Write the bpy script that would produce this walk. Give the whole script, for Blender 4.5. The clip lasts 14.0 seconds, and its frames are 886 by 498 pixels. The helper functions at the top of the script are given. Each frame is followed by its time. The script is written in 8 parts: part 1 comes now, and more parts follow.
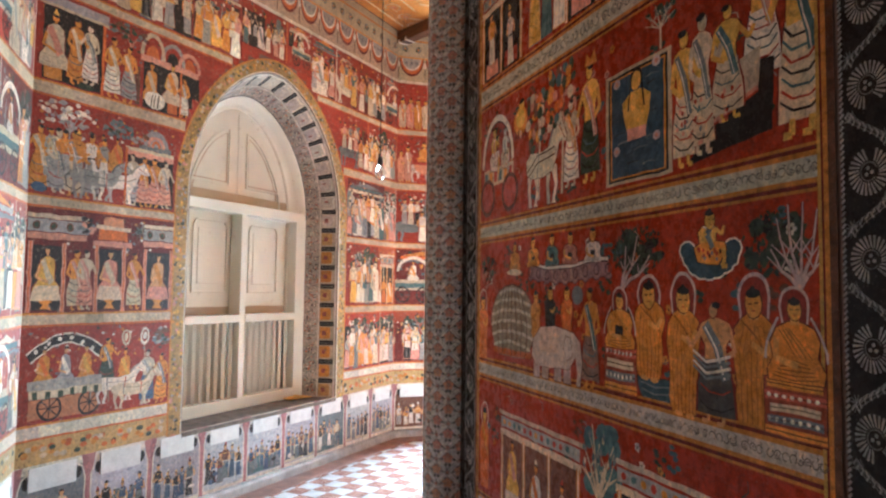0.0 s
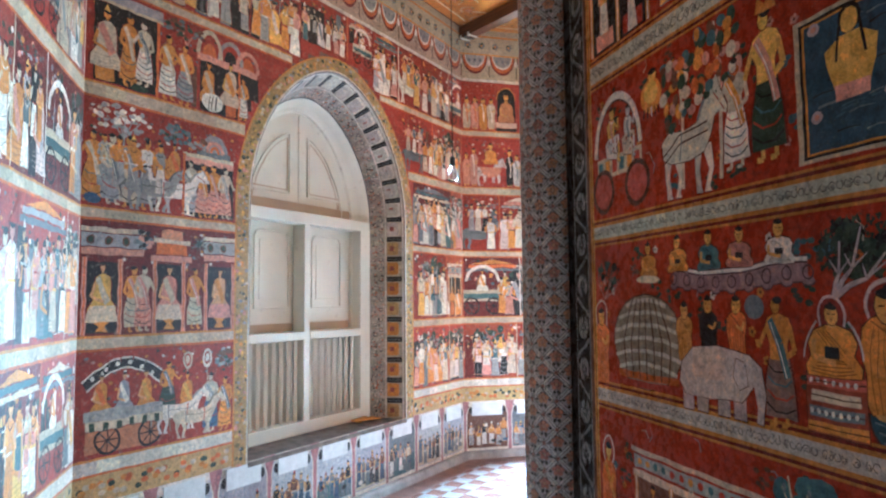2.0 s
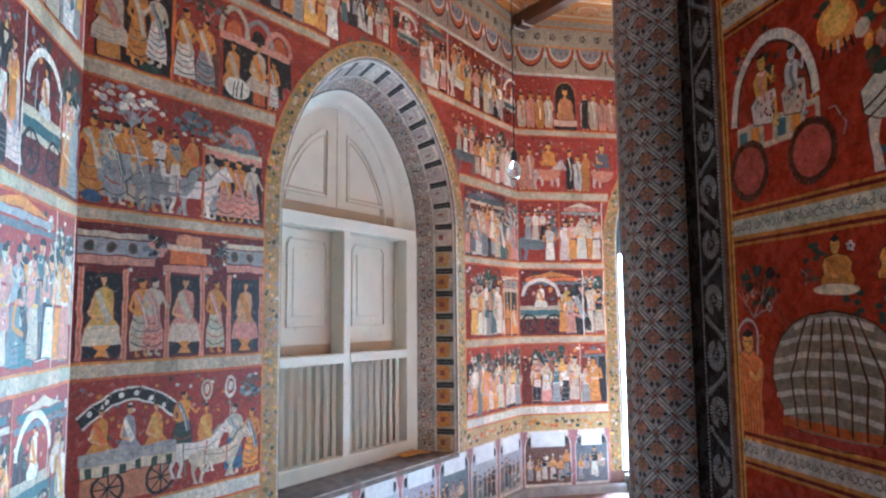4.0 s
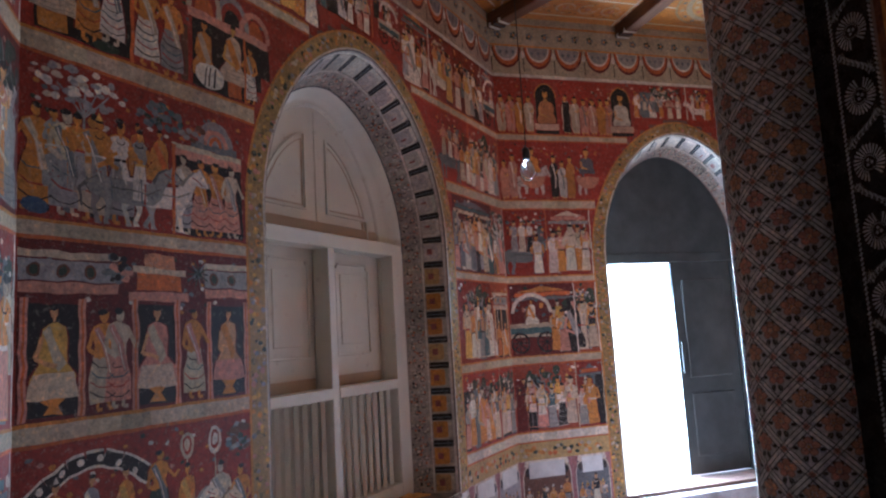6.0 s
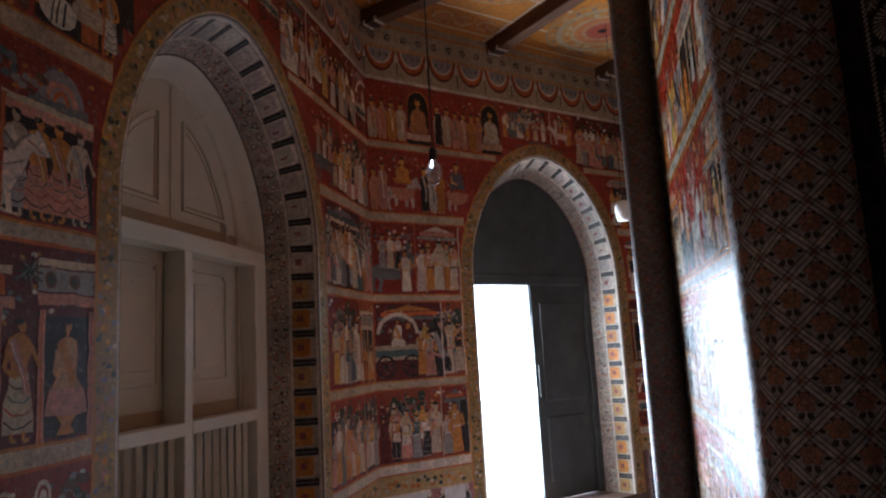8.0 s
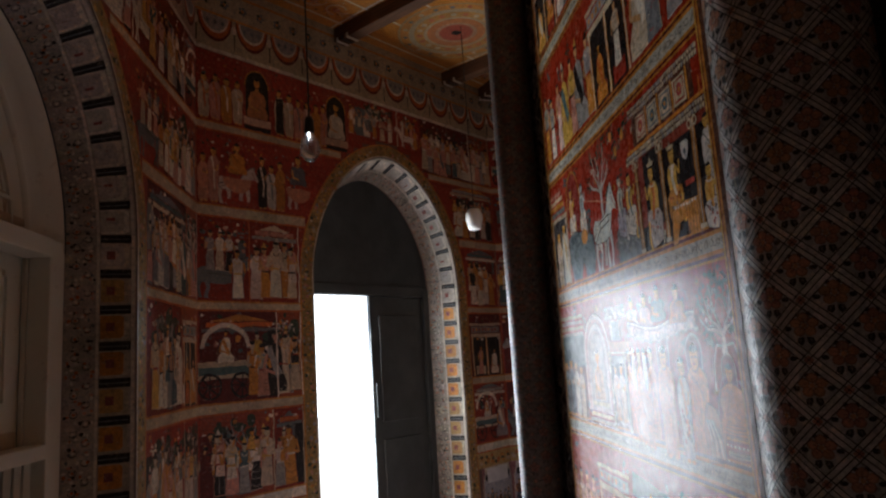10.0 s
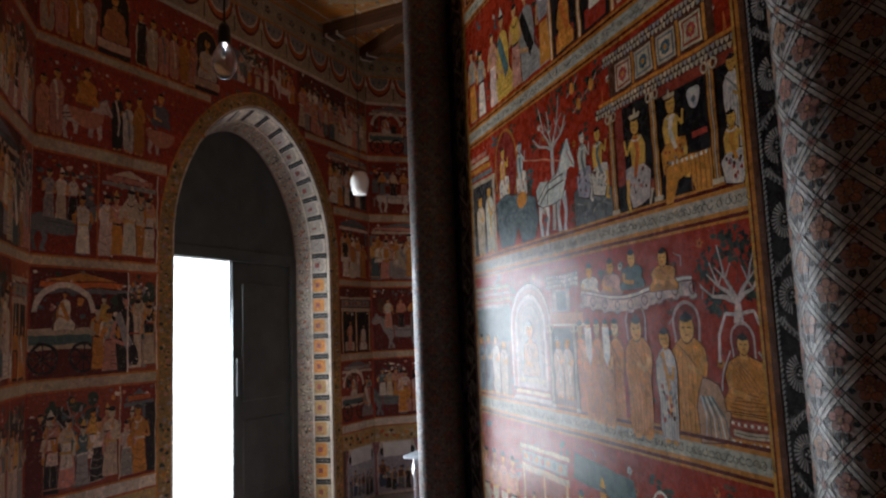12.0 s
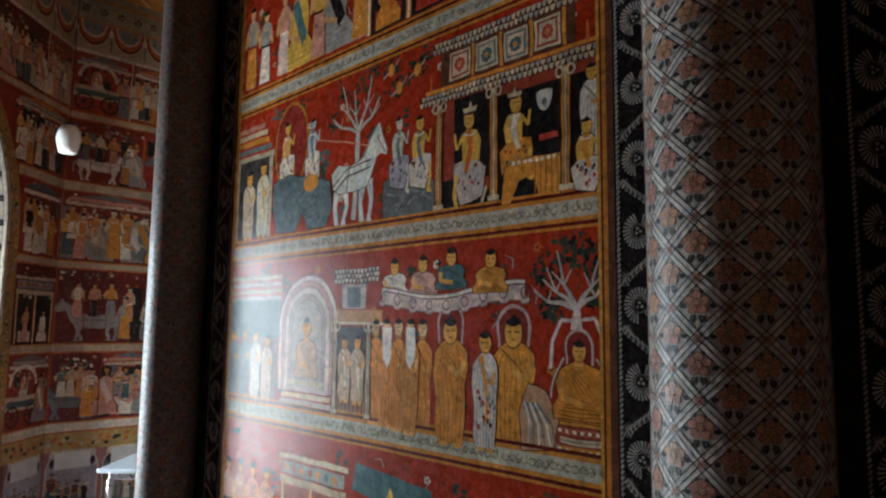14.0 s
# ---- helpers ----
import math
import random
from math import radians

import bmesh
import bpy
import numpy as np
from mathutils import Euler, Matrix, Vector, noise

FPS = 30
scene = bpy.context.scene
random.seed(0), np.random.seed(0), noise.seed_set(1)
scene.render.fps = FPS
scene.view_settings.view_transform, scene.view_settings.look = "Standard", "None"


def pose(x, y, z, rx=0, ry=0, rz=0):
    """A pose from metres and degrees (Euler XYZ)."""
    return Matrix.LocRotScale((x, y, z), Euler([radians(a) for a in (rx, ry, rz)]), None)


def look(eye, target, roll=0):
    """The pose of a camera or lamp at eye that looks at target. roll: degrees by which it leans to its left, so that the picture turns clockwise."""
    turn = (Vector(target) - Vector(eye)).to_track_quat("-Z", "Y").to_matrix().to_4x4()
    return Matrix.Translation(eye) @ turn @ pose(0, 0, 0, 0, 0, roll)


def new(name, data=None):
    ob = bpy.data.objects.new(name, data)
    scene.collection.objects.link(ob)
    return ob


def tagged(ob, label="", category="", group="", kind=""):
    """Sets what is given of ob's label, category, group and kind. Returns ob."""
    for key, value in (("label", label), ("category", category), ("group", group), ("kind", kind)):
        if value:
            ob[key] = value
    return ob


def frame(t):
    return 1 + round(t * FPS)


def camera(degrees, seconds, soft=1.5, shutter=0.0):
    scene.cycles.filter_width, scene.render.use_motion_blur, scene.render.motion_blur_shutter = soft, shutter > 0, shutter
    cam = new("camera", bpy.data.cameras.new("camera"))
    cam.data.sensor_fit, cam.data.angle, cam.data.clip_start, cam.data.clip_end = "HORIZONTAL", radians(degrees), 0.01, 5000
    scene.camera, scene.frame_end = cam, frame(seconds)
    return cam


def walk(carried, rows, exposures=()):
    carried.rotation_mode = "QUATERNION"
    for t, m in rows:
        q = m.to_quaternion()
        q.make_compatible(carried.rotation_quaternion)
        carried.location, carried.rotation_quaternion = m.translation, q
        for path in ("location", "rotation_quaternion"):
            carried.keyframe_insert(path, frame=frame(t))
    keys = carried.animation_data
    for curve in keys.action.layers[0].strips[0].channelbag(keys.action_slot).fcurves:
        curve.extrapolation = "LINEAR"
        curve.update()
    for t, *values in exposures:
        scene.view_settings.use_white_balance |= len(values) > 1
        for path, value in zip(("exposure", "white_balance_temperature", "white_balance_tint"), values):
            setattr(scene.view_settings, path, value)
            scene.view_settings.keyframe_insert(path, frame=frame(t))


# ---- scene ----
cam = camera(65.9, 14.0, soft=2.3)
PATH = [
    (0, (0.537, 0.229, 1.586), (-0.349, 2.018, 1.708), 0.7),
    (0.5, (0.442, 0.283, 1.592), (-0.423, 2.082, 1.727), 0.8),
    (1, (0.309, 0.331, 1.599), (-0.565, 2.124, 1.744), -0.1),
    (1.5, (0.205, 0.396, 1.602), (-0.709, 2.17, 1.746), -0.3),
    (2, (0.109, 0.544, 1.602), (-0.897, 2.266, 1.751), -0.5),
    (2.5, (0.021, 0.698, 1.608), (-1.032, 2.388, 1.793), -0.4),
    (3, (-0.105, 0.82, 1.605), (-1.209, 2.477, 1.789), -0.6),
    (5.5, (-0.811, 1.319, 1.628), (-1.854, 3.009, 1.869), -1.1),
    (6, (-1.005, 1.327, 1.631), (-1.933, 3.08, 1.886), -3.4),
    (6.5, (-1.158, 1.372, 1.611), (-2.014, 3.16, 1.876), -3.1),
    (7, (-1.317, 1.467, 1.629), (-2.083, 3.294, 1.902), -3.8),
    (7.5, (-1.426, 1.531, 1.633), (-2.044, 3.412, 1.917), -2.9),
    (8, (-1.577, 1.608, 1.643), (-1.995, 3.542, 1.936), -3.2),
    (10.5, (-2.107, 2.211, 1.638), (-1.797, 4.162, 1.948), -3.2),
    (11, (-2.214, 2.3, 1.631), (-1.759, 4.227, 1.912), -2.4),
    (11.5, (-2.274, 2.41, 1.61), (-1.747, 4.326, 1.839), -1.5),
    (12, (-2.326, 2.55, 1.613), (-1.69, 4.431, 1.846), -2.3),
    (12.5, (-2.36, 2.648, 1.617), (-1.545, 4.462, 1.836), -0.6),
    (13, (-2.411, 2.767, 1.612), (-1.339, 4.442, 1.822), -1.8),
    (13.5, (-2.472, 2.872, 1.611), (-1.194, 4.395, 1.828), -1.1),
    (14, (-2.525, 2.949, 1.603), (-1.132, 4.367, 1.829), 0.7),
]
EXPOSURE = [(0.0, 4.68, 4700, -10), (1.5, 4.58, 4150, -14), (3.2, 4.54, 3900, -16), (5.3, 3.4, 3950, 0), (6.0, 2.65, 4450, 4), (6.5, 2.2, 4750, 8), (7.0, 1.95, 4900, 8), (7.5, 1.72, 5050, 8), (8.2, 1.38, 5250, 8),
            (10.3, 0.6, 5800, 8), (11.5, 0.7, 5800, 8), (12.5, 0.58, 5700, 6), (13.0, 0.52, 5700, 4), (13.5, 0.6, 5600, 2), (14.0, 1.14, 5550, 1)]
walk(cam, [(t, look(eye, target, roll)) for t, eye, target, roll in PATH], EXPOSURE)

# ---- daylight ----
world = bpy.data.worlds.new("sky")
scene.world = world
world.use_nodes = True
wn = world.node_tree
sky = wn.nodes.new("ShaderNodeTexSky")
sky.sky_type, sky.sun_disc, sky.sun_elevation, sky.sun_rotation = "NISHITA", False, radians(55), radians(220)
wn.nodes["Background"].inputs[1].default_value = 0.15
wn.links.new(sky.outputs[0], wn.nodes["Background"].inputs[0])
sun = new("sun", bpy.data.lights.new("sun", "SUN"))
sun.data.energy, sun.data.angle, sun.data.color = 5.0, radians(0.5), (1.0, 0.96, 0.9)
sun.matrix_world = look((0, 0, 0), (0.45, 0.52, -1.0))

# ---- plan: corners of the ring-shaped passage ----
OUTER = [(-3.27, 2.62), (-3.27, 6.73), (-0.866, 9.134), (2.9, 9.134), (6.0, 6.4), (6.0, 2.4), (2.8, -0.7), (0.05, -0.7)]
INNER = [(0.962, 1.527), (-1.094, 3.583), (-1.094, 6.0), (-0.164, 6.93), (2.2, 6.93), (3.8, 5.5), (3.8, 3.1), (2.2, 1.527)]
CEIL = 4.5
WINDOW_U, DOOR_U = 2.10, 1.855   # middle of each opening along its wall
HALF, SPRING, APEX = 0.93, 2.30, 3.40
HALF_B, APEX_B = 0.82, 3.25     # where the splayed reveal ends
D_HALF, D_APEX, D_HALF_B, D_APEX_B = 0.88, 3.43, 0.785, 3.29   # the same of the doorway
SILL_Z, STEP_Z = 0.56, 0.18


# ---- materials ----
def nodes_of(name):
    m = bpy.data.materials.new(name)
    m.use_nodes = True
    nt = m.node_tree
    return m, nt, nt.nodes["Principled BSDF"]


def noise_node(nt, scale, detail=4.0, rough=0.6, vec=None):
    n = nt.nodes.new("ShaderNodeTexNoise")
    n.inputs["Scale"].default_value, n.inputs["Detail"].default_value, n.inputs["Roughness"].default_value = scale, detail, rough
    if vec:
        nt.links.new(vec, n.inputs["Vector"])
    return n


def ramp(nt, src, stops):
    r = nt.nodes.new("ShaderNodeValToRGB")
    r.color_ramp.elements[0].position, r.color_ramp.elements[1].position = stops[0][0], stops[-1][0]
    r.color_ramp.elements[0].color, r.color_ramp.elements[1].color = (*stops[0][1], 1), (*stops[-1][1], 1)
    for p, c in stops[1:-1]:
        r.color_ramp.elements.new(p).color = (*c, 1)
    nt.links.new(src, r.inputs[0])
    return r


def mix(nt, a, b, fac, kind="MIX"):
    m = nt.nodes.new("ShaderNodeMix")
    m.data_type, m.blend_type = "RGBA", kind
    for sock, val in ((m.inputs[6], a), (m.inputs[7], b), (m.inputs[0], fac)):
        if isinstance(val, (int, float)):
            sock.default_value = val
        elif isinstance(val, tuple):
            sock.default_value = (*val, 1)
        else:
            nt.links.new(val, sock)
    return m.outputs[2]


def bump(nt, bsdf, src, strength, dist):
    b = nt.nodes.new("ShaderNodeBump")
    b.inputs["Strength"].default_value, b.inputs["Distance"].default_value = strength, dist
    nt.links.new(src, b.inputs["Height"])
    nt.links.new(b.outputs[0], bsdf.inputs["Normal"])


def paint_material(name, rough=0.36, wear=0.55, gloss=0.5, dust=0.32):
    """Old distemper and varnish: the pigment of each brush shape, blotched, grained and flaked."""
    m, nt, b = nodes_of(name)
    geo = nt.nodes.new("ShaderNodeNewGeometry").outputs["Position"]
    at = nt.nodes.new("ShaderNodeAttribute")
    at.attribute_name = "pigment"
    big = noise_node(nt, 2.2, 5, 0.6, geo)
    mid = noise_node(nt, 26, 5, 0.7, geo)
    fine = noise_node(nt, 140, 3, 0.6, geo)
    col = mix(nt, at.outputs["Color"], ramp(nt, big.outputs[0], [(0.3, (0.72, 0.70, 0.68)), (0.7, (1.12, 1.1, 1.08))]).outputs[0], 1.0, "MULTIPLY")
    col = mix(nt, col, ramp(nt, mid.outputs[0], [(0.3, (0.70, 0.68, 0.66)), (0.68, (1.2, 1.18, 1.15))]).outputs[0], 0.85, "MULTIPLY")
    col = mix(nt, col, ramp(nt, fine.outputs[0], [(0.3, (0.75, 0.75, 0.75)), (0.7, (1.2, 1.2, 1.2))]).outputs[0], 0.6, "MULTIPLY")
    hue = noise_node(nt, 55, 2, 0.5, geo)
    col = mix(nt, col, mix(nt, col, ramp(nt, hue.outputs[0], [(0.30, (0.55, 0.62, 0.70)), (0.45, (1.0, 1.0, 1.0)), (0.58, (1.0, 1.0, 1.0)), (0.72, (1.55, 1.35, 1.05))]).outputs[0], 1.0, "MULTIPLY"), 0.75)
    dots = nt.nodes.new("ShaderNodeTexVoronoi")
    dots.inputs["Scale"].default_value = 95
    nt.links.new(geo, dots.inputs["Vector"])
    speck = ramp(nt, dots.outputs["Distance"], [(0.16, (dust, dust, dust)), (0.26, (0, 0, 0))])
    where = ramp(nt, noise_node(nt, 9, 3, 0.6, geo).outputs[0], [(0.48, (0, 0, 0)), (0.60, (1, 1, 1))])
    col = mix(nt, col, (0.50, 0.42, 0.32), mix(nt, speck.outputs[0], where.outputs[0], 1.0, "MULTIPLY"))
    cracks = nt.nodes.new("ShaderNodeTexVoronoi")
    cracks.feature = "DISTANCE_TO_EDGE"
    cracks.inputs["Scale"].default_value = 38
    nt.links.new(mix(nt, geo, noise_node(nt, 20, 3, 0.6, geo).outputs["Color"], 0.06), cracks.inputs["Vector"])
    col = mix(nt, col, (0.03, 0.02, 0.018), ramp(nt, cracks.outputs["Distance"], [(0.012, (0.26, 0.26, 0.26)), (0.05, (0, 0, 0))]).outputs[0])
    flake = ramp(nt, noise_node(nt, 47, 6, 0.75, geo).outputs[0], [(0.57, (0, 0, 0)), (0.68, (wear, wear, wear))])
    col = mix(nt, col, (0.42, 0.36, 0.28), flake.outputs[0])
    soot = ramp(nt, noise_node(nt, 33, 6, 0.8, geo).outputs[0], [(0.30, (0.45, 0.45, 0.45)), (0.40, (0, 0, 0))])
    col = mix(nt, col, (0.05, 0.035, 0.03), soot.outputs[0])
    nt.links.new(col, b.inputs["Base Color"])
    b.inputs["Specular IOR Level"].default_value = gloss
    nt.links.new(ramp(nt, mid.outputs[0], [(0.3, (rough - 0.07,) * 3), (0.7, (rough + 0.1,) * 3)]).outputs[0], b.inputs["Roughness"])
    bump(nt, b, mid.outputs[0], 0.25, 0.004)
    return m


def plain_material(name, base, rough=0.5, scale=9.0, amount=0.25, metal=0.0, grain=90.0, relief=0.15):
    m, nt, b = nodes_of(name)
    geo = nt.nodes.new("ShaderNodeTexCoord").outputs["Object"]
    n1, n2 = noise_node(nt, scale, 5, 0.6, geo), noise_node(nt, grain, 3, 0.6, geo)
    lo, hi = tuple(c * (1 - amount) for c in base), tuple(min(1, c * (1 + amount)) for c in base)
    col = ramp(nt, n1.outputs[0], [(0.3, lo), (0.7, hi)]).outputs[0]
    col = mix(nt, col, ramp(nt, n2.outputs[0], [(0.3, (0.82,) * 3), (0.7, (1.1,) * 3)]).outputs[0], 0.7, "MULTIPLY")
    nt.links.new(col, b.inputs["Base Color"])
    nt.links.new(ramp(nt, n2.outputs[0], [(0.2, (max(0.03, rough - 0.08),) * 3), (0.8, (min(1, rough + 0.12),) * 3)]).outputs[0], b.inputs["Roughness"])
    b.inputs["Metallic"].default_value = metal
    bump(nt, b, n2.outputs[0], relief, 0.003)
    return m


def wood_material(name, base, rough=0.55):
    m, nt, b = nodes_of(name)
    tc = nt.nodes.new("ShaderNodeTexCoord").outputs["Object"]
    mp = nt.nodes.new("ShaderNodeMapping")
    mp.inputs["Scale"].default_value = (1.2, 18, 18)
    nt.links.new(tc, mp.inputs[0])
    n1 = noise_node(nt, 3.0, 6, 0.65, mp.outputs[0])
    n2 = noise_node(nt, 5.0, 4, 0.6, tc)
    col = ramp(nt, n1.outputs[0], [(0.3, tuple(c * 0.55 for c in base)), (0.7, tuple(c * 1.3 for c in base))]).outputs[0]
    col = mix(nt, col, ramp(nt, n2.outputs[0], [(0.3, (0.7,) * 3), (0.7, (1.15,) * 3)]).outputs[0], 0.8, "MULTIPLY")
    nt.links.new(col, b.inputs["Base Color"])
    b.inputs["Roughness"].default_value = rough
    bump(nt, b, n1.outputs[0], 0.25, 0.004)
    return m


def joinery_material(name, base):
    """Aged cream oil paint, rubbed and browned where dust and damp have settled."""
    m, nt, b = nodes_of(name)
    geo = nt.nodes.new("ShaderNodeNewGeometry").outputs["Position"]
    big, fine = noise_node(nt, 3.5, 5, 0.6, geo), noise_node(nt, 70, 4, 0.6, geo)
    col = ramp(nt, big.outputs[0], [(0.3, tuple(c * 0.86 for c in base)), (0.7, base)]).outputs[0]
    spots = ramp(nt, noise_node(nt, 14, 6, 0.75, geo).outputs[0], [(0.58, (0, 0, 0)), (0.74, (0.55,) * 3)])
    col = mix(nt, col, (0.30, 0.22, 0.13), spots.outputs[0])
    nt.links.new(col, b.inputs["Base Color"])
    b.inputs["Roughness"].default_value = 0.42
    bump(nt, b, fine.outputs[0], 0.12, 0.002)
    return m


MURAL = paint_material("mural_paint", 0.42, 0.5, 0.3)
VARNISH = paint_material("varnished_mural_paint", 0.26, 0.05, 0.075, 0.12)
CREAM = joinery_material("cream_oil_paint", (0.74, 0.71, 0.58))
# browned paint of stained boards; also the groove shade of the fan moulding
DUST_AND_GROOVE = joinery_material("browned_and_groove_shade_cream", (0.50, 0.38, 0.24))
DOOR_PAINT = plain_material("dark_green_grey_paint", (0.055, 0.062, 0.06), 0.45, 5, 0.3)
PLASTER = plain_material("red_washed_plaster", (0.17, 0.10, 0.075), 0.8, 3, 0.25)
CEMENT = plain_material("worn_cement", (0.30, 0.27, 0.25), 0.6, 6, 0.35, relief=0.3)
GRIMY = plain_material("grimy_cement", (0.15, 0.115, 0.09), 0.8, 11, 0.5, relief=0.4)
BEAM_WOOD = wood_material("brown_beam_wood", (0.13, 0.055, 0.02), 0.8)
BLACK_PLASTIC = plain_material("black_plastic", (0.015, 0.015, 0.015), 0.4)
BRASS = plain_material("dull_brass", (0.35, 0.25, 0.10), 0.35, 20, 0.2, 1.0)
STEEL = plain_material("brushed_steel", (0.55, 0.57, 0.6), 0.28, 30, 0.15, 1.0)
TABLE_TOP = plain_material("pale_laminate", (0.55, 0.62, 0.68), 0.18, 12, 0.1)
PLATE = plain_material("chalky_white_plate", (0.66, 0.65, 0.62), 0.6, 14, 0.12)
CLOTH = plain_material("yellow_cloth", (0.55, 0.30, 0.06), 0.85, 25, 0.3, relief=0.4)
TILE_RED = plain_material("red_floor_tile", (0.30, 0.165, 0.135), 0.22, 7, 0.3)
TILE_PALE = plain_material("pale_blue_grey_floor_tile", (0.50, 0.49, 0.52), 0.2, 7, 0.25)
GROUT = plain_material("dark_grout", (0.13, 0.11, 0.10), 0.85)
GROUND = plain_material("pale_sandy_ground", (0.55, 0.50, 0.42), 0.9, 2, 0.25)
ROOF = plain_material("roof_boards", (0.12, 0.08, 0.05), 0.8)


def glass_material(name, rough=0.02, milk=False):
    m, nt, b = nodes_of(name)
    if milk:
        b.inputs["Base Color"].default_value = (0.86, 0.85, 0.8, 1)
        b.inputs["Roughness"].default_value = 0.15
        b.inputs["Subsurface Weight"].default_value = 0.6
        b.inputs["Subsurface Radius"].default_value = (0.05, 0.05, 0.05)
    else:
        b.inputs["Base Color"].default_value = (0.95, 0.96, 0.97, 1)
        b.inputs["Transmission Weight"].default_value = 1.0
        b.inputs["Roughness"].default_value = rough
    return m


GLASS, MILK = glass_material("clouded_glass", 0.22), glass_material("milk_glass", milk=True)


# ---- building helpers ----
def mesh_object(name, verts, faces, material, parent=None, label="", smooth=False):
    me = bpy.data.meshes.new(name)
    me.from_pydata([tuple(v) for v in verts], [], faces)
    me.materials.append(material)
    if smooth:
        me.polygons.foreach_set("use_smooth", [True] * len(me.polygons))
    me.update()
    ob = new(name, me)
    ob.parent = parent
    if label:
        ob["label"] = label
    return ob


def part(name, bm, material, parent=None, label="", smooth=False):
    me = bpy.data.meshes.new(name)
    bm.to_mesh(me)
    bm.free()
    me.materials.append(material)
    if smooth:
        me.polygons.foreach_set("use_smooth", [True] * len(me.polygons))
    ob = new(name, me)
    ob.parent = parent
    if label:
        ob["label"] = label
    return ob


def box_bm(lo, hi, bevel=0.0, bm=None):
    bm = bm or bmesh.new()
    c = [(a + b) / 2 for a, b in zip(lo, hi)]
    d = [abs(b - a) for a, b in zip(lo, hi)]
    r = bmesh.ops.create_cube(bm, size=1.0, matrix=Matrix.Translation(c) @ Matrix.Diagonal((*d, 1)))
    if bevel:
        es = list({e for v in r["verts"] for e in v.link_edges})
        bmesh.ops.bevel(bm, geom=es, offset=bevel, segments=2, affect="EDGES", profile=0.5)
    return bm


def lathe(profile, steps=24, centre=(0, 0)):
    """Turned body from (radius, z) pairs."""
    bm = bmesh.new()
    rings = []
    for r, z in profile:
        rings.append([bm.verts.new((centre[0] + r * math.cos(2 * math.pi * k / steps), centre[1] + r * math.sin(2 * math.pi * k / steps), z)) for k in range(steps)])
    for a, b in zip(rings, rings[1:]):
        for k in range(steps):
            bm.faces.new((a[k], a[(k + 1) % steps], b[(k + 1) % steps], b[k]))
    bm.faces.new(rings[0][::-1])
    bm.faces.new(rings[-1])
    return bm


class Wall:
    """A straight stretch of wall: u along it, z up, d out into the room."""

    def __init__(self, a, b, room):
        self.a, self.b = Vector((*a, 0)), Vector((*b, 0))
        self.U = (self.b - self.a).normalized()
        self.N = Vector((-self.U.y, self.U.x, 0))
        if self.N.dot(Vector((*room, 0)) - self.a) < 0:
            self.N = -self.N
        self.length = (self.b - self.a).length

    def at(self, u, z, d=0.0):
        p = self.a + self.U * u + self.N * d
        return Vector((p.x, p.y, z))


def arch(centre, half, spring, apex, z0, n=14):
    """Points of a slightly pointed arch, from the right foot over the top to the left foot, as (u, z)."""
    right = [(half, z0)]
    for k in range(n + 1):
        q = math.sin(math.pi / 2 * k / n)
        right.append((half * max(0.0, 1 - q ** 1.85) ** 0.56, spring + (apex - spring) * q))
    return [(centre + x, z) for x, z in right] + [(centre - x, z) for x, z in right[-2::-1]]


def arch_half(z, half, spring, apex):
    if z <= spring:
        return half
    q = (z - spring) / (apex - spring)
    return half * max(0.0, 1 - q ** 1.85) ** 0.56 if q < 1 else 0.0


# ---- painting: flat brush shapes on a wall ----
RED, DEEP, ORANGE = (0.31, 0.036, 0.018), (0.13, 0.014, 0.010), (0.50, 0.13, 0.025)
OCHRE, YELLOW, SKIN = (0.54, 0.23, 0.035), (0.62, 0.37, 0.07), (0.56, 0.31, 0.13)
WHITE, BUFF, PINK = (0.68, 0.62, 0.52), (0.52, 0.43, 0.30), (0.52, 0.25, 0.18)
BLACK, SLATE, TEAL = (0.014, 0.012, 0.012), (0.15, 0.17, 0.18), (0.07, 0.13, 0.14)
LEAF, BLUE, BROWN = (0.035, 0.055, 0.035), (0.06, 0.10, 0.17), (0.13, 0.055, 0.03)
GREY = (0.30, 0.29, 0.28)
CLOTHS = [OCHRE, YELLOW, WHITE, WHITE, WHITE, PINK, BUFF, BUFF, SLATE, BLACK, OCHRE, GREY, GREY, TEAL, PINK, (0.60, 0.47, 0.40)]
LAYER = 0.00018


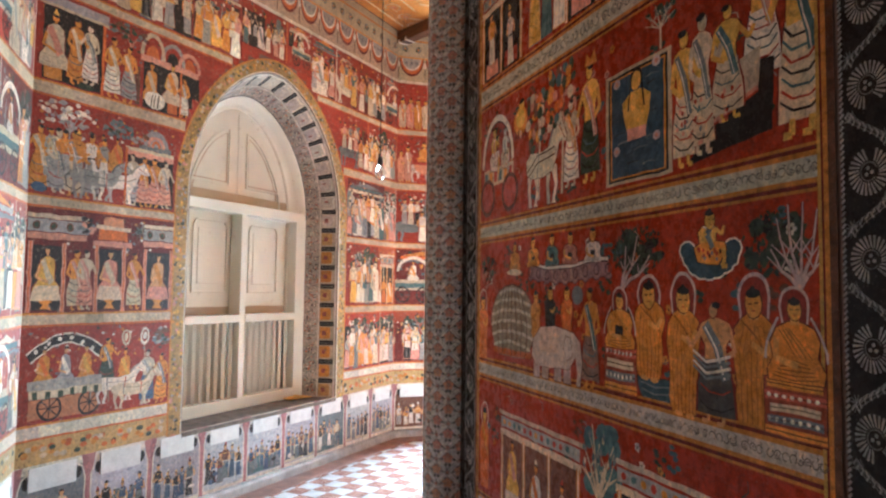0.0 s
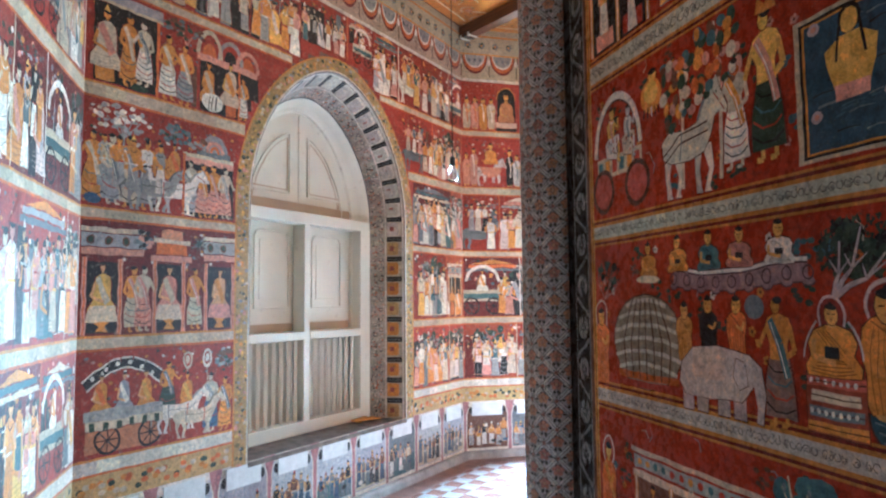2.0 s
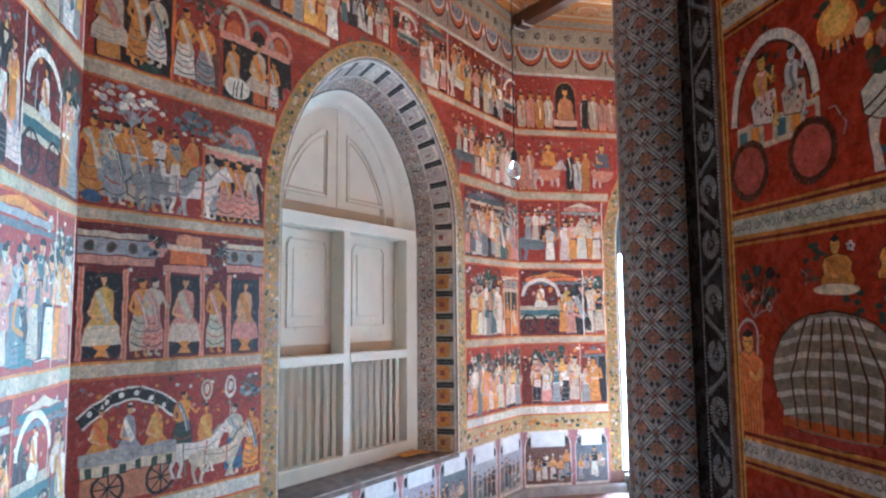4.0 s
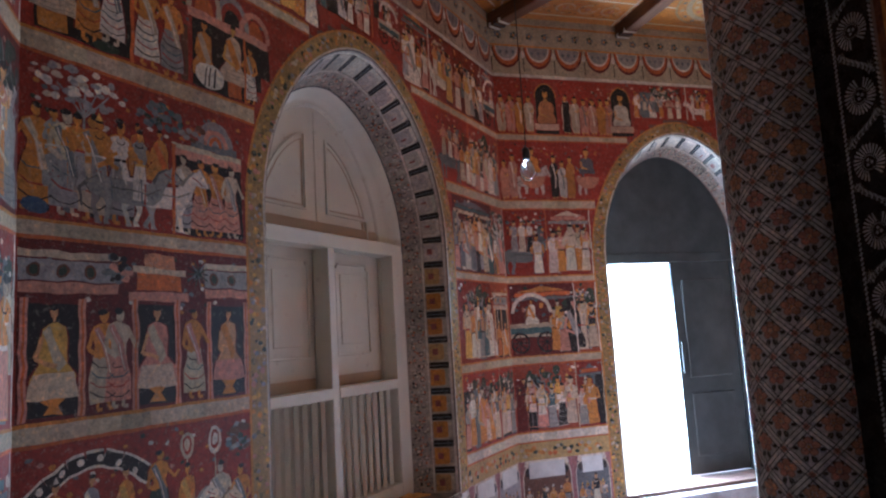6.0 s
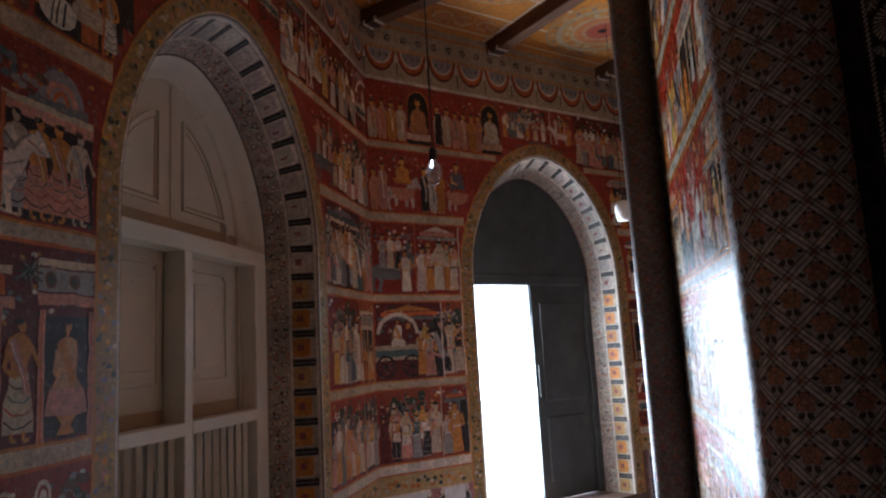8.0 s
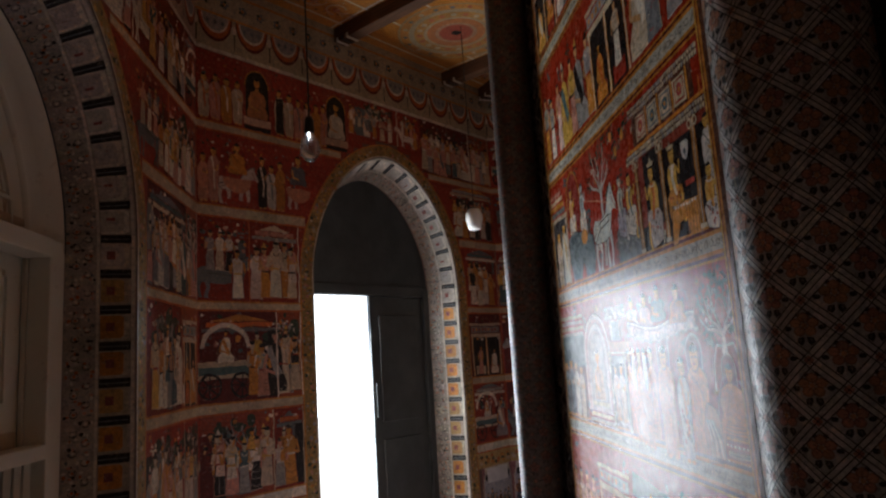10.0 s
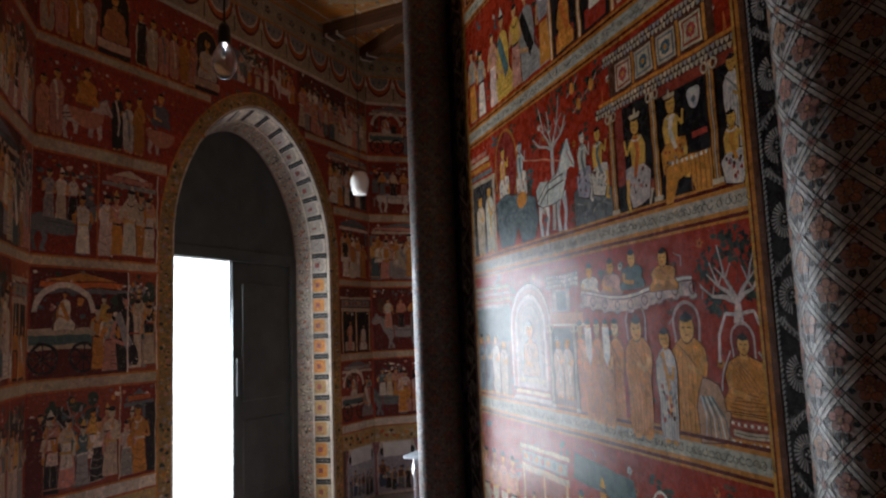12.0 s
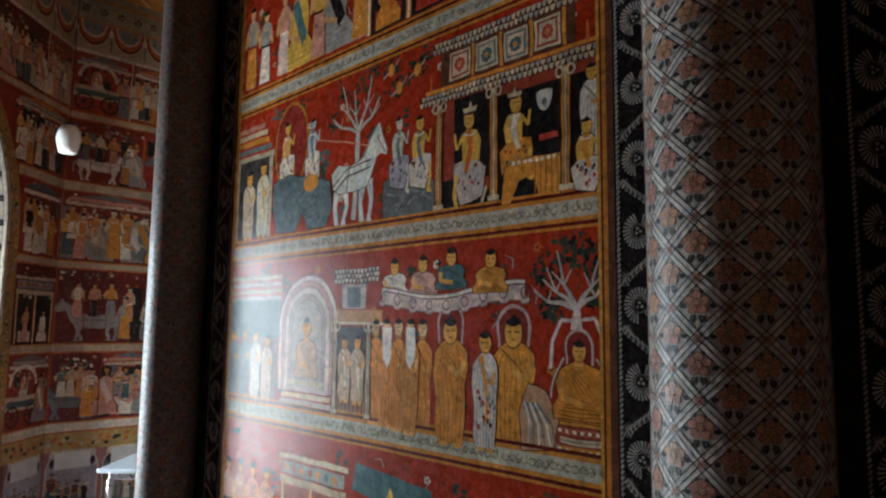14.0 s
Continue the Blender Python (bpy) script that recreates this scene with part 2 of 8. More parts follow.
class Paint:
    def __init__(self, place, clear=None, step=LAYER, shake=0.0, body=1.0):
        self.place, self.clear, self.step, self.shake, self.body = place, clear, step, shake, body
        self.verts, self.faces, self.cols, self.lift = [], [], [], 0.0

    def poly(self, pts, col, layer=1):
        if len(pts) < 3 or (self.clear and not all(self.clear(u, z) for u, z in pts)):
            return
        if self.shake and layer > 0:
            out = []
            for (ua, za), (ub, zb) in zip(pts, pts[1:] + pts[:1]):
                m = 1 + min(12, int(max(abs(ub - ua), abs(zb - za)) / 0.05))
                out += [(ua + (ub - ua) * k / m, za + (zb - za) * k / m) for k in range(m)]
            a = self.shake
            pts = [(u + a * noise.noise((u * 16, z * 16, 3.1)) + a * 0.35 * noise.noise((u * 75, z * 75, 1.7)), z + a * noise.noise((u * 16, z * 16, 9.4)) + a * 0.35 * noise.noise((u * 75, z * 75, 6.2))) for u, z in out]
        k = len(self.verts)
        self.verts += [self.place(u, z, 0.003 + (layer + self.lift) * self.step + (len(self.faces) % 19) * 1.2e-6) for u, z in pts]
        self.faces.append(tuple(range(k, k + len(pts))))
        j = random.uniform(0.86, 1.14) * (self.body if layer > 0.9 else 1.0)
        self.cols.append(tuple(c * j * random.uniform(0.96, 1.04) for c in col))

    def rect(self, u0, u1, z0, z1, col, layer=1):
        self.poly([(u0, z0), (u1, z0), (u1, z1), (u0, z1)], col, layer)

    def ell(self, u, z, ru, rz, col, layer=1, n=10, a0=0.0, a1=360.0):
        full = abs(a1 - a0) >= 360
        m = n if full else n + 1
        self.poly([(u + ru * math.cos(radians(a0 + (a1 - a0) * k / n)), z + rz * math.sin(radians(a0 + (a1 - a0) * k / n))) for k in range(m)], col, layer)

    def line(self, pts, w, col, layer=1, taper=1.0):
        n = len(pts) - 1
        for k in range(n):
            (ua, za), (ub, zb) = pts[k], pts[k + 1]
            d = math.hypot(ub - ua, zb - za) or 1e-6
            wa, wb = w / 2 * (1 + (taper - 1) * k / n), w / 2 * (1 + (taper - 1) * (k + 1) / n)
            x, y = -(zb - za) / d, (ub - ua) / d
            self.poly([(ua + x * wa, za + y * wa), (ub + x * wb, zb + y * wb), (ub - x * wb, zb - y * wb), (ua - x * wa, za - y * wa)], col, layer)

    def ring(self, u, z, ru, rz, w, col, layer=1, a0=0, a1=360, n=14):
        self.line([(u + ru * math.cos(radians(a0 + (a1 - a0) * k / n)), z + rz * math.sin(radians(a0 + (a1 - a0) * k / n))) for k in range(n + 1)], w, col, layer)

    def done(self, name, parent=None, label="", material=None):
        me = bpy.data.meshes.new(name)
        me.from_pydata([tuple(v) for v in self.verts], [], self.faces)
        me.materials.append(material or MURAL)
        at = me.attributes.new("pigment", "FLOAT_COLOR", "CORNER")
        data = []
        for f, c in zip(self.faces, self.cols):
            data += [c[0], c[1], c[2], 1.0] * len(f)
        at.data.foreach_set("color", data)
        me.update()
        ob = new(name, me)
        ob.parent = parent
        if label:
            ob["label"] = label
        return ob


# plain painted shapes: robed forms, trees, beasts, carts, pavilions
def robe(p, u, z, h, top, low, head=OCHRE, halo=None, lean=0.0, seat=False):
    w = h * (0.26 if seat else 0.165 if halo else 0.15) * random.uniform(0.9, 1.1)
    if p.clear and not all(p.clear(u + x * w, z + y * h) for x in (-1, 1) for y in (0, 1)):
        return
    p.lift = (p.lift + 0.7) % 4.2
    body = [(-0.85, 0), (0.85, 0), (0.72, 0.30), (0.60, 0.5), (0.95, 0.62), (0.80, 0.74), (0.25, 0.80), (-0.25, 0.80), (-0.80, 0.74), (-0.95, 0.62), (-0.60, 0.5), (-0.72, 0.30)]
    if halo:
        body = [(-0.9, 0), (0.85, 0), (0.9, 0.25), (0.86, 0.5), (0.98, 0.62), (0.85, 0.72), (0.25, 0.80), (-0.25, 0.80), (-0.85, 0.72), (-1.0, 0.6), (-0.95, 0.4), (-1.0, 0.15)]
    if seat:
        body = [(-1.0, 0), (1.0, 0), (1.02, 0.16), (0.6, 0.3), (0.62, 0.55), (0.5, 0.7), (0.16, 0.76), (-0.16, 0.76), (-0.5, 0.7), (-0.62, 0.55), (-0.6, 0.3), (-1.02, 0.16)]
    sh = lambda s: [(u + x * w * s + lean * y * h, z + y * h) for x, y in body]
    dark = DEEP if top not in (BLACK, SLATE) else BUFF
    if halo:
        p.ell(u + lean * h, z + h * 0.87, h * 0.118, h * 0.165, WHITE, 1, 18)
        p.ell(u + lean * h, z + h * 0.87, h * 0.100, h * 0.145, (0.30, 0.06, 0.04), 2, 18)
    p.poly(sh(1.10), dark, 2)
    p.poly(sh(0.98), top, 3)
    if not seat and not halo:
        p.poly([(u - 0.80 * w, z + 0.01 * h), (u + 0.80 * w, z + 0.01 * h), (u + 0.58 * w + lean * h * 0.4, z + 0.47 * h), (u - 0.58 * w + lean * h * 0.4, z + 0.47 * h)], low, 4)
        fold = tuple(v * 0.5 for v in low) if low != BLACK else GREY
        pattern = random.random()
        if pattern < 0.35:
            for k in range(random.randint(5, 9)):
                p.ell(u + random.uniform(-0.55, 0.55) * w, z + random.uniform(0.05, 0.42) * h, h * 0.011, h * 0.011, random.choice([fold, RED, WHITE]), 5, 6)
        elif pattern < 0.75:
            for k in range(random.randint(2, 4)):
                q = random.uniform(-0.6, 0.6)
                p.line([(u + q * w, z + 0.03 * h), (u + (q * 0.8 + 0.1) * w, z + 0.2 * h), (u + q * 0.5 * w, z + 0.42 * h)], h * 0.008, fold, 5, 0.5)
        else:
            for k in range(3):
                y = z + (0.08 + 0.12 * k) * h
                p.line([(u - 0.72 * w, y + 0.03 * h), (u, y - 0.02 * h), (u + 0.72 * w, y + 0.03 * h)], h * 0.010, fold, 5)
        p.line([(u - 0.6 * w, z + 0.48 * h), (u + 0.6 * w, z + 0.48 * h)], h * 0.03, random.choice([WHITE, RED, BLACK, YELLOW]), 5)
        for sg in (-1, 1):
            p.line([(u + sg * 0.8 * w, z + 0.7 * h), (u + sg * 1.05 * w, z + 0.5 * h), (u + sg * random.uniform(0.1, 1.3) * w, z + random.uniform(0.48, 0.68) * h)], h * 0.045, head, 5)
        p.ring(u + lean * h * 0.7, z + 0.74 * h, w * 0.4, h * 0.05, h * 0.016, random.choice([WHITE, YELLOW, BLACK]), 5, 180, 360, 5)
    elif halo and not seat:
        for k in range(7):
            q = -0.8 + 0.24 * k
            p.line([(u + q * w, z + 0.02 * h), (u + (q * 0.75 + 0.12 + random.uniform(-0.08, 0.08)) * w, z + 0.35 * h), (u + (q * 0.55 - 0.1) * w, z + random.uniform(0.45, 0.64) * h)], h * 0.0055, tuple(v * 0.5 for v in top), 5, 0.4)
        p.poly([(u - 0.7 * w, z + 0.72 * h), (u - 0.35 * w, z + 0.78 * h), (u + 0.75 * w, z + 0.46 * h), (u + 0.7 * w, z + 0.36 * h)], low, 4)
        p.line([(u + 0.6 * w, z + 0.66 * h), (u + 0.15 * w, z + 0.5 * h)], h * 0.05, head, 6)
    else:
        p.poly([(u - 0.55 * w, z + 0.66 * h), (u - 0.2 * w, z + 0.74 * h), (u + 0.55 * w, z + 0.3 * h), (u + 0.2 * w, z + 0.2 * h)], low, 4)
        for k in range(4):
            p.line([(u - 0.8 * w, z + (0.04 + 0.05 * k) * h), (u, z + (0.02 + 0.06 * k) * h), (u + 0.8 * w, z + (0.05 + 0.05 * k) * h)], h * 0.007, tuple(v * 0.5 for v in top), 5)
        p.line([(u - 0.55 * w, z + 0.6 * h), (u - 0.75 * w, z + 0.36 * h), (u + 0.1 * w, z + 0.28 * h)], h * 0.05, head, 6)
    p.ell(u + lean * h * 0.95, z + 0.875 * h, h * 0.062, h * 0.075, dark, 4, 10)
    p.ell(u + lean * h * 0.95, z + 0.872 * h, h * 0.054, h * 0.066, head if not halo else (0.62, 0.36, 0.08), 5, 10)
    p.rect(u + lean * h * 0.9 - 0.02 * h, u + lean * h * 0.9 + 0.02 * h, z + 0.77 * h, z + 0.83 * h, head if not halo else (0.62, 0.36, 0.08), 5)
    p.ell(u + lean * h * 0.95, z + 0.925 * h, h * 0.057, h * 0.036, BLACK, 6, 8)
    if not halo and random.random() < 0.25:
        p.poly([(u + lean * h - 0.05 * h, z + 0.935 * h), (u + lean * h + 0.05 * h, z + 0.935 * h), (u + lean * h, z + 1.04 * h)], random.choice([YELLOW, WHITE, RED]), 7)


def draped(p, u, z, h, w, skin=YELLOW, cloth=WHITE, scarf=TEAL, way=1, reach=0.35, stripes=5):
    """Standing form, bare to the waist, in a cloth with bowed stripes."""
    if p.clear and not all(p.clear(u + x * w * 0.6, z + y * h) for x in (-1, 1) for y in (0, 1)):
        return
    p.lift = (p.lift + 0.7) % 4.2
    skirt = [(-0.55, 0.06), (0.55, 0.06), (0.50, 0.30), (0.34, 0.52), (-0.34, 0.52), (-0.52, 0.30)]
    trunk = [(-0.32, 0.50), (0.32, 0.50), (0.30, 0.62), (0.50, 0.74), (0.40, 0.81), (0.10, 0.85), (-0.10, 0.85), (-0.40, 0.81), (-0.50, 0.74), (-0.30, 0.62)]
    for shape, col in ((skirt, cloth), (trunk, skin)):
        p.poly([(u + x * w * 1.12, z + y * h) for x, y in shape], DEEP, 2)
        p.poly([(u + x * w, z + y * h) for x, y in shape], col, 3)
    for k in range(stripes):
        y = 0.11 + 0.40 * k / stripes
        half = 0.50 - 0.14 * k / stripes
        p.line([(u - half * w, z + (y + 0.05) * h), (u - 0.2 * w, z + (y - 0.005) * h), (u + 0.2 * w, z + (y - 0.01) * h), (u + half * w, z + (y + 0.04) * h)], h * 0.013, (BLACK, RED, TEAL)[k % 3], 4)
    for sg in (-1, 1):
        p.line([(u + sg * 0.22 * w, z + 0.07 * h), (u + sg * 0.22 * w, z), (u + (sg * 0.22 + 0.2 * way) * w, z)], h * 0.035, skin, 3)
    p.line([(u + way * 0.38 * w, z + 0.76 * h), (u + way * 0.75 * w, z + (0.55 + 0.2 * reach) * h), (u + way * (0.6 + reach) * w, z + (0.55 + 0.5 * reach) * h)], h * 0.045, skin, 5)
    p.line([(u - way * 0.42 * w, z + 0.76 * h), (u - way * 0.55 * w, z + 0.58 * h), (u - way * 0.1 * w, z + 0.50 * h)], h * 0.045, skin, 5)
    p.line([(u - 0.3 * w, z + 0.80 * h), (u + 0.05 * w, z + 0.62 * h), (u + 0.3 * w, z + 0.36 * h)], w * 0.24, scarf, 5)
    p.line([(u - 0.3 * w, z + 0.78 * h), (u + 0.02 * w, z + 0.60 * h), (u + 0.26 * w, z + 0.36 * h)], w * 0.04, WHITE, 6)
    p.ell(u + 0.05 * way * w, z + 0.91 * h, h * 0.056, h * 0.072, DEEP, 5, 10)
    p.ell(u + 0.05 * way * w, z + 0.91 * h, h * 0.048, h * 0.064, skin, 6, 10)
    p.ell(u - 0.03 * way * w, z + 0.955 * h, h * 0.052, h * 0.030, BLACK, 7, 8)


def tree(p, u, z, h, trunk=WHITE, leaf=LEAF, spread=0.42):
    for k in range(16):
        a, r = random.uniform(0, 2 * math.pi), random.uniform(0, 1) ** 0.6
        p.ell(u + spread * h * r * math.cos(a), z + h * (0.72 + 0.25 * r * math.sin(a)), h * random.uniform(0.06, 0.11), h * random.uniform(0.05, 0.09), leaf, 1, 8)
    p.line([(u, z), (u + 0.01 * h, z + 0.3 * h), (u, z + 0.55 * h)], h * 0.075, trunk, 2, 0.6)
    for dx, dz in ((-0.3, 0.8), (0.28, 0.85), (-0.12, 0.95), (0.14, 0.72), (-0.34, 0.62), (0.33, 0.64)):
        tip = (u + dx * h * spread / 0.42, z + dz * h)
        mid = (u + dx * 0.5 * h * spread / 0.42, z + (0.42 + dz) / 2 * h + 0.03 * h)
        p.line([(u, z + 0.42 * h), mid, tip], h * 0.036, trunk, 3, 0.3)
        for sg in (-1, 1):
            end = (mid[0] + sg * 0.09 * h, mid[1] + random.uniform(0.08, 0.17) * h)
            p.line([mid, end], h * 0.016, trunk, 3, 0.4)
            for q in range(3):
                p.ell(end[0] + random.uniform(-0.03, 0.03) * h, end[1] + random.uniform(-0.02, 0.04) * h, h * 0.016, h * 0.030, random.choice([leaf, trunk, leaf, SLATE]), 4, 6)


def beast(p, u, z, h, col=WHITE, way=1):
    """A simple four-legged shape, harnessed."""
    P = lambda pts: [(u + way * x * h, z + y * h) for x, y in pts]
    edge = tuple(v * 0.4 for v in col)
    for x, k, far in ((-0.52, -0.05, 1), (-0.38, 0.06, 0), (0.30, 0.10, 1), (0.44, -0.04, 0)):
        c = tuple(v * 0.8 for v in col) if far else col
        p.poly(P([(x - 0.09, 0.46), (x + 0.10, 0.46), (x + 0.045 + k, 0.24), (x + 0.04, 0.05), (x + 0.08, 0.0), (x - 0.04, 0.0), (x - 0.035, 0.06), (x - 0.04 + k, 0.24)]), c, 2 + (1 - far) * 0.5)
    body = [(-0.64, 0.62), (-0.68, 0.52), (-0.62, 0.40), (-0.42, 0.36), (-0.1, 0.33), (0.2, 0.34), (0.44, 0.38), (0.58, 0.48), (0.66, 0.66), (0.74, 0.80), (0.90, 0.76), (1.00, 0.79), (0.99, 0.86), (0.86, 0.99), (0.80, 1.08), (0.76, 1.0), (0.62, 0.98), (0.50, 0.84), (0.40, 0.70), (0.1, 0.67), (-0.2, 0.68), (-0.45, 0.71)]
    p.poly(P([(x * 1.03, y * 1.02 - 0.005) for x, y in body]), edge, 2.8)
    p.poly(P(body), col, 3)
    p.line(P([(0.44, 0.74), (0.56, 0.92), (0.70, 1.0)]), h * 0.06, edge, 3.5, 0.6)
    p.line(P([(-0.64, 0.62), (-0.78, 0.48), (-0.76, 0.2)]), h * 0.06, edge, 2.5, 0.5)
    p.line(P([(-0.28, 0.36), (-0.30, 0.69)]), h * 0.03, SLATE, 4)
    p.line(P([(0.28, 0.36), (0.30, 0.68)]), h * 0.03, RED, 4)
    p.line(P([(-0.3, 0.56), (0.35, 0.54), (0.60, 0.66)]), h * 0.022, edge, 4)
    p.line(P([(0.66, 0.92), (0.90, 0.80)]), h * 0.016, RED, 4)
    p.ell(u + way * 0.84 * h, z + 0.92 * h, h * 0.014, h * 0.014, BLACK, 4, 6)


def wheel(p, u, z, r, col=BLACK):
    p.ring(u, z, r, r, r * 0.2, col, 4)
    for a in range(0, 180, 45):
        p.line([(u - r * math.cos(radians(a)), z - r * math.sin(radians(a))), (u + r * math.cos(radians(a)), z + r * math.sin(radians(a)))], r * 0.11, col, 4)


def cart(p, u, z, h):
    p.rect(u - 0.45 * h, u + 0.45 * h, z + 0.28 * h, z + 0.52 * h, BUFF, 2)
    p.rect(u - 0.42 * h, u + 0.42 * h, z + 0.34 * h, z + 0.44 * h, TEAL, 3)
    p.ring(u, z + 0.7 * h, 0.36 * h, 0.32 * h, 0.07 * h, WHITE, 2, 0, 180)
    robe(p, u, z + 0.5 * h, 0.45 * h, WHITE, OCHRE, seat=True)
    wheel(p, u - 0.25 * h, z + 0.18 * h, 0.17 * h)
    wheel(p, u + 0.25 * h, z + 0.18 * h, 0.17 * h)


GOLD, RIM = (0.52, 0.215, 0.03), (0.06, 0.02, 0.01)


def blob(p, pts, col, layer, rim=0.0035, dark=RIM):
    """A shape with a dark brushed outline."""
    cu, cz = sum(q[0] for q in pts) / len(pts), sum(q[1] for q in pts) / len(pts)
    out = []
    for u, z in pts:
        r = math.hypot(u - cu, z - cz) or 1e-6
        out.append((u + (u - cu) / r * rim, z + (z - cz) / r * rim))
    p.poly(out, dark, layer - 0.15)
    p.poly(pts, col, layer)


def nimbus(p, u, z, half, top, layer=1):
    """Tall round-headed halo, pale outside and red within."""
    for q, col, lay in ((1.0, (0.60, 0.46, 0.42), layer), (0.84, (0.24, 0.03, 0.02), layer + 0.2)):
        b = half * q
        pts = [(u - b * 0.85, z), (u + b * 0.85, z)]
        pts += [(u + b * math.cos(math.pi * k / 12), top - half * 1.1 + b * 1.1 * math.sin(math.pi * k / 12)) for k in range(13)]
        p.poly(pts, col, lay)


def head_of(p, u, z, r, col=(0.58, 0.30, 0.06), layer=3.0, way=0):
    """A painted head: face, hair, brow and eye strokes."""
    p.ell(u, z, r * 1.12, r * 1.42, RIM, layer - 0.15, 12)
    p.ell(u, z, r, r * 1.3, col, layer, 12)
    p.ell(u - way * r * 0.25, z + r * 0.98, r * 0.90, r * 0.42, BLACK, layer + 0.2, 12)
    p.ell(u, z + r * 1.38, r * 0.30, r * 0.26, BLACK, layer + 0.2, 8)
    for sg in (-1, 1):
        x = u + sg * r * 0.40 + way * r * 0.35
        p.line([(x - r * 0.25, z + r * 0.08), (x + r * 0.25, z + r * 0.08)], r * 0.13, RIM, layer + 0.25)
    p.line([(u - r * 0.2 + way * r * 0.3, z - r * 0.6), (u + r * 0.2 + way * r * 0.3, z - r * 0.6)], r * 0.13, (0.30, 0.04, 0.02), layer + 0.25)


def next_lift(p):
    p.lift = (p.lift + 1.7) % 8.5


def folds(p, pts, n, col, layer, wide=0.0035):
    """Long hanging fold strokes between the left and right edge of a robe. pts: (z, left, right) from the foot up."""
    for k in range(n):
        q = (k + 0.7) / (n + 0.4)
        bow = random.uniform(-0.06, 0.06)
        p.line([(l + (r - l) * (q + bow * math.sin(2.5 * i)), z) for i, (z, l, r) in enumerate(pts)], wide, col, layer, 0.5)


def monk(p, u, z0, z1, w, col=GOLD, halo=True, sash=None, lean=0.0):
    """Standing form in a long robe; z1 is the top of the halo, or of the head."""
    next_lift(p)
    H = z1 - z0
    if p.clear and not all(p.clear(u + x * w * 0.6, z) for x in (-1, 1) for z in (z0, z1)):
        return
    hz = z0 + H * (0.80 if halo else 0.90)
    if halo:
        nimbus(p, u + lean, z0 + 0.66 * H, w * 0.40, z1, 0.6)
    b = w / 2
    body = [(-0.72, 0.02), (0.70, 0.02), (0.86, 0.20), (0.80, 0.42), (1.02, 0.56), (0.92, 0.66), (0.55, 0.72), (0.2, 0.75), (-0.2, 0.75), (-0.62, 0.71), (-0.96, 0.64), (-1.02, 0.5), (-0.84, 0.3), (-0.9, 0.12)]
    k = 1.0 if halo else 1.10
    blob(p, [(u + x * b + lean * y, z0 + y * k * H) for x, y in body], col, 1.4, 0.003)
    dark = tuple(v * 0.42 for v in col)
    folds(p, [(z0 + 0.03 * H, u - 0.7 * b, u + 0.68 * b), (z0 + 0.3 * H, u - 0.82 * b, u + 0.82 * b), (z0 + 0.5 * H, u - 0.9 * b, u + 0.85 * b), (z0 + 0.66 * H, u - 0.6 * b, u + 0.55 * b)], 6, dark, 1.7, 0.0032)
    p.line([(u - 0.62 * b, z0 + 0.70 * k * H), (u + 0.1 * b, z0 + 0.60 * k * H), (u + 0.75 * b, z0 + 0.46 * k * H)], 0.0045, dark, 1.8)
    if sash:
        p.line([(u - 0.35 * b, z0 + 0.72 * k * H), (u + 0.1 * b, z0 + 0.5 * k * H), (u + 0.2 * b, z0 + 0.2 * k * H)], w * 0.18, sash, 1.75, 0.6)
    p.line([(u + 0.8 * b, z0 + 0.60 * k * H), (u + 0.55 * b, z0 + 0.50 * k * H), (u - 0.05 * b, z0 + 0.55 * k * H)], w * 0.13, (0.56, 0.29, 0.07), 1.9, 0.8)
    for sg in (-0.35, 0.35):
        p.ell(u + sg * b, z0 + 0.012 * H, w * 0.14, 0.008, (0.56, 0.29, 0.07), 1.6, 8)
    p.rect(u + lean - 0.11 * w, u + lean + 0.11 * w, hz - 0.10 * H, hz - 0.02 * H, (0.56, 0.29, 0.07), 2.0)
    head_of(p, u + lean, hz, w * 0.20 if halo else w * 0.22, layer=2.4)


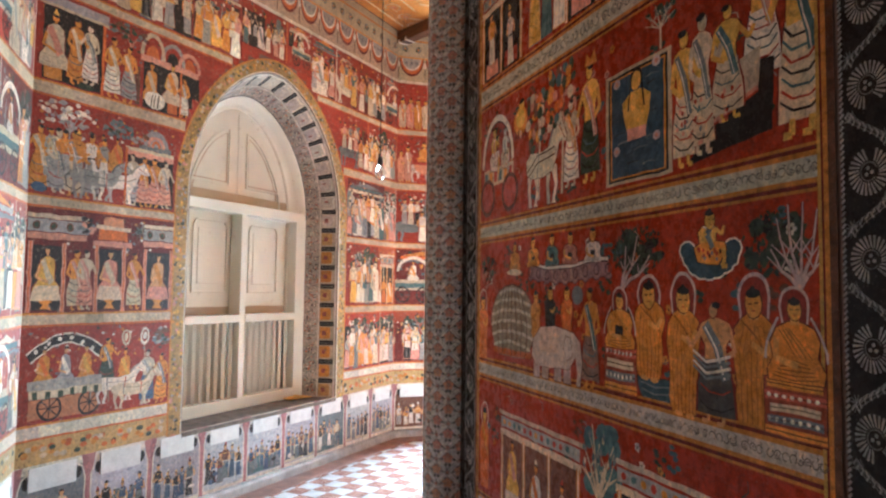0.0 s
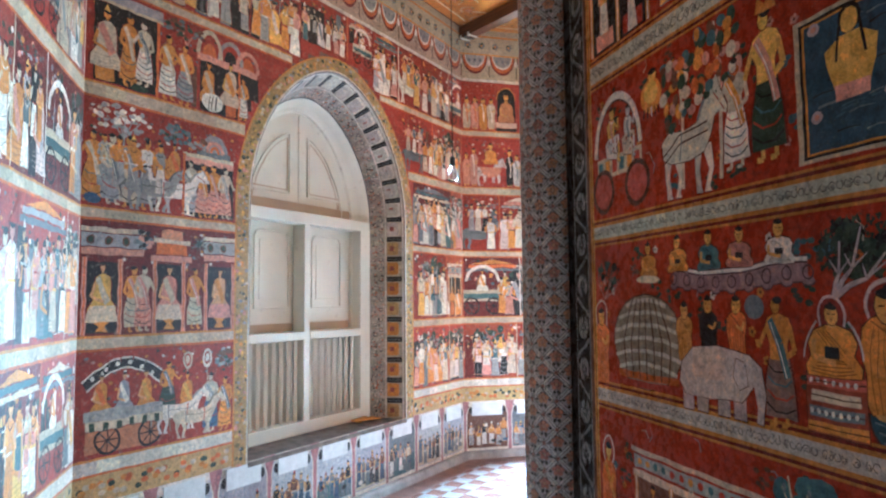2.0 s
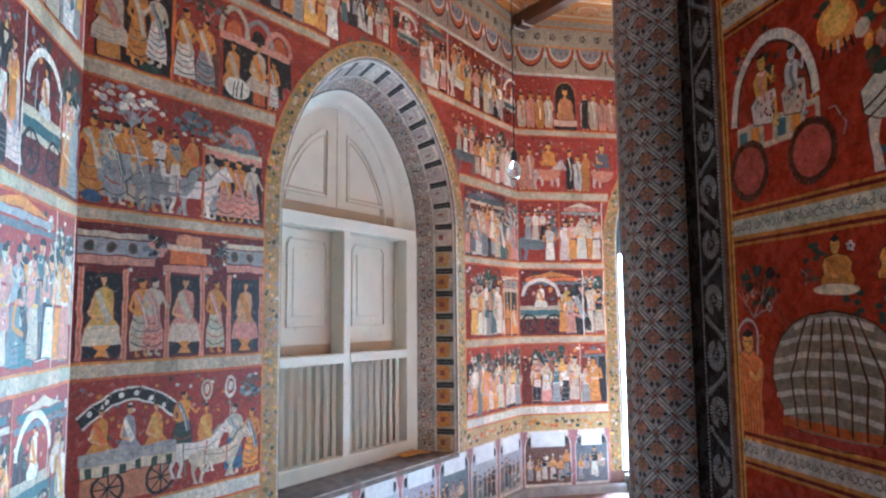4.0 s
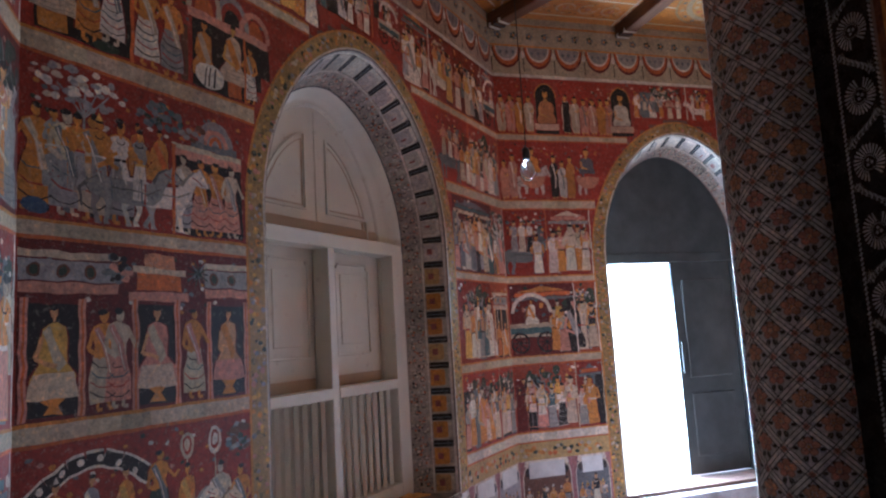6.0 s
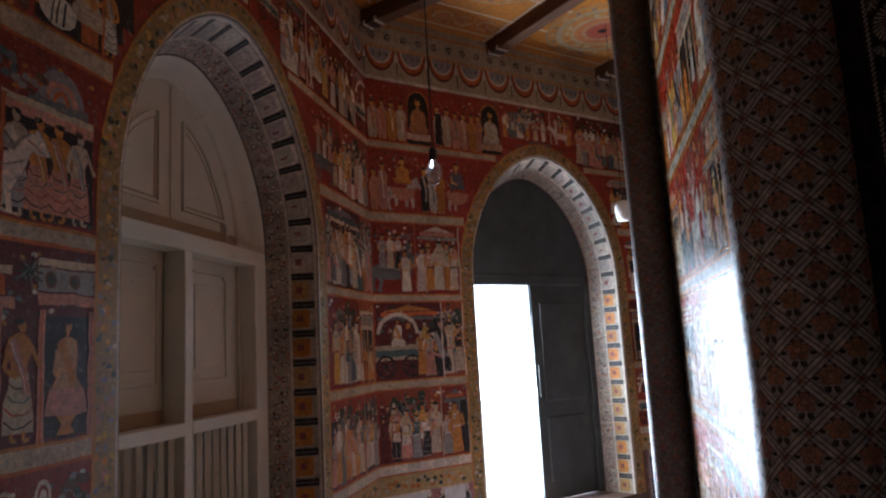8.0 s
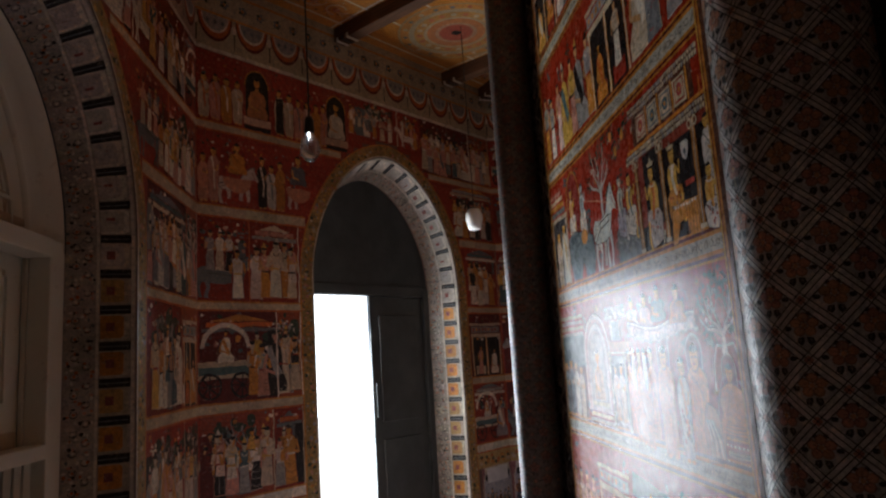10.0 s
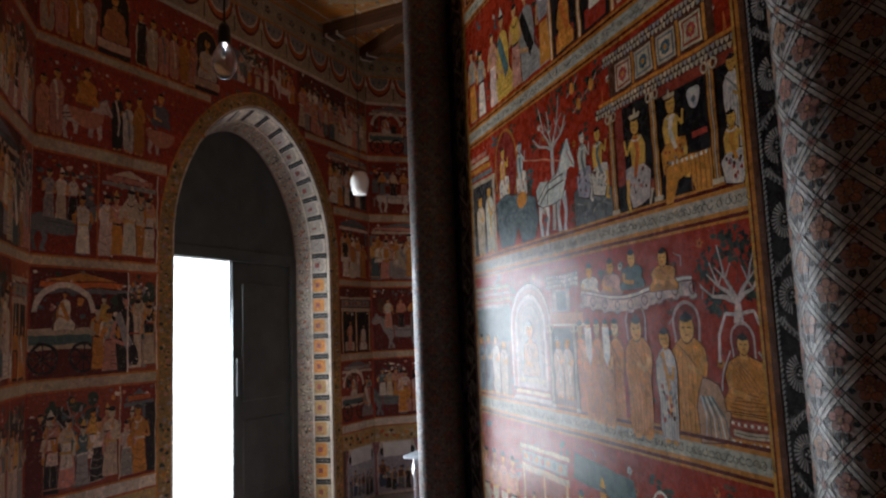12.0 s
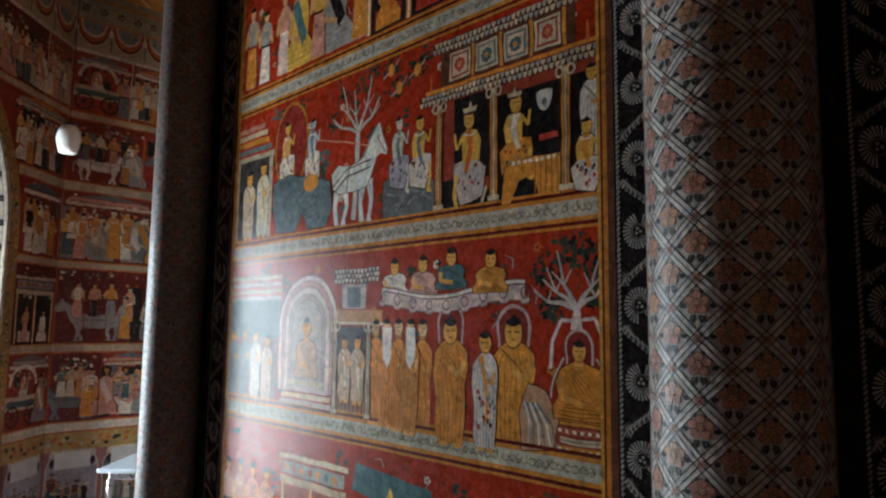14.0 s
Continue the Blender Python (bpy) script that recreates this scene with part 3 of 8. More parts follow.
def sitting(p, u, z0, z1, w, col=GOLD, halo=True, lap=None):
    """Seated, cross-legged form in a robe; z1 is the top of the halo."""
    next_lift(p)
    H, b = z1 - z0, w / 2
    if halo:
        nimbus(p, u, z0 + 0.55 * H, w * 0.28, z1, 0.6)
        for sg in (-1, 1):
            p.line([(u + sg * b * math.cos(0.2 * k) * 1.12, z0 + (0.22 + 0.09 * k) * H) for k in range(6)], 0.006, (0.60, 0.52, 0.46), 0.9)
    body = [(-1.0, 0.0), (1.0, 0.0), (1.06, 0.12), (0.80, 0.26), (0.90, 0.42), (0.70, 0.55), (0.25, 0.61), (-0.25, 0.61), (-0.72, 0.55), (-0.92, 0.4), (-0.80, 0.25), (-1.06, 0.12)]
    blob(p, [(u + x * b, z0 + y * H) for x, y in body], col, 1.4, 0.004)
    dark = tuple(v * 0.42 for v in col)
    for k in range(5):
        p.line([(u + (-0.85 + 0.1 * k) * b, z0 + (0.05 + 0.035 * k) * H), (u, z0 + (0.02 + 0.05 * k) * H), (u + (0.85 - 0.1 * k) * b, z0 + (0.05 + 0.035 * k) * H)], 0.003, dark, 1.7)
    for k in range(4):
        p.line([(u + (-0.6 + 0.12 * k) * b, z0 + 0.54 * H), (u + (-0.25 + 0.16 * k) * b, z0 + 0.40 * H), (u + (0.05 + 0.2 * k) * b, z0 + 0.24 * H)], 0.003, dark, 1.7, 0.5)
    p.line([(u - 0.7 * b, z0 + 0.45 * H), (u - 0.72 * b, z0 + 0.24 * H), (u + 0.1 * b, z0 + 0.17 * H)], w * 0.10, (0.56, 0.29, 0.07), 1.9)
    if lap:
        p.rect(u - 0.28 * b, u + 0.28 * b, z0 + 0.22 * H, z0 + 0.36 * H, lap, 2.0)
    p.rect(u - 0.08 * w, u + 0.08 * w, z0 + 0.58 * H, z0 + 0.68 * H, (0.56, 0.29, 0.07), 2.0)
    head_of(p, u, z0 + (0.74 if halo else 0.80) * H, w * (0.125 if halo else 0.16), layer=2.4)


def bench(p, u0, u1, z0, z1, n=4):
    """Stepped throne of coloured courses."""
    next_lift(p)
    blob(p, [(u0, z0), (u1, z0), (u1, z1), (u0, z1)], (0.28, 0.06, 0.03), 0.8, 0.003)
    for k in range(n):
        a, b = z0 + (z1 - z0) * (k + 0.12) / n, z0 + (z1 - z0) * (k + 0.82) / n
        m = 0.008 * ((k * 7) % 3)
        p.rect(u0 + m, u1 - m, a, b, (OCHRE, SLATE, BUFF, (0.40, 0.10, 0.06))[k % 4], 1.0)
        p.rect(u0 + m, u1 - m, a + (b - a) * 0.42, a + (b - a) * 0.55, RIM, 1.2)
        if k % 2:
            for q in range(int((u1 - u0) / 0.022)):
                p.ell(u0 + 0.014 + 0.022 * q, (a + b) / 2, 0.006, (b - a) * 0.3, WHITE, 1.3, 6)


def wavy_cloud(p, u0, u1, z, amp, thick, ground=(0.50, 0.40, 0.37), dark=(0.17, 0.10, 0.11)):
    """Rolling ribbon of cloud with scalloped lower edge."""
    n = max(8, int((u1 - u0) / 0.035))
    pts = [(u0 + (u1 - u0) * k / n, z + amp * math.sin(6.0 * k / n + 2.2)) for k in range(n + 1)]
    p.line(pts, thick * 1.15, dark, 1.0)
    p.line(pts, thick, ground, 1.2)
    p.line([(u, zz + thick * 0.30) for u, zz in pts], thick * 0.10, dark, 1.4)
    p.line([(u, zz + thick * 0.42) for u, zz in pts], thick * 0.16, (0.62, 0.58, 0.52), 1.5)
    for u, zz in pts[::2]:
        p.ring(u, zz - thick * 0.12, thick * 0.28, thick * 0.30, thick * 0.09, dark, 1.6, n=9)
        p.ell(u, zz - thick * 0.50, thick * 0.34, thick * 0.20, ground, 1.3, 9)
        p.ring(u, zz - thick * 0.50, thick * 0.34, thick * 0.20, thick * 0.07, dark, 1.5, 180, 360, 7)


def limbs(p, u, z, tips, col, wide=0.016, leaf=None, dense=14):
    """Pale branching tree: limbs bow from the fork at (u, z) to the tips, with hanging leaf strokes."""
    for tu, tz in tips:
        mu, mz = u + (tu - u) * 0.65, z + (tz - z) * 0.42
        if leaf:
            for k in range(dense):
                x, y = tu + random.gauss(0, 0.032), tz + random.gauss(0, 0.026)
                d = random.uniform(0.014, 0.03)
                p.line([(x, y), (x + random.uniform(-0.006, 0.006), y - d)], random.uniform(0.006, 0.010), random.choice(leaf), 0.3, 0.3)
        p.line([(u, z), ((u + mu) / 2, (z + mz) / 2 + 0.006), (mu, mz), (tu, tz)], wide, RIM, 0.5, 0.35)
        p.line([(u, z), ((u + mu) / 2, (z + mz) / 2 + 0.006), (mu, mz), (tu, tz)], wide * 0.75, col, 0.7, 0.3)
        for sg in (-1, 1):
            p.line([(mu, mz), (mu + sg * 0.03 + (tu - mu) * 0.4, mz + 0.035)], wide * 0.32, col, 0.75, 0.4)


def steed(p, u0, u1, z0, z1, col, way=1):
    """Harnessed horse between u0 and u1, standing on z0."""
    L, H = (u1 - u0), (z1 - z0)
    X = lambda x: u0 + x * L if way > 0 else u1 - x * L
    next_lift(p)
    for x, k in ((0.10, -0.04), (0.24, 0.05), (0.58, -0.03), (0.70, 0.06)):
        blob(p, [(X(x - 0.05), z0 + 0.42 * H), (X(x + 0.08), z0 + 0.42 * H), (X(x + 0.05 + k), z0 + 0.20 * H), (X(x + 0.045), z0 + 0.04 * H), (X(x + 0.07), z0), (X(x - 0.03), z0), (X(x - 0.02 + k), z0 + 0.2 * H)], tuple(v * (0.8 if k < 0 else 1.0) for v in col), 1.0, 0.003)
    body = [(0.0, 0.56), (0.02, 0.40), (0.14, 0.34), (0.45, 0.32), (0.68, 0.36), (0.78, 0.50), (0.84, 0.64), (0.92, 0.66), (1.0, 0.62), (1.02, 0.68), (0.94, 0.84), (0.88, 0.98), (0.80, 0.93), (0.68, 0.80), (0.58, 0.64), (0.35, 0.60), (0.12, 0.64)]
    blob(p, [(X(x), z0 + y * H) for x, y in body], col, 1.4, 0.004)
    p.line([(X(0.60), z0 + 0.66 * H), (X(0.70), z0 + 0.82 * H), (X(0.84), z0 + 0.95 * H)], 0.012, SLATE, 1.6, 0.6)
    for y in (0.58, 0.50):
        p.line([(X(0.0), z0 + (y - 0.16) * H), (X(0.3), z0 + y * H), (X(0.74), z0 + (y + 0.04) * H)], 0.006, RIM, 1.7)
    p.line([(X(0.30), z0 + 0.34 * H), (X(0.34), z0 + 0.60 * H)], 0.008, SLATE, 1.7)
    p.line([(X(0.84), z0 + 0.84 * H), (X(0.98), z0 + 0.66 * H)], 0.005, (0.30, 0.05, 0.03), 1.7)
    p.ell(X(0.88), z0 + 0.84 * H, 0.004, 0.005, BLACK, 1.8, 6)


def noble(p, u, z0, z1, w, skin=YELLOW, cloth=WHITE, sash=ORANGE, way=1, crown=True):
    """Crowned form seated in profile on a stool, one hand raised."""
    next_lift(p)
    H, b = z1 - z0, w / 2
    X = lambda x: u + way * x * b
    blob(p, [(X(-0.7), z0 + 0.10 * H), (X(0.5), z0 + 0.05 * H), (X(0.95), z0 + 0.30 * H), (X(0.9), z0 + 0.44 * H), (X(-0.2), z0 + 0.48 * H), (X(-0.85), z0 + 0.36 * H)], cloth, 1.4, 0.004)
    for k in range(14):
        p.ell(X(random.uniform(-0.6, 0.75)), z0 + random.uniform(0.14, 0.40) * H, 0.005, 0.006, random.choice([RIM, RED, SLATE]), 1.6, 6)
    p.line([(X(0.8), z0 + 0.34 * H), (X(0.85), z0 + 0.14 * H), (X(0.7), z0 + 0.02 * H), (X(1.0), z0 + 0.01 * H)], w * 0.10, skin, 1.5)
    blob(p, [(X(-0.5), z0 + 0.44 * H), (X(0.35), z0 + 0.44 * H), (X(0.42), z0 + 0.60 * H), (X(0.48), z0 + 0.70 * H), (X(0.1), z0 + 0.76 * H), (X(-0.4), z0 + 0.72 * H), (X(-0.6), z0 + 0.62 * H)], skin, 1.5, 0.004)
    p.line([(X(0.1), z0 + 0.74 * H), (X(-0.1), z0 + 0.58 * H), (X(0.2), z0 + 0.34 * H)], w * 0.16, sash, 1.8, 0.7)
    p.line([(X(0.42), z0 + 0.68 * H), (X(0.75), z0 + 0.58 * H), (X(0.85), z0 + 0.74 * H)], w * 0.09, skin, 1.9, 0.7)
    p.ring(X(0.0), z0 + 0.73 * H, w * 0.16, H * 0.04, 0.005, WHITE, 1.9, 180, 360, 6)
    head_of(p, X(0.05), z0 + 0.84 * H, w * 0.15, skin, 2.4, way * 0.8)
    if crown:
        blob(p, [(X(-0.34), z0 + 0.91 * H), (X(0.34), z0 + 0.91 * H), (X(0.42), z0 + 0.96 * H), (X(0.12), z0 + 0.955 * H), (X(0.0), z0 + 1.02 * H), (X(-0.12), z0 + 0.955 * H), (X(-0.42), z0 + 0.96 * H)], BUFF, 2.8, 0.003)


def column(p, u, z0, z1, w=0.026, col=OCHRE):
    """Painted column with a curled capital."""
    p.rect(u - w / 2 - 0.004, u + w / 2 + 0.004, z0, z1, RIM, 9.2)
    for k in range(3):
        p.rect(u - w / 2 + w * k / 3 + 0.001, u - w / 2 + w * (k + 1) / 3 - 0.0015, z0, z1, (col, BUFF, col)[k], 9.4)
    for sg in (-1, 1):
        p.ring(u + sg * w * 0.65, z1 - 0.012, 0.012, 0.014, 0.006, BUFF, 9.6, n=9)
    p.rect(u - w * 0.8, u + w * 0.8, z0, z0 + 0.014, BUFF, 9.6)


def eave(p, u0, u1, z0, z1, tile=0.018, col=BUFF):
    """Strip of scalloped roof tiles."""
    p.rect(u0, u1, z0, z1, RIM, 1.0)
    rows = max(1, round((z1 - z0) / 0.016))
    for j in range(rows):
        a, b = z0 + (z1 - z0) * j / rows, z0 + (z1 - z0) * (j + 1) / rows
        n = int((u1 - u0) / tile)
        for k in range(n):
            x = u0 + (u1 - u0) * (k + 0.5 + 0.5 * (j % 2)) / n
            p.ell(min(x, u1 - tile * 0.4), b - 0.002, tile * 0.42, (b - a) * 0.85, random.choice([col, GREY, col]), 1.2, 8, 180, 360)


def blossom_burst(p, u, z, ru, rz, n, cols):
    """Dark leaf mass: a few broad washes under many short strokes."""
    for k in range(max(4, n // 9)):
        a, r = random.uniform(0, 6.283), math.sqrt(random.random()) * 0.8
        p.ell(u + ru * r * math.cos(a), z + rz * r * math.sin(a), ru * random.uniform(0.16, 0.30), rz * random.uniform(0.18, 0.32), random.choice(cols), 0.12 + 0.03 * (k % 4), 9)
    for k in range(n):
        a, r = random.uniform(0, 6.283), math.sqrt(random.random())
        x, y = u + ru * r * math.cos(a), z + rz * r * math.sin(a)
        p.line([(x, y), (x + random.uniform(-0.012, 0.012), y + random.uniform(-0.02, 0.008))], random.uniform(0.010, 0.018), random.choice(cols), 0.3 + 0.02 * (k % 5), 0.4)


def pavilion(p, u0, u1, z, h, n=2, ground=BLACK):
    p.rect(u0, u1, z, z + 0.66 * h, ground, 1)
    p.rect(u0 - 0.02, u1 + 0.02, z + 0.66 * h, z + 0.72 * h, BUFF, 2)
    p.rect(u0 - 0.01, u1 + 0.01, z + 0.74 * h, z + 0.84 * h, GREY, 2)
    for k in range(int((u1 - u0) / 0.05)):
        p.ell(u0 + 0.025 + 0.05 * k, z + 0.79 * h, 0.014, 0.03 * h, random.choice([RED, TEAL, OCHRE]), 3, 8)
    p.rect(u0 - 0.03, u1 + 0.03, z + 0.86 * h, z + 0.90 * h, BUFF, 2)
    for k in range(n + 1):
        u = u0 + (u1 - u0) * k / n
        p.rect(u - 0.012, u + 0.012, z, z + 0.68 * h, OCHRE, 5)
        p.rect(u - 0.004, u + 0.004, z, z + 0.68 * h, WHITE, 6)
    for k in range(n):
        u = u0 + (u1 - u0) * (k + 0.5) / n
        p.rect(u - (u1 - u0) / n * 0.32, u + (u1 - u0) / n * 0.32, z + 0.02 * h, z + 0.16 * h, random.choice([BUFF, RED, PINK]), 2)
        robe(p, u, z + random.choice([0.14, 0.02]) * h, random.uniform(0.46, 0.56) * h, random.choice([OCHRE, YELLOW, PINK, WHITE, BUFF, OCHRE]), random.choice([WHITE, PINK, ORANGE, GREY]), random.choice([OCHRE, SKIN]), lean=random.uniform(-0.06, 0.06), seat=random.random() < 0.6)


def vignettes(p, u0, u1, z0, z1):
    """Fill one painted row with crowded small scenes, side by side."""
    h = z1 - z0
    u = u0
    while u < u1 - 0.05:
        w = min(random.uniform(0.36, 0.74), u1 - u)
        if u1 - (u + w) < 0.18:
            w = u1 - u
        kind = random.choice(["crowd", "crowd", "crowd", "tree", "house", "tree", "beast", "beast", "cart"])
        g = random.choice([RED, (0.25, 0.026, 0.010), (0.25, 0.026, 0.010), RED, RED, (0.34, 0.07, 0.025), DEEP, (0.30, 0.05, 0.03)])
        p.lift = 0.0
        p.rect(u + 0.004, u + w - 0.004, z0, z1, g, 0)
        for k in range(int(w * 9)):
            x, y = random.uniform(u + 0.05, u + w - 0.05), z0 + h * random.uniform(0.3, 0.75)
            p.rect(x - 0.03, x + 0.03, y - 0.07, y + 0.07, random.choice([BLACK, BLACK, DEEP, SLATE, BROWN]), 0.5)
        if random.random() < 0.6:
            x, top = u + w * random.uniform(0.2, 0.8), random.choice([WHITE, GREY, BUFF])
            p.line([(x, z0 + 0.3 * h), (x + 0.01, z0 + 0.7 * h)], 0.014, top, 1.2, 0.6)
            for q in range(14):
                a, r = random.uniform(0, 3.14), random.uniform(0.03, 0.11)
                p.ell(x + r * math.cos(a) * 1.2, z0 + 0.78 * h + r * 0.7 * math.sin(a), 0.016, 0.009, random.choice([top, LEAF, SLATE, top]), 1.3, 6)
        # blossoms, birds and foliage behind
        for k in range(int(w * 60)):
            r = random.uniform(0.006, 0.016)
            p.ell(random.uniform(u + 0.02, u + w - 0.02), z0 + h * random.uniform(0.55, 0.97), r * 1.3, r, random.choice([WHITE, LEAF, OCHRE, LEAF, SLATE, PINK, TEAL]), 1, 6)
        if kind == "house" and w > 0.28:
            pavilion(p, u + 0.04, u + w - 0.04, z0 + 0.01, h * random.uniform(0.88, 1.0), max(1, round(w / random.uniform(0.13, 0.24))), random.choice([BLACK, BLACK, BLACK, SLATE, DEEP]))
        else:
            if kind == "tree":
                tree(p, u + w * 0.5, z0 + 0.04 * h, h * 0.92, random.choice([WHITE, BUFF, GREY]))
            if kind in ("crowd", "cart") and random.random() < 0.7:
                zt = z0 + h * random.uniform(0.76, 0.84)
                p.rect(u + 0.02, u + w - 0.02, zt, zt + 0.045 * h, random.choice([BUFF, SLATE, GREY, WHITE]), 1.5)
                p.rect(u + 0.05, u + w - 0.05, zt + 0.06 * h, zt + 0.11 * h, random.choice([ORANGE, GREY, TEAL, PINK]), 1.5)
                p.poly([(u + 0.08, zt + 0.12 * h), (u + w - 0.08, zt + 0.12 * h), (u + w / 2, zt + 0.2 * h)], random.choice([BUFF, SLATE, OCHRE]), 1.5)
            x = u + 0.045
            if kind == "beast":
                beast(p, u + w * 0.42, z0 + 0.03 * h, h * 0.52, random.choice([WHITE, WHITE, GREY, SLATE]), random.choice([-1, 1]))
                for q in range(3):
                    robe(p, u + w * (0.22 + 0.18 * q), z0 + h * 0.36, h * 0.5, random.choice(CLOTHS), random.choice(CLOTHS), SKIN)
                x = u + w * 0.75
            if kind == "cart":
                cart(p, u + 0.2, z0 + 0.02, h * 0.8)
                x = u + 0.42
            back = x + 0.03
            while back < u + w - 0.05:
                if random.random() < 0.7:
                    robe(p, back, z0 + h * random.uniform(0.24, 0.32), h * 0.52, random.choice(CLOTHS), random.choice(CLOTHS), random.choice([OCHRE, SKIN, BUFF]))
                back += random.uniform(0.06, 0.1)
            while x < u + w - 0.035:
                hh = h * random.uniform(0.60, 0.78)
                if random.random() < 0.35:
                    p.rect(x - 0.045, x + 0.045, z0 + 0.02 * h, z0 + h * 0.78, random.choice([BLACK, BLACK, SLATE, DEEP]), 1.7)
                robe(p, x, z0 + h * random.uniform(0.02, 0.07), hh, random.choice(CLOTHS), random.choice(CLOTHS), random.choice([OCHRE, SKIN, PINK, BUFF]), lean=random.uniform(-0.05, 0.05), seat=random.random() < 0.2)
                x += random.uniform(0.07, 0.105)
        p.rect(u + w - 0.012, u + w - 0.002, z0, z1, random.choice([BUFF, ORANGE, DEEP, WHITE]), 8)
        u += w
    p.lift = 0.0


def scribble(p, u0, u1, z, h, col=BLACK, layer=3):
    """An unreadable written line, as small bars and loops."""
    u = u0
    while u < u1:
        w = random.uniform(0.65, 1.15) * h
        a = random.choice([-60, 20, 120, 200])
        p.ring(u + w / 2, z, w * 0.44, h * 0.42, h * 0.11, col, layer, a, a + random.uniform(230, 330), 9)
        if random.random() < 0.5:
            p.ring(u + w * 0.55, z - h * 0.05, w * 0.20, h * 0.18, h * 0.10, col, layer, a + 90, a + 380, 7)
        if random.random() < 0.3:
            p.line([(u + w * 0.7, z + h * 0.35), (u + w * 0.95, z + h * 0.62), (u + w * 0.6, z + h * 0.7)], h * 0.11, col, layer, 0.6)
        u += w * 1.04 + (h * 0.5 if random.random() < 0.15 else 0)


def blooms(p, u, z, ru, rz, n, cols):
    """Loose crown of petals or leaves."""
    for k in range(n):
        a, r = random.uniform(0, 6.28), math.sqrt(random.random())
        p.ell(u + ru * r * math.cos(a), z + rz * r * math.sin(a), random.uniform(0.014, 0.024), random.uniform(0.009, 0.016), random.choice(cols), 2 + k % 2, 7)


def court_scene(p, u0, u1, z0, z1):
    h, w = z1 - z0, u1 - u0
    p.lift = 0.0
    p.rect(u0 + 0.03 * w, u0 + 0.35 * w, z0 + 0.01, z0 + 0.84 * h, BLACK, 0.9)
    p.rect(u0 + 0.01 * w, u0 + 0.38 * w, z0 + 0.84 * h, z0 + 0.97 * h, GREY, 1)
    p.rect(u0 + 0.01 * w, u0 + 0.38 * w, z0 + 0.84 * h, z0 + 0.87 * h, BUFF, 2)
    robe(p, u0 + 0.09 * w, z0 + 0.16 * h, 0.64 * h, BUFF, PINK, OCHRE, seat=True)
    p.rect(u0 + 0.04 * w, u0 + 0.13 * w, z0 + 0.03 * h, z0 + 0.16 * h, OCHRE, 2)
    draped(p, u0 + 0.20 * w, z0 + 0.05 * h, 0.76 * h, 0.10, OCHRE, OCHRE, BUFF, 1, 0.2, 4)
    draped(p, u0 + 0.28 * w, z0 + 0.10 * h, 0.70 * h, 0.10, BUFF, WHITE, SLATE, -1, 0.2, 5)
    p.ell(u0 + 0.26 * w, z0 + 0.05 * h, 0.06, 0.02, LEAF, 4, 12)
    p.rect(u0 + 0.345 * w, u0 + 0.36 * w, z0, z0 + 0.84 * h, ORANGE, 6)
    p.line([(u0 + 0.50 * w, z0 + 0.5 * h), (u0 + 0.51 * w, z0 + 0.72 * h), (u0 + 0.49 * w, z0 + 0.88 * h)], 0.016, PINK, 1.5, 0.7)
    p.line([(u0 + 0.51 * w, z0 + 0.70 * h), (u0 + 0.55 * w, z0 + 0.84 * h)], 0.010, PINK, 1.5, 0.5)
    blooms(p, u0 + 0.50 * w, z0 + 0.88 * h, 0.12 * w, 0.10 * h, 40, [BROWN, LEAF, BROWN, DEEP, SLATE])
    draped(p, u0 + 0.41 * w, z0 + 0.03 * h, 0.74 * h, 0.11, OCHRE, WHITE, BUFF, 1, 0.2, 5)
    draped(p, u0 + 0.51 * w, z0 + 0.02 * h, 0.70 * h, 0.11, OCHRE, GREY, BUFF, -1, 0.2, 5)
    p.rect(u0 + 0.55 * w, u0 + 0.58 * w, z0 + 0.02 * h, z0 + 0.5 * h, BROWN, 1)
    p.lift = 0.0
    for c, top, col in ((0.66, 0.30, BUFF), (0.80, 0.26, GREY), (0.92, 0.22, PINK)):
        p.ring(u0 + c * w, z0 + 0.68 * h, 0.075 * w, top * h, 0.055 * h, col, 2, 0, 180)
        p.ell(u0 + c * w, z0 + 0.68 * h, 0.045 * w, 0.16 * h, BLACK if c == 0.80 else ORANGE, 1.5, 14, 0, 180)
    p.rect(u0 + 0.58 * w, u1 - 0.01, z0 + 0.61 * h, z0 + 0.69 * h, PINK, 2.5)
    p.lift = 0.0
    for k in range(8):
        for q in range(4):
            p.rect(u0 + (0.60 + 0.05 * k) * w, u0 + (0.65 + 0.05 * k) * w, z0 + 0.01 + 0.15 * q * h, z0 + 0.01 + 0.15 * (q + 1) * h, BLACK, 0.9)
    robe(p, u0 + 0.655 * w, z0 + 0.12 * h, 0.52 * h, OCHRE, BUFF, OCHRE, seat=True)
    p.ell(u0 + 0.68 * w, z0 + 0.14 * h, 0.085, 0.11 * h, WHITE, 5, 14)
    for k in range(3):
        p.line([(u0 + (0.655 + 0.022 * k) * w, z0 + 0.05 * h), (u0 + (0.665 + 0.022 * k) * w, z0 + 0.22 * h)], 0.009, BLACK, 6)
    robe(p, u0 + 0.80 * w, z0 + 0.16 * h, 0.56 * h, BUFF, OCHRE, YELLOW, seat=True)
    p.rect(u0 + 0.77 * w, u0 + 0.84 * w, z0 + 0.03 * h, z0 + 0.17 * h, ORANGE, 3)
    for k in range(2):
        draped(p, u0 + (0.89 + 0.065 * k) * w, z0 + 0.03 * h, 0.54 * h, 0.075, OCHRE, (WHITE, PINK)[k], GREY, -1, 0.2, 4)
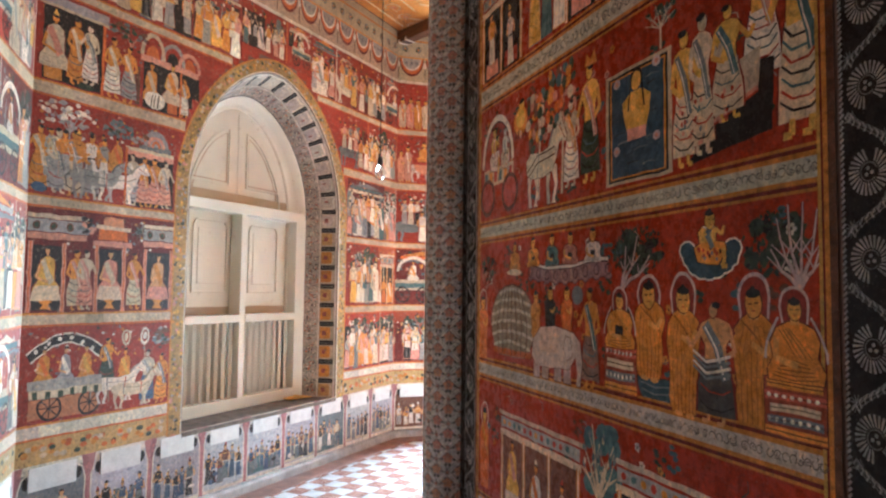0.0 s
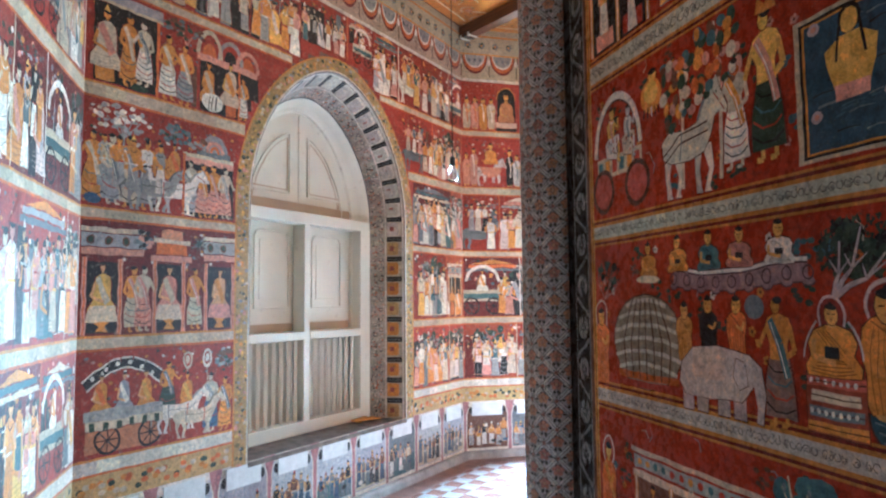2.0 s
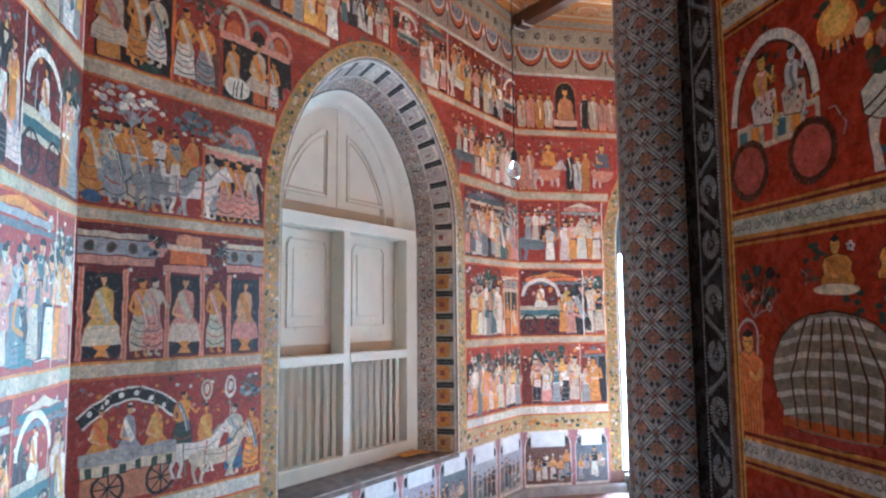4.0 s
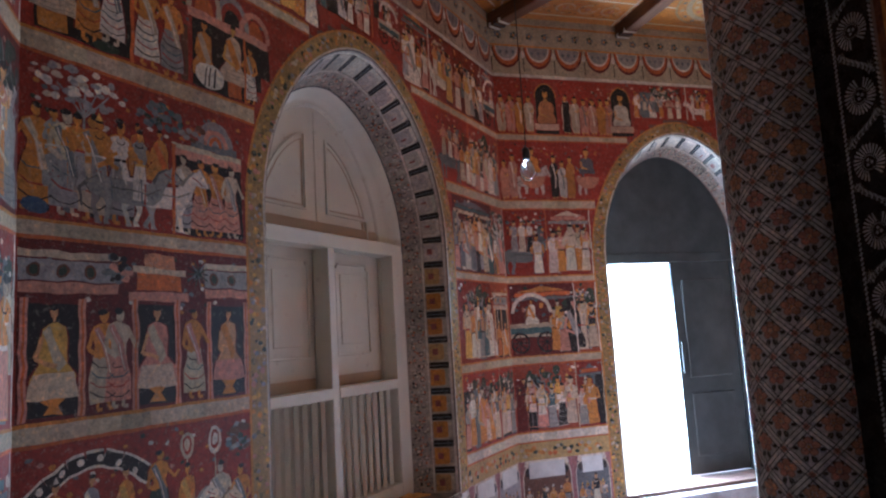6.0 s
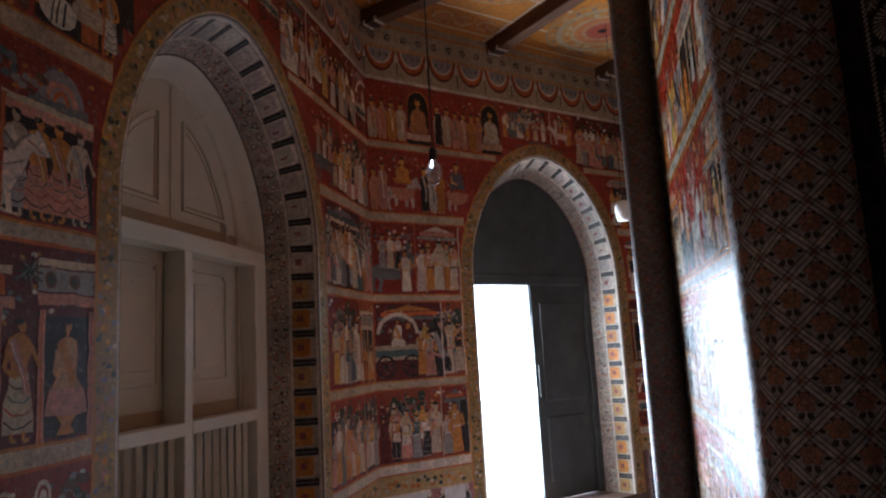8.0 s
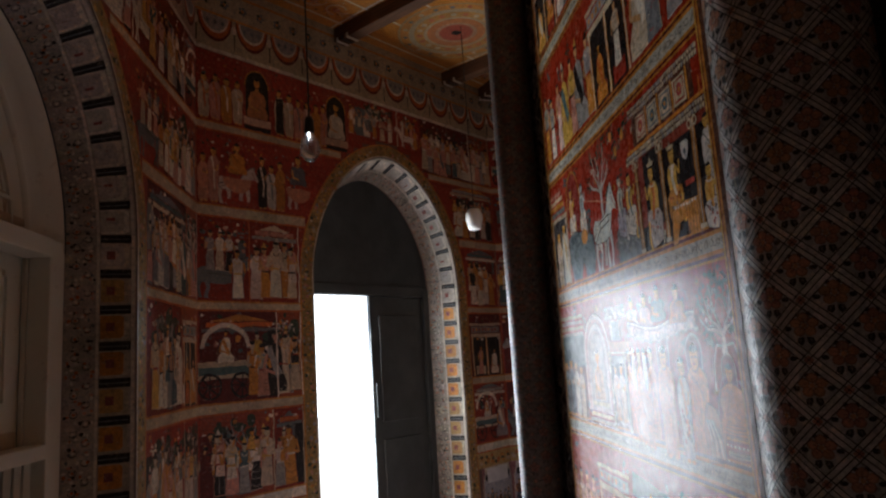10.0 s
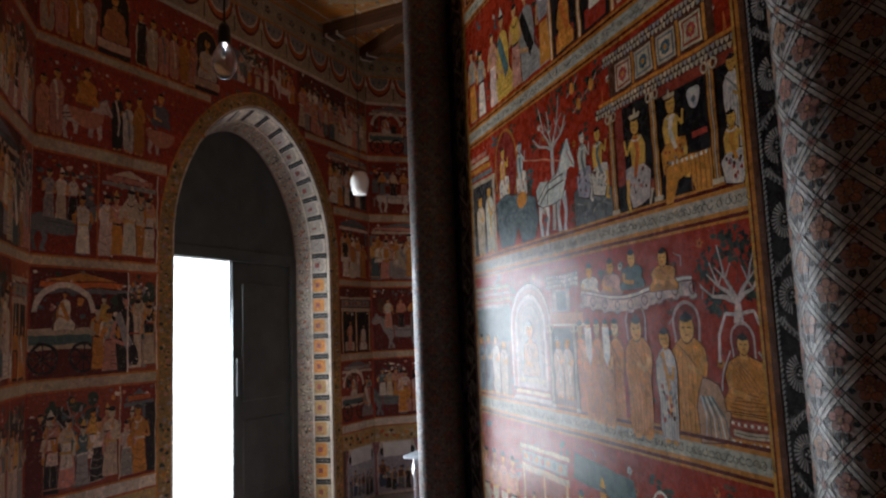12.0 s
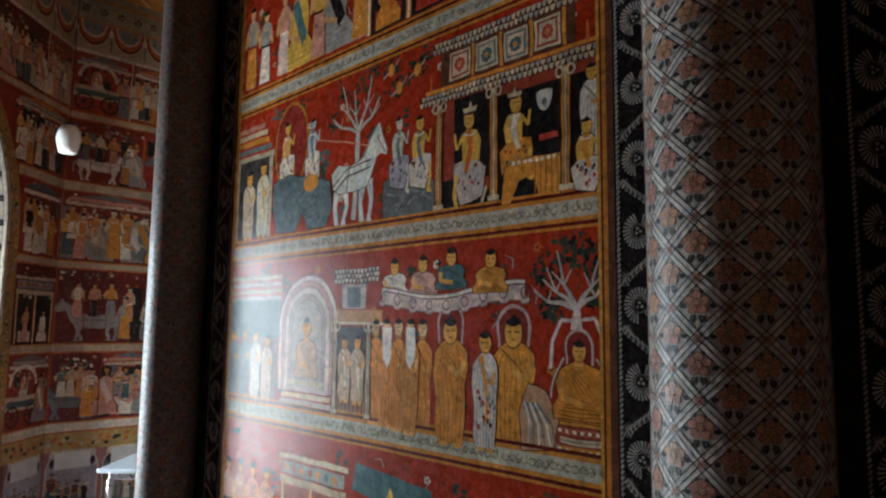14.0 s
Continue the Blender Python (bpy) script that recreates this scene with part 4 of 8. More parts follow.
    p.rect(u0 + 0.855 * w, u0 + 0.865 * w, z0, z0 + 0.62 * h, ORANGE, 6)


def procession_scene(p, u0, u1, z0, z1):
    h, w = z1 - z0, u1 - u0
    for lean, top in ((-0.10, 0.86), (0.0, 0.92), (0.10, 0.86), (-0.05, 0.9), (0.06, 0.9)):
        p.line([(u0 + 0.22 * w, z0 + 0.5 * h), (u0 + 0.22 * w, z0 + 0.68 * h), (u0 + (0.22 + lean) * w, z0 + top * h)], 0.012, GREY, 1.5, 0.5)
    blooms(p, u0 + 0.21 * w, z0 + 0.86 * h, 0.17 * w, 0.13 * h, 46, [WHITE, GREY, GREY, WHITE, BUFF])
    p.line([(u0 + 0.55 * w, z0 + 0.42 * h), (u0 + 0.55 * w, z0 + 0.70 * h), (u0 + 0.51 * w, z0 + 0.84 * h)], 0.014, SLATE, 1.5, 0.6)
    blooms(p, u0 + 0.55 * w, z0 + 0.83 * h, 0.10 * w, 0.10 * h, 36, [SLATE, TEAL, LEAF, SLATE])
    for k in range(5):
        p.rect(u0 + (0.06 + 0.085 * k) * w, u0 + (0.10 + 0.085 * k) * w, z0 + 0.05 * h, z0 + 0.45 * h, (BLACK, SLATE)[k % 2], 0.9)
        robe(p, u0 + (0.11 + 0.085 * k) * w, z0 + 0.20 * h, 0.52 * h, random.choice([GREY, OCHRE, WHITE]), random.choice([GREY, WHITE]), OCHRE)
    for k in range(4):
        draped(p, u0 + (0.05 + 0.105 * k) * w, z0 + random.uniform(0.02, 0.05) * h, random.uniform(0.64, 0.70) * h, 0.115, (OCHRE, BUFF, OCHRE, OCHRE)[k], (OCHRE, GREY, BUFF, GREY)[k], (BUFF, SLATE, GREY, WHITE)[k], 1 if k % 2 else -1, 0.2, 3)
    p.ell(u0 + 0.05 * w, z0 + 0.07 * h, 0.045, 0.05 * h, BLUE, 7, 10)
    p.lift = 4.2
    beast(p, u0 + 0.40 * w, z0 + 0.02 * h, 0.44 * h, GREY, 1)
    p.lift = 4.2
    beast(p, u0 + 0.53 * w, z0 + 0.02 * h, 0.46 * h, WHITE, 1)
    for u in (0.44, 0.54):
        robe(p, u0 + u * w, z0 + 0.36 * h, 0.40 * h, OCHRE, ORANGE, OCHRE, seat=True)
    p.rect(u0 + 0.60 * w, u0 + 0.615 * w, z0, z0 + 0.66 * h, ORANGE, 6)
    p.lift = 0.0
    p.rect(u0 + 0.60 * w, u1 - 0.02, z0 + 0.58 * h, z0 + 0.64 * h, PINK, 1.6)
    p.rect(u0 + 0.60 * w, u1 - 0.02, z0 + 0.64 * h, z0 + 0.68 * h, BUFF, 1.6)
    p.rect(u0 + 0.70 * w, u1 - 0.05, z0 + 0.68 * h, z0 + 0.74 * h, SLATE, 1.6)
    p.lift = 0.0
    p.ell(u0 + 0.83 * w, z0 + 0.73 * h, 0.10 * w, 0.19 * h, GREY, 1.5, 16, 0, 180)
    p.ring(u0 + 0.83 * w, z0 + 0.73 * h, 0.06 * w, 0.11 * h, 0.04 * h, PINK, 2, 0, 180)
    p.ring(u0 + 0.83 * w, z0 + 0.73 * h, 0.03 * w, 0.06 * h, 0.03 * h, ORANGE, 2, 0, 180)
    blooms(p, u0 + 0.68 * w, z0 + 0.80 * h, 0.08 * w, 0.07 * h, 14, [GREY, ORANGE, GREY, BROWN])
    p.lift = 0.0
    p.rect(u0 + 0.62 * w, u1 - 0.02, z0 + 0.01, z0 + 0.58 * h, BLACK, 0.9)
    for k in range(4):
        draped(p, u0 + (0.66 + 0.085 * k) * w, z0 + 0.03 * h, 0.58 * h, 0.095, (BUFF, OCHRE, OCHRE, BUFF)[k], (GREY, PINK, PINK, PINK)[k], (WHITE, OCHRE, PINK, GREY)[k], 1 if k % 2 else -1, 0.15, 4)


def niche_scene(p, u0, u1, z0, z1):
    h, w = z1 - z0, u1 - u0
    # eaves and a stepped roof
    p.lift = 0.0
    for a, b in ((0.0, 0.36), (0.76, 1.0)):
        p.rect(u0 + a * w, u0 + b * w, z0 + 0.70 * h, z0 + 0.76 * h, PINK, 1)
        p.rect(u0 + a * w, u0 + b * w, z0 + 0.77 * h, z0 + 0.89 * h, GREY, 1)
        p.rect(u0 + a * w, u0 + b * w, z0 + 0.90 * h, z0 + 0.94 * h, BUFF, 1)
        for q in range(3):
            x = u0 + (a + 0.05 + 0.10 * q) * w
            if x < u0 + b * w - 0.03:
                p.ell(x, z0 + 0.83 * h, 0.026, 0.045 * h, BROWN, 2, 9)
                p.ell(x, z0 + 0.83 * h, 0.017, 0.030 * h, LEAF, 3, 9)
    p.rect(u0 + 0.40 * w, u0 + 0.68 * w, z0 + 0.66 * h, z0 + 0.72 * h, PINK, 1.5)
    p.rect(u0 + 0.44 * w, u0 + 0.64 * w, z0 + 0.73 * h, z0 + 0.84 * h, ORANGE, 1.5)
    p.rect(u0 + 0.42 * w, u0 + 0.66 * w, z0 + 0.84 * h, z0 + 0.88 * h, BUFF, 2)
    p.rect(u0 + 0.47 * w, u0 + 0.61 * w, z0 + 0.88 * h, z0 + 0.97 * h, (0.46, 0.20, 0.10), 1.5)
    blooms(p, u0 + 0.36 * w, z0 + 0.86 * h, 0.05 * w, 0.08 * h, 18, [BLACK, SLATE, PINK, BLACK])
    for q in range(14):
        p.line([(u0 + 0.725 * w, z0 + 0.86 * h), (u0 + 0.725 * w + 0.06 * math.cos(q * 0.45), z0 + 0.86 * h + 0.06 * math.sin(q * 0.45))], 0.010, (BLACK, LEAF, SLATE)[q % 3], 2, 0.4)
    for a, b, top, low, cloth in ((0.02, 0.22, YELLOW, BUFF, BUFF), (0.43, 0.62, PINK, BUFF, BUFF), (0.78, 0.99, SKIN, OCHRE, PINK)):
        p.lift = 0.0
        p.rect(u0 + a * w, u0 + b * w, z0 + 0.02 * h, z0 + 0.64 * h, BLACK, 0.9)
        c = u0 + (a + b) / 2 * w
        robe(p, c, z0 + 0.16 * h, 0.50 * h, top, low, SKIN, seat=True)
        p.poly([(c - 0.09 * w, z0 + 0.12 * h), (c + 0.09 * w, z0 + 0.12 * h), (c + 0.07 * w, z0 + 0.26 * h), (c - 0.07 * w, z0 + 0.26 * h)], cloth, 6.5)
        p.poly([(c - 0.035 * w, z0 + 0.03 * h), (c + 0.035 * w, z0 + 0.03 * h), (c + 0.015 * w, z0 + 0.08 * h), (c + 0.04 * w, z0 + 0.12 * h), (c - 0.04 * w, z0 + 0.12 * h), (c - 0.015 * w, z0 + 0.08 * h)], OCHRE, 5)
        for q in (a, b):
            p.rect(u0 + q * w - 0.014, u0 + q * w + 0.014, z0, z0 + 0.67 * h, PINK, 6)
            p.rect(u0 + q * w - 0.004, u0 + q * w + 0.004, z0, z0 + 0.67 * h, ORANGE, 7)
    for a, c in ((0.30, BUFF), (0.36, PINK), (0.70, BUFF)):
        draped(p, u0 + a * w, z0 + 0.03 * h, 0.60 * h, 0.10, OCHRE if a != 0.36 else BUFF, c, PINK, 1, 0.15, 4)


def chariot_scene(p, u0, u1, z0, z1):
    h, w = z1 - z0, u1 - u0
    for wide, col, lay in ((0.12, WHITE, 2), (0.085, BLACK, 3)):
        p.line([(u0 + (0.04 + 0.066 * k) * w, z0 + (0.68 + 0.20 * math.sin(math.pi * k / 7)) * h) for k in range(8)], wide * h, col, lay)
    for k in range(6):
        p.ell(u0 + (0.08 + 0.07 * k) * w, z0 + (0.70 + 0.18 * math.sin(math.pi * (k + 0.5) / 6)) * h, 0.013, 0.013, WHITE, 4, 7)
    for k, c in enumerate((OCHRE, GREY, OCHRE)):
        robe(p, u0 + (0.13 + 0.13 * k) * w, z0 + 0.38 * h, 0.42 * h, c, (ORANGE, WHITE, YELLOW)[k], SKIN, seat=True)
    p.rect(u0 + 0.04 * w, u0 + 0.50 * w, z0 + 0.34 * h, z0 + 0.44 * h, GREY, 6)
    p.rect(u0 + 0.05 * w, u0 + 0.50 * w, z0 + 0.26 * h, z0 + 0.34 * h, BUFF, 6)
    for k in range(6):
        p.rect(u0 + (0.07 + 0.075 * k) * w, u0 + (0.10 + 0.075 * k) * w, z0 + 0.25 * h, z0 + 0.33 * h, LEAF, 7)
    p.rect(u0 + 0.05 * w, u0 + 0.48 * w, z0 + 0.04 * h, z0 + 0.25 * h, (0.40, 0.17, 0.08), 1.2)
    wheel(p, u0 + 0.17 * w, z0 + 0.15 * h, 0.13 * h)
    wheel(p, u0 + 0.42 * w, z0 + 0.15 * h, 0.13 * h)
    draped(p, u0 + 0.53 * w, z0 + 0.30 * h, 0.56 * h, 0.10, OCHRE, LEAF, SLATE, 1, 0.3, 3)
    p.lift = 4.2
    beast(p, u0 + 0.60 * w, z0 + 0.10 * h, 0.42 * h, WHITE, 1)
    p.lift = 4.2
    beast(p, u0 + 0.72 * w, z0 + 0.02 * h, 0.42 * h, BUFF, 1)
    robe(p, u0 + 0.66 * w, z0 + 0.28 * h, 0.46 * h, OCHRE, YELLOW, OCHRE, seat=True)
    draped(p, u0 + 0.83 * w, z0 + 0.04 * h, 0.64 * h, 0.11, BUFF, BLUE, GREY, -1, 0.2, 3)
    draped(p, u0 + 0.94 * w, z0 + 0.03 * h, 0.60 * h, 0.10, OCHRE, OCHRE, SLATE, -1, 0.2, 4)
    for a, c in ((0.66, BUFF), (0.80, WHITE)):
        p.line([(u0 + a * w, z0 + 0.35 * h), (u0 + a * w, z0 + 0.8 * h)], 0.006, BUFF, 1)
        p.ell(u0 + a * w, z0 + 0.84 * h, 0.036, 0.10 * h, c, 2, 12)
        p.ell(u0 + a * w, z0 + 0.84 * h, 0.024, 0.07 * h, RED, 3, 10)
        p.ell(u0 + a * w, z0 + 0.84 * h, 0.016, 0.045 * h, c, 4, 10)
    blooms(p, u0 + 0.93 * w, z0 + 0.82 * h, 0.07 * w, 0.13 * h, 34, [SLATE, LEAF, GREY, BROWN])


def throne_row(p, u0, u1, z0, z1):
    """Sitters in dark arched niches among standing forms."""
    h = z1 - z0
    for u in (0.50, 1.27):
        p.lift = 0.0
        p.rect(u - 0.13, u + 0.13, z0, z0 + 0.96 * h, (0.30, 0.05, 0.03), 0.6)
        p.rect(u - 0.10, u + 0.10, z0 + 0.2 * h, z0 + 0.66 * h, BLACK, 0.9)
        p.ell(u, z0 + 0.66 * h, 0.10, 0.24 * h, BLACK, 0.9, 16, 0, 180)
        p.ring(u, z0 + 0.66 * h, 0.105, 0.25 * h, 0.010, OCHRE, 1.2, 0, 180)
        sitting(p, u, z0 + 0.20 * h, z0 + 0.86 * h, 0.17, (0.50, 0.22, 0.08) if u < 1 else (0.56, 0.48, 0.40), False)
        p.rect(u - 0.12, u + 0.12, z0 + 0.08 * h, z0 + 0.19 * h, (0.52, 0.36, 0.26), 3)
        p.rect(u - 0.115, u + 0.115, z0 + 0.01 * h, z0 + 0.07 * h, BLACK, 3)
    p.lift = 0.0
    for k, u in enumerate((0.06, 0.15, 0.24, 0.33, 0.70, 0.79, 0.88, 0.97, 1.06, 1.13)):
        if k % 3 == 1:
            p.rect(u - 0.035, u + 0.035, z0 + 0.05 * h, z0 + 0.6 * h, BLACK, 0.6)
        monk(p, u, z0 + 0.03 * h, z0 + random.uniform(0.66, 0.76) * h, 0.095, random.choice([GOLD, PINK, (0.52, 0.20, 0.10), BUFF, GOLD]), False, random.choice([None, WHITE, SLATE, ORANGE]))


def drum_row(p, u0, u1, z0, z1):
    """Two broad howdah-like shapes with riders about a white-clad form."""
    h = z1 - z0
    for u in (0.32, 0.86):
        p.lift = 0.0
        steed(p, u - 0.17, u + 0.17, z0 + 0.02 * h, z0 + 0.62 * h, (0.52, 0.42, 0.38), 1 if u < 0.5 else -1)
        p.ell(u, z0 + 0.40 * h, 0.12, 0.20 * h, (0.46, 0.20, 0.12), 3.2, 14, 180, 360)
        p.rect(u - 0.09, u + 0.09, z0 + 0.02 * h, z0 + 0.10 * h, RED, 3.4)
        sitting(p, u, z0 + 0.46 * h, z0 + 0.92 * h, 0.15, random.choice([GOLD, (0.12, 0.12, 0.13)]), False)
    for k, u in enumerate((0.05, 0.13, 0.53, 0.61, 0.69, 1.03)):
        monk(p, u, z0 + 0.03 * h, z0 + random.uniform(0.66, 0.80) * h, 0.09, ((0.54, 0.24, 0.14), PINK, BLACK, (0.60, 0.54, 0.48), GOLD, PINK)[k], False, (None, WHITE, WHITE, SLATE, None, None)[k])


# ---- setting: outer walls ----
CENTRE_ROOM = (1.4, 4.3)
ROWS = [(3.38, 3.90), (2.78, 3.31), (2.11, 2.69), (1.43, 2.04), (0.80, 1.35)]
BANDS = [(3.905, 3.935, WHITE), (3.31, 3.38, BUFF), (2.69, 2.78, BUFF), (2.04, 2.11, BUFF), (1.35, 1.43, BUFF), (0.71, 0.80, WHITE)]


def wall_solid(name, w, thick, opening, label):
    """Wall slab with, where there is one, a splayed arched opening right through it. opening: (centre, floor of the opening)."""
    V, F = [], []

    def add(pts):
        k = len(V)
        V.extend(pts)
        F.append(tuple(range(k, k + len(pts))))
    m = 0.41 * thick
    if not opening:
        f = [(0, 0), (w.length, 0), (w.length, CEIL), (0, CEIL)]
        add([w.at(u, z) for u, z in f])
        add([w.at(u + (m if u else -m), z, -thick) for u, z in f])
    else:
        c, z0 = opening[:2]
        for half, apex, d in ((opening[2], opening[3], 0.0), (opening[4], opening[5], -thick)):
            a = arch(c, half, SPRING, apex, z0, 18)
            if z0 > 0:
                add([w.at(u, z, d) for u, z in ((0 + d * 0.41, 0), (w.length - d * 0.41, 0), (w.length - d * 0.41, z0), (0 + d * 0.41, z0))])
            h = len(a) // 2
            lo, hi = d * 0.41, w.length - d * 0.41
            add([w.at(u, z, d) for u, z in [(hi, z0), (hi, CEIL), (c, CEIL)] + a[h::-1]])
            add([w.at(u, z, d) for u, z in [(c, CEIL), (lo, CEIL), (lo, z0)] + a[:h - 1:-1]])
        fr, bk = arch(c, opening[2], SPRING, opening[3], z0, 18), arch(c, opening[4], SPRING, opening[5], z0, 18)
        for k in range(len(fr) - 1):
            add([w.at(*fr[k], 0), w.at(*fr[k + 1], 0), w.at(*bk[k + 1], -0.3), w.at(*bk[k], -0.3)])
            add([w.at(*bk[k], -0.3), w.at(*bk[k + 1], -0.3), w.at(*bk[k + 1], -thick), w.at(*bk[k], -thick)])
        add([w.at(c - opening[2], z0), w.at(c + opening[2], z0), w.at(c + opening[4], z0, -0.3), w.at(c - opening[4], z0, -0.3)])
        add([w.at(c - opening[4], z0, -0.3), w.at(c + opening[4], z0, -0.3), w.at(c + opening[4], z0, -thick), w.at(c - opening[4], z0, -thick)])
    for u in (0, w.length):
        e = u + (m if u else -m)
        add([w.at(u, 0), w.at(u, CEIL), w.at(e, CEIL, -thick), w.at(e, 0, -thick)])
    add([w.at(0, CEIL), w.at(w.length, CEIL), w.at(w.length + m, CEIL, -thick), w.at(-m, CEIL, -thick)])
    ob = mesh_object(name, V, F, PLASTER)
    return tagged(ob, label, "wall", "", "structure")


def span_pieces(w, u0, u1, z, opening, margin):
    """The stretches of a level line that are free of the opening."""
    if not opening:
        return [(u0, u1)]
    c, z0 = opening[:2]
    if z < z0 - 0.01:
        return [(u0, u1)]
    hw = arch_half(z, opening[2] + margin, SPRING, opening[3] + margin)
    if hw <= 0.02:
        return [(u0, u1)]
    return [(a, b) for a, b in ((u0, c - hw), (c + hw, u1)) if b - a > 0.02]


def decorate(w, parent, opening, u0=0.0, u1=None, firsts={}):
    """Painted rows, bands, swags and dado of an outer wall."""
    u1 = w.length if u1 is None else u1
    border = 0.13

    def clear(u, z):
        if not opening or z < opening[1] - 0.01:
            return True
        return abs(u - opening[0]) > arch_half(z, opening[2] + border - 0.01, SPRING, opening[3] + border - 0.01) - 1e-4
    # ground colour under everything, in strips that follow the arch
    p = Paint(w.at)
    z = 0.57
    while z < 3.9:
        zt = min(z + 0.06, 3.9)
        for a, b in span_pieces(w, u0, u1, z, opening, border - 0.03):
            p.rect(a, b, z, zt, RED, -1)
        z = zt
    p.done("mural_ground", parent, "dark red painted ground")
    for z0, z1 in ROWS:
        p = Paint(w.at, clear, shake=0.009, body=1.15)
        pieces = span_pieces(w, u0 + 0.01, u1 - 0.01, z0 + 0.3 * (z1 - z0), opening, border)
        crown = opening[3] + border + 0.005 if opening else 0.0
        if opening and z0 < crown < z1:
            pieces = span_pieces(w, u0 + 0.01, u1 - 0.01, z0, opening, border)
            gap = arch_half(z0, opening[2] + border, SPRING, opening[3] + border)
            vignettes(p, opening[0] - gap, opening[0] + gap, crown, z1)
        for k, (a, b) in enumerate(pieces):
            if k == 0 and firsts.get(z0):
                p.lift = 0.0
                p.rect(a, b, z0, z1, RED if random.random() < 0.6 else DEEP, 0)
                for q in range(60):
                    p.ell(random.uniform(a + 0.03, b - 0.03), z0 + (z1 - z0) * random.uniform(0.4, 0.97), 0.012, 0.009, random.choice([LEAF, OCHRE, WHITE, SLATE, PINK]), 0.6, 6)
                firsts[z0](p, a, b, z0, z1)
            elif b - a > 0.12:
                vignettes(p, a, b, z0, z1)
        p.done("mural_row", parent, "row of small faded painted scenes")
    for z0, z1, col in BANDS:
        p = Paint(w.at, clear, shake=0.004)
        for a, b in span_pieces(w, u0, u1, z0, opening, border):
            n = max(1, int((b - a) / 0.12))
            for k in range(n):
                ua, ub = a + (b - a) * k / n, a + (b - a) * (k + 1) / n
                p.rect(ua, ub, z0, z1, col, 6)
                if z1 - z0 > 0.05:
                    p.rect(ua, ub, z0, z0 + 0.013, ORANGE, 7)
                    p.rect(ua, ub, z1 - 0.012, z1, OCHRE, 7)
        p.done("painted_band", parent)
    # hanging swags and blossoms under the ceiling
    p = Paint(w.at)
    p.rect(u0, u1, 3.935, 4.20, (0.42, 0.34, 0.24), 0)
    p.rect(u0, u1, 4.20, CEIL - 0.02, (0.42, 0.36, 0.24), 0)
    p.rect(u0, u1, 4.195, 4.21, OCHRE, 2)
    p.rect(u0, u1, 4.39, 4.41, OCHRE, 2)
    n = max(1, round((u1 - u0) / 0.30))
    s = (u1 - u0) / n
    for k in range(n):
        c = u0 + s * (k + 0.5)
        p.ell(c, 4.19, s * 0.46, 0.20, DEEP, 1, 14, 180, 360)
        p.ell(c, 4.19, s * 0.42, 0.175, ORANGE, 2, 14, 180, 360)
        p.ell(c, 4.19, s * 0.36, 0.135, WHITE, 3, 14, 180, 360)
        p.ell(c, 4.19, s * 0.33, 0.115, GREY, 4, 14, 180, 360)
        p.rect(c - s * 0.5, c - s * 0.47, 3.96, 4.10, BLACK, 4)
        p.ell(c - s * 0.5, 4.12, 0.022, 0.035, WHITE, 4, 8)
        for q in range(3):
            p.ell(c + s * (q - 1) * 0.2, 4.14, 0.014, 0.02, SLATE, 5, 6)
        for q in range(2):
            x = c + s * (q - 0.5) * 0.5
            for a in range(5):
                p.ell(x + 0.024 * math.cos(a * 1.257), 4.30 + 0.024 * math.sin(a * 1.257), 0.015, 0.015, random.choice([SLATE, LEAF, SLATE]), 2, 6)
            p.ell(x, 4.30, 0.012, 0.012, OCHRE, 3, 6)
    p.done("swag_frieze", parent, "painted swags and blossoms under ceiling")
    # flowered band over the dado
    p = Paint(w.at, clear)
    for a, b in span_pieces(w, u0, u1, 0.64, opening, border):
        p.rect(a, b, 0.57, 0.71, (0.50, 0.34, 0.13), 1)
        x = a + 0.05
        while x < b - 0.04:
            for q in range(4):
                p.ell(x + random.uniform(-0.03, 0.03), 0.64 + random.uniform(-0.035, 0.035), 0.022, 0.016, random.choice([ORANGE, OCHRE, LEAF, BUFF]), 2, 7)
            x += 0.085
    p.done("flower_band", parent, "yellow band of painted flowers")
    # dado: little arched panels with white name plates
    n = max(1, round((u1 - u0) / 0.46))
    s = (u1 - u0) / n
    for k in range(n):
        a, b = u0 + s * k, u0 + s * (k + 1)
        if opening and opening[1] < 0.4 and b > opening[0] - opening[2] - 0.02 and a < opening[0] + opening[2] + 0.02:
            a, b = (a, opening[0] - opening[2] - border) if a < opening[0] - opening[2] - border - 0.06 else ((opening[0] + opening[2] + border, b) if b > opening[0] + opening[2] + border + 0.06 else (0, 0))
            if b - a < 0.08:
                continue
        p = Paint(w.at, shake=0.006)
        g = random.choice([(0.46, 0.47, 0.52), (0.42, 0.41, 0.44), SLATE, BROWN, (0.30, 0.15, 0.11)])
        dark = g[2] > 0.3
        p.rect(a, b, 0.07, 0.57, WHITE, 0)
        p.rect(a + 0.025, b - 0.025, 0.10, 0.52, g, 1)
        if random.random() < 0.4:
            p.rect(a + 0.03, b - 0.03, 0.11, 0.25, random.choice([TEAL, SLATE, BUFF]), 2)
        x = a + 0.07
        while x < b - 0.06:
            robe(p, x, random.uniform(0.11, 0.15), random.uniform(0.19, 0.28), random.choice([SLATE, BLACK, BLUE, BROWN, SLATE] if dark else [WHITE, GREY, BUFF, OCHRE, BLACK]), random.choice([BLACK, SLATE, BLUE] if dark else [SLATE, WHITE, GREY]), SKIN)
            p.ell(x + 0.02, random.uniform(0.13, 0.34), random.uniform(0.012, 0.03), random.uniform(0.010, 0.022), random.choice([BLUE, BLACK, SLATE, WHITE]), 5, 8)
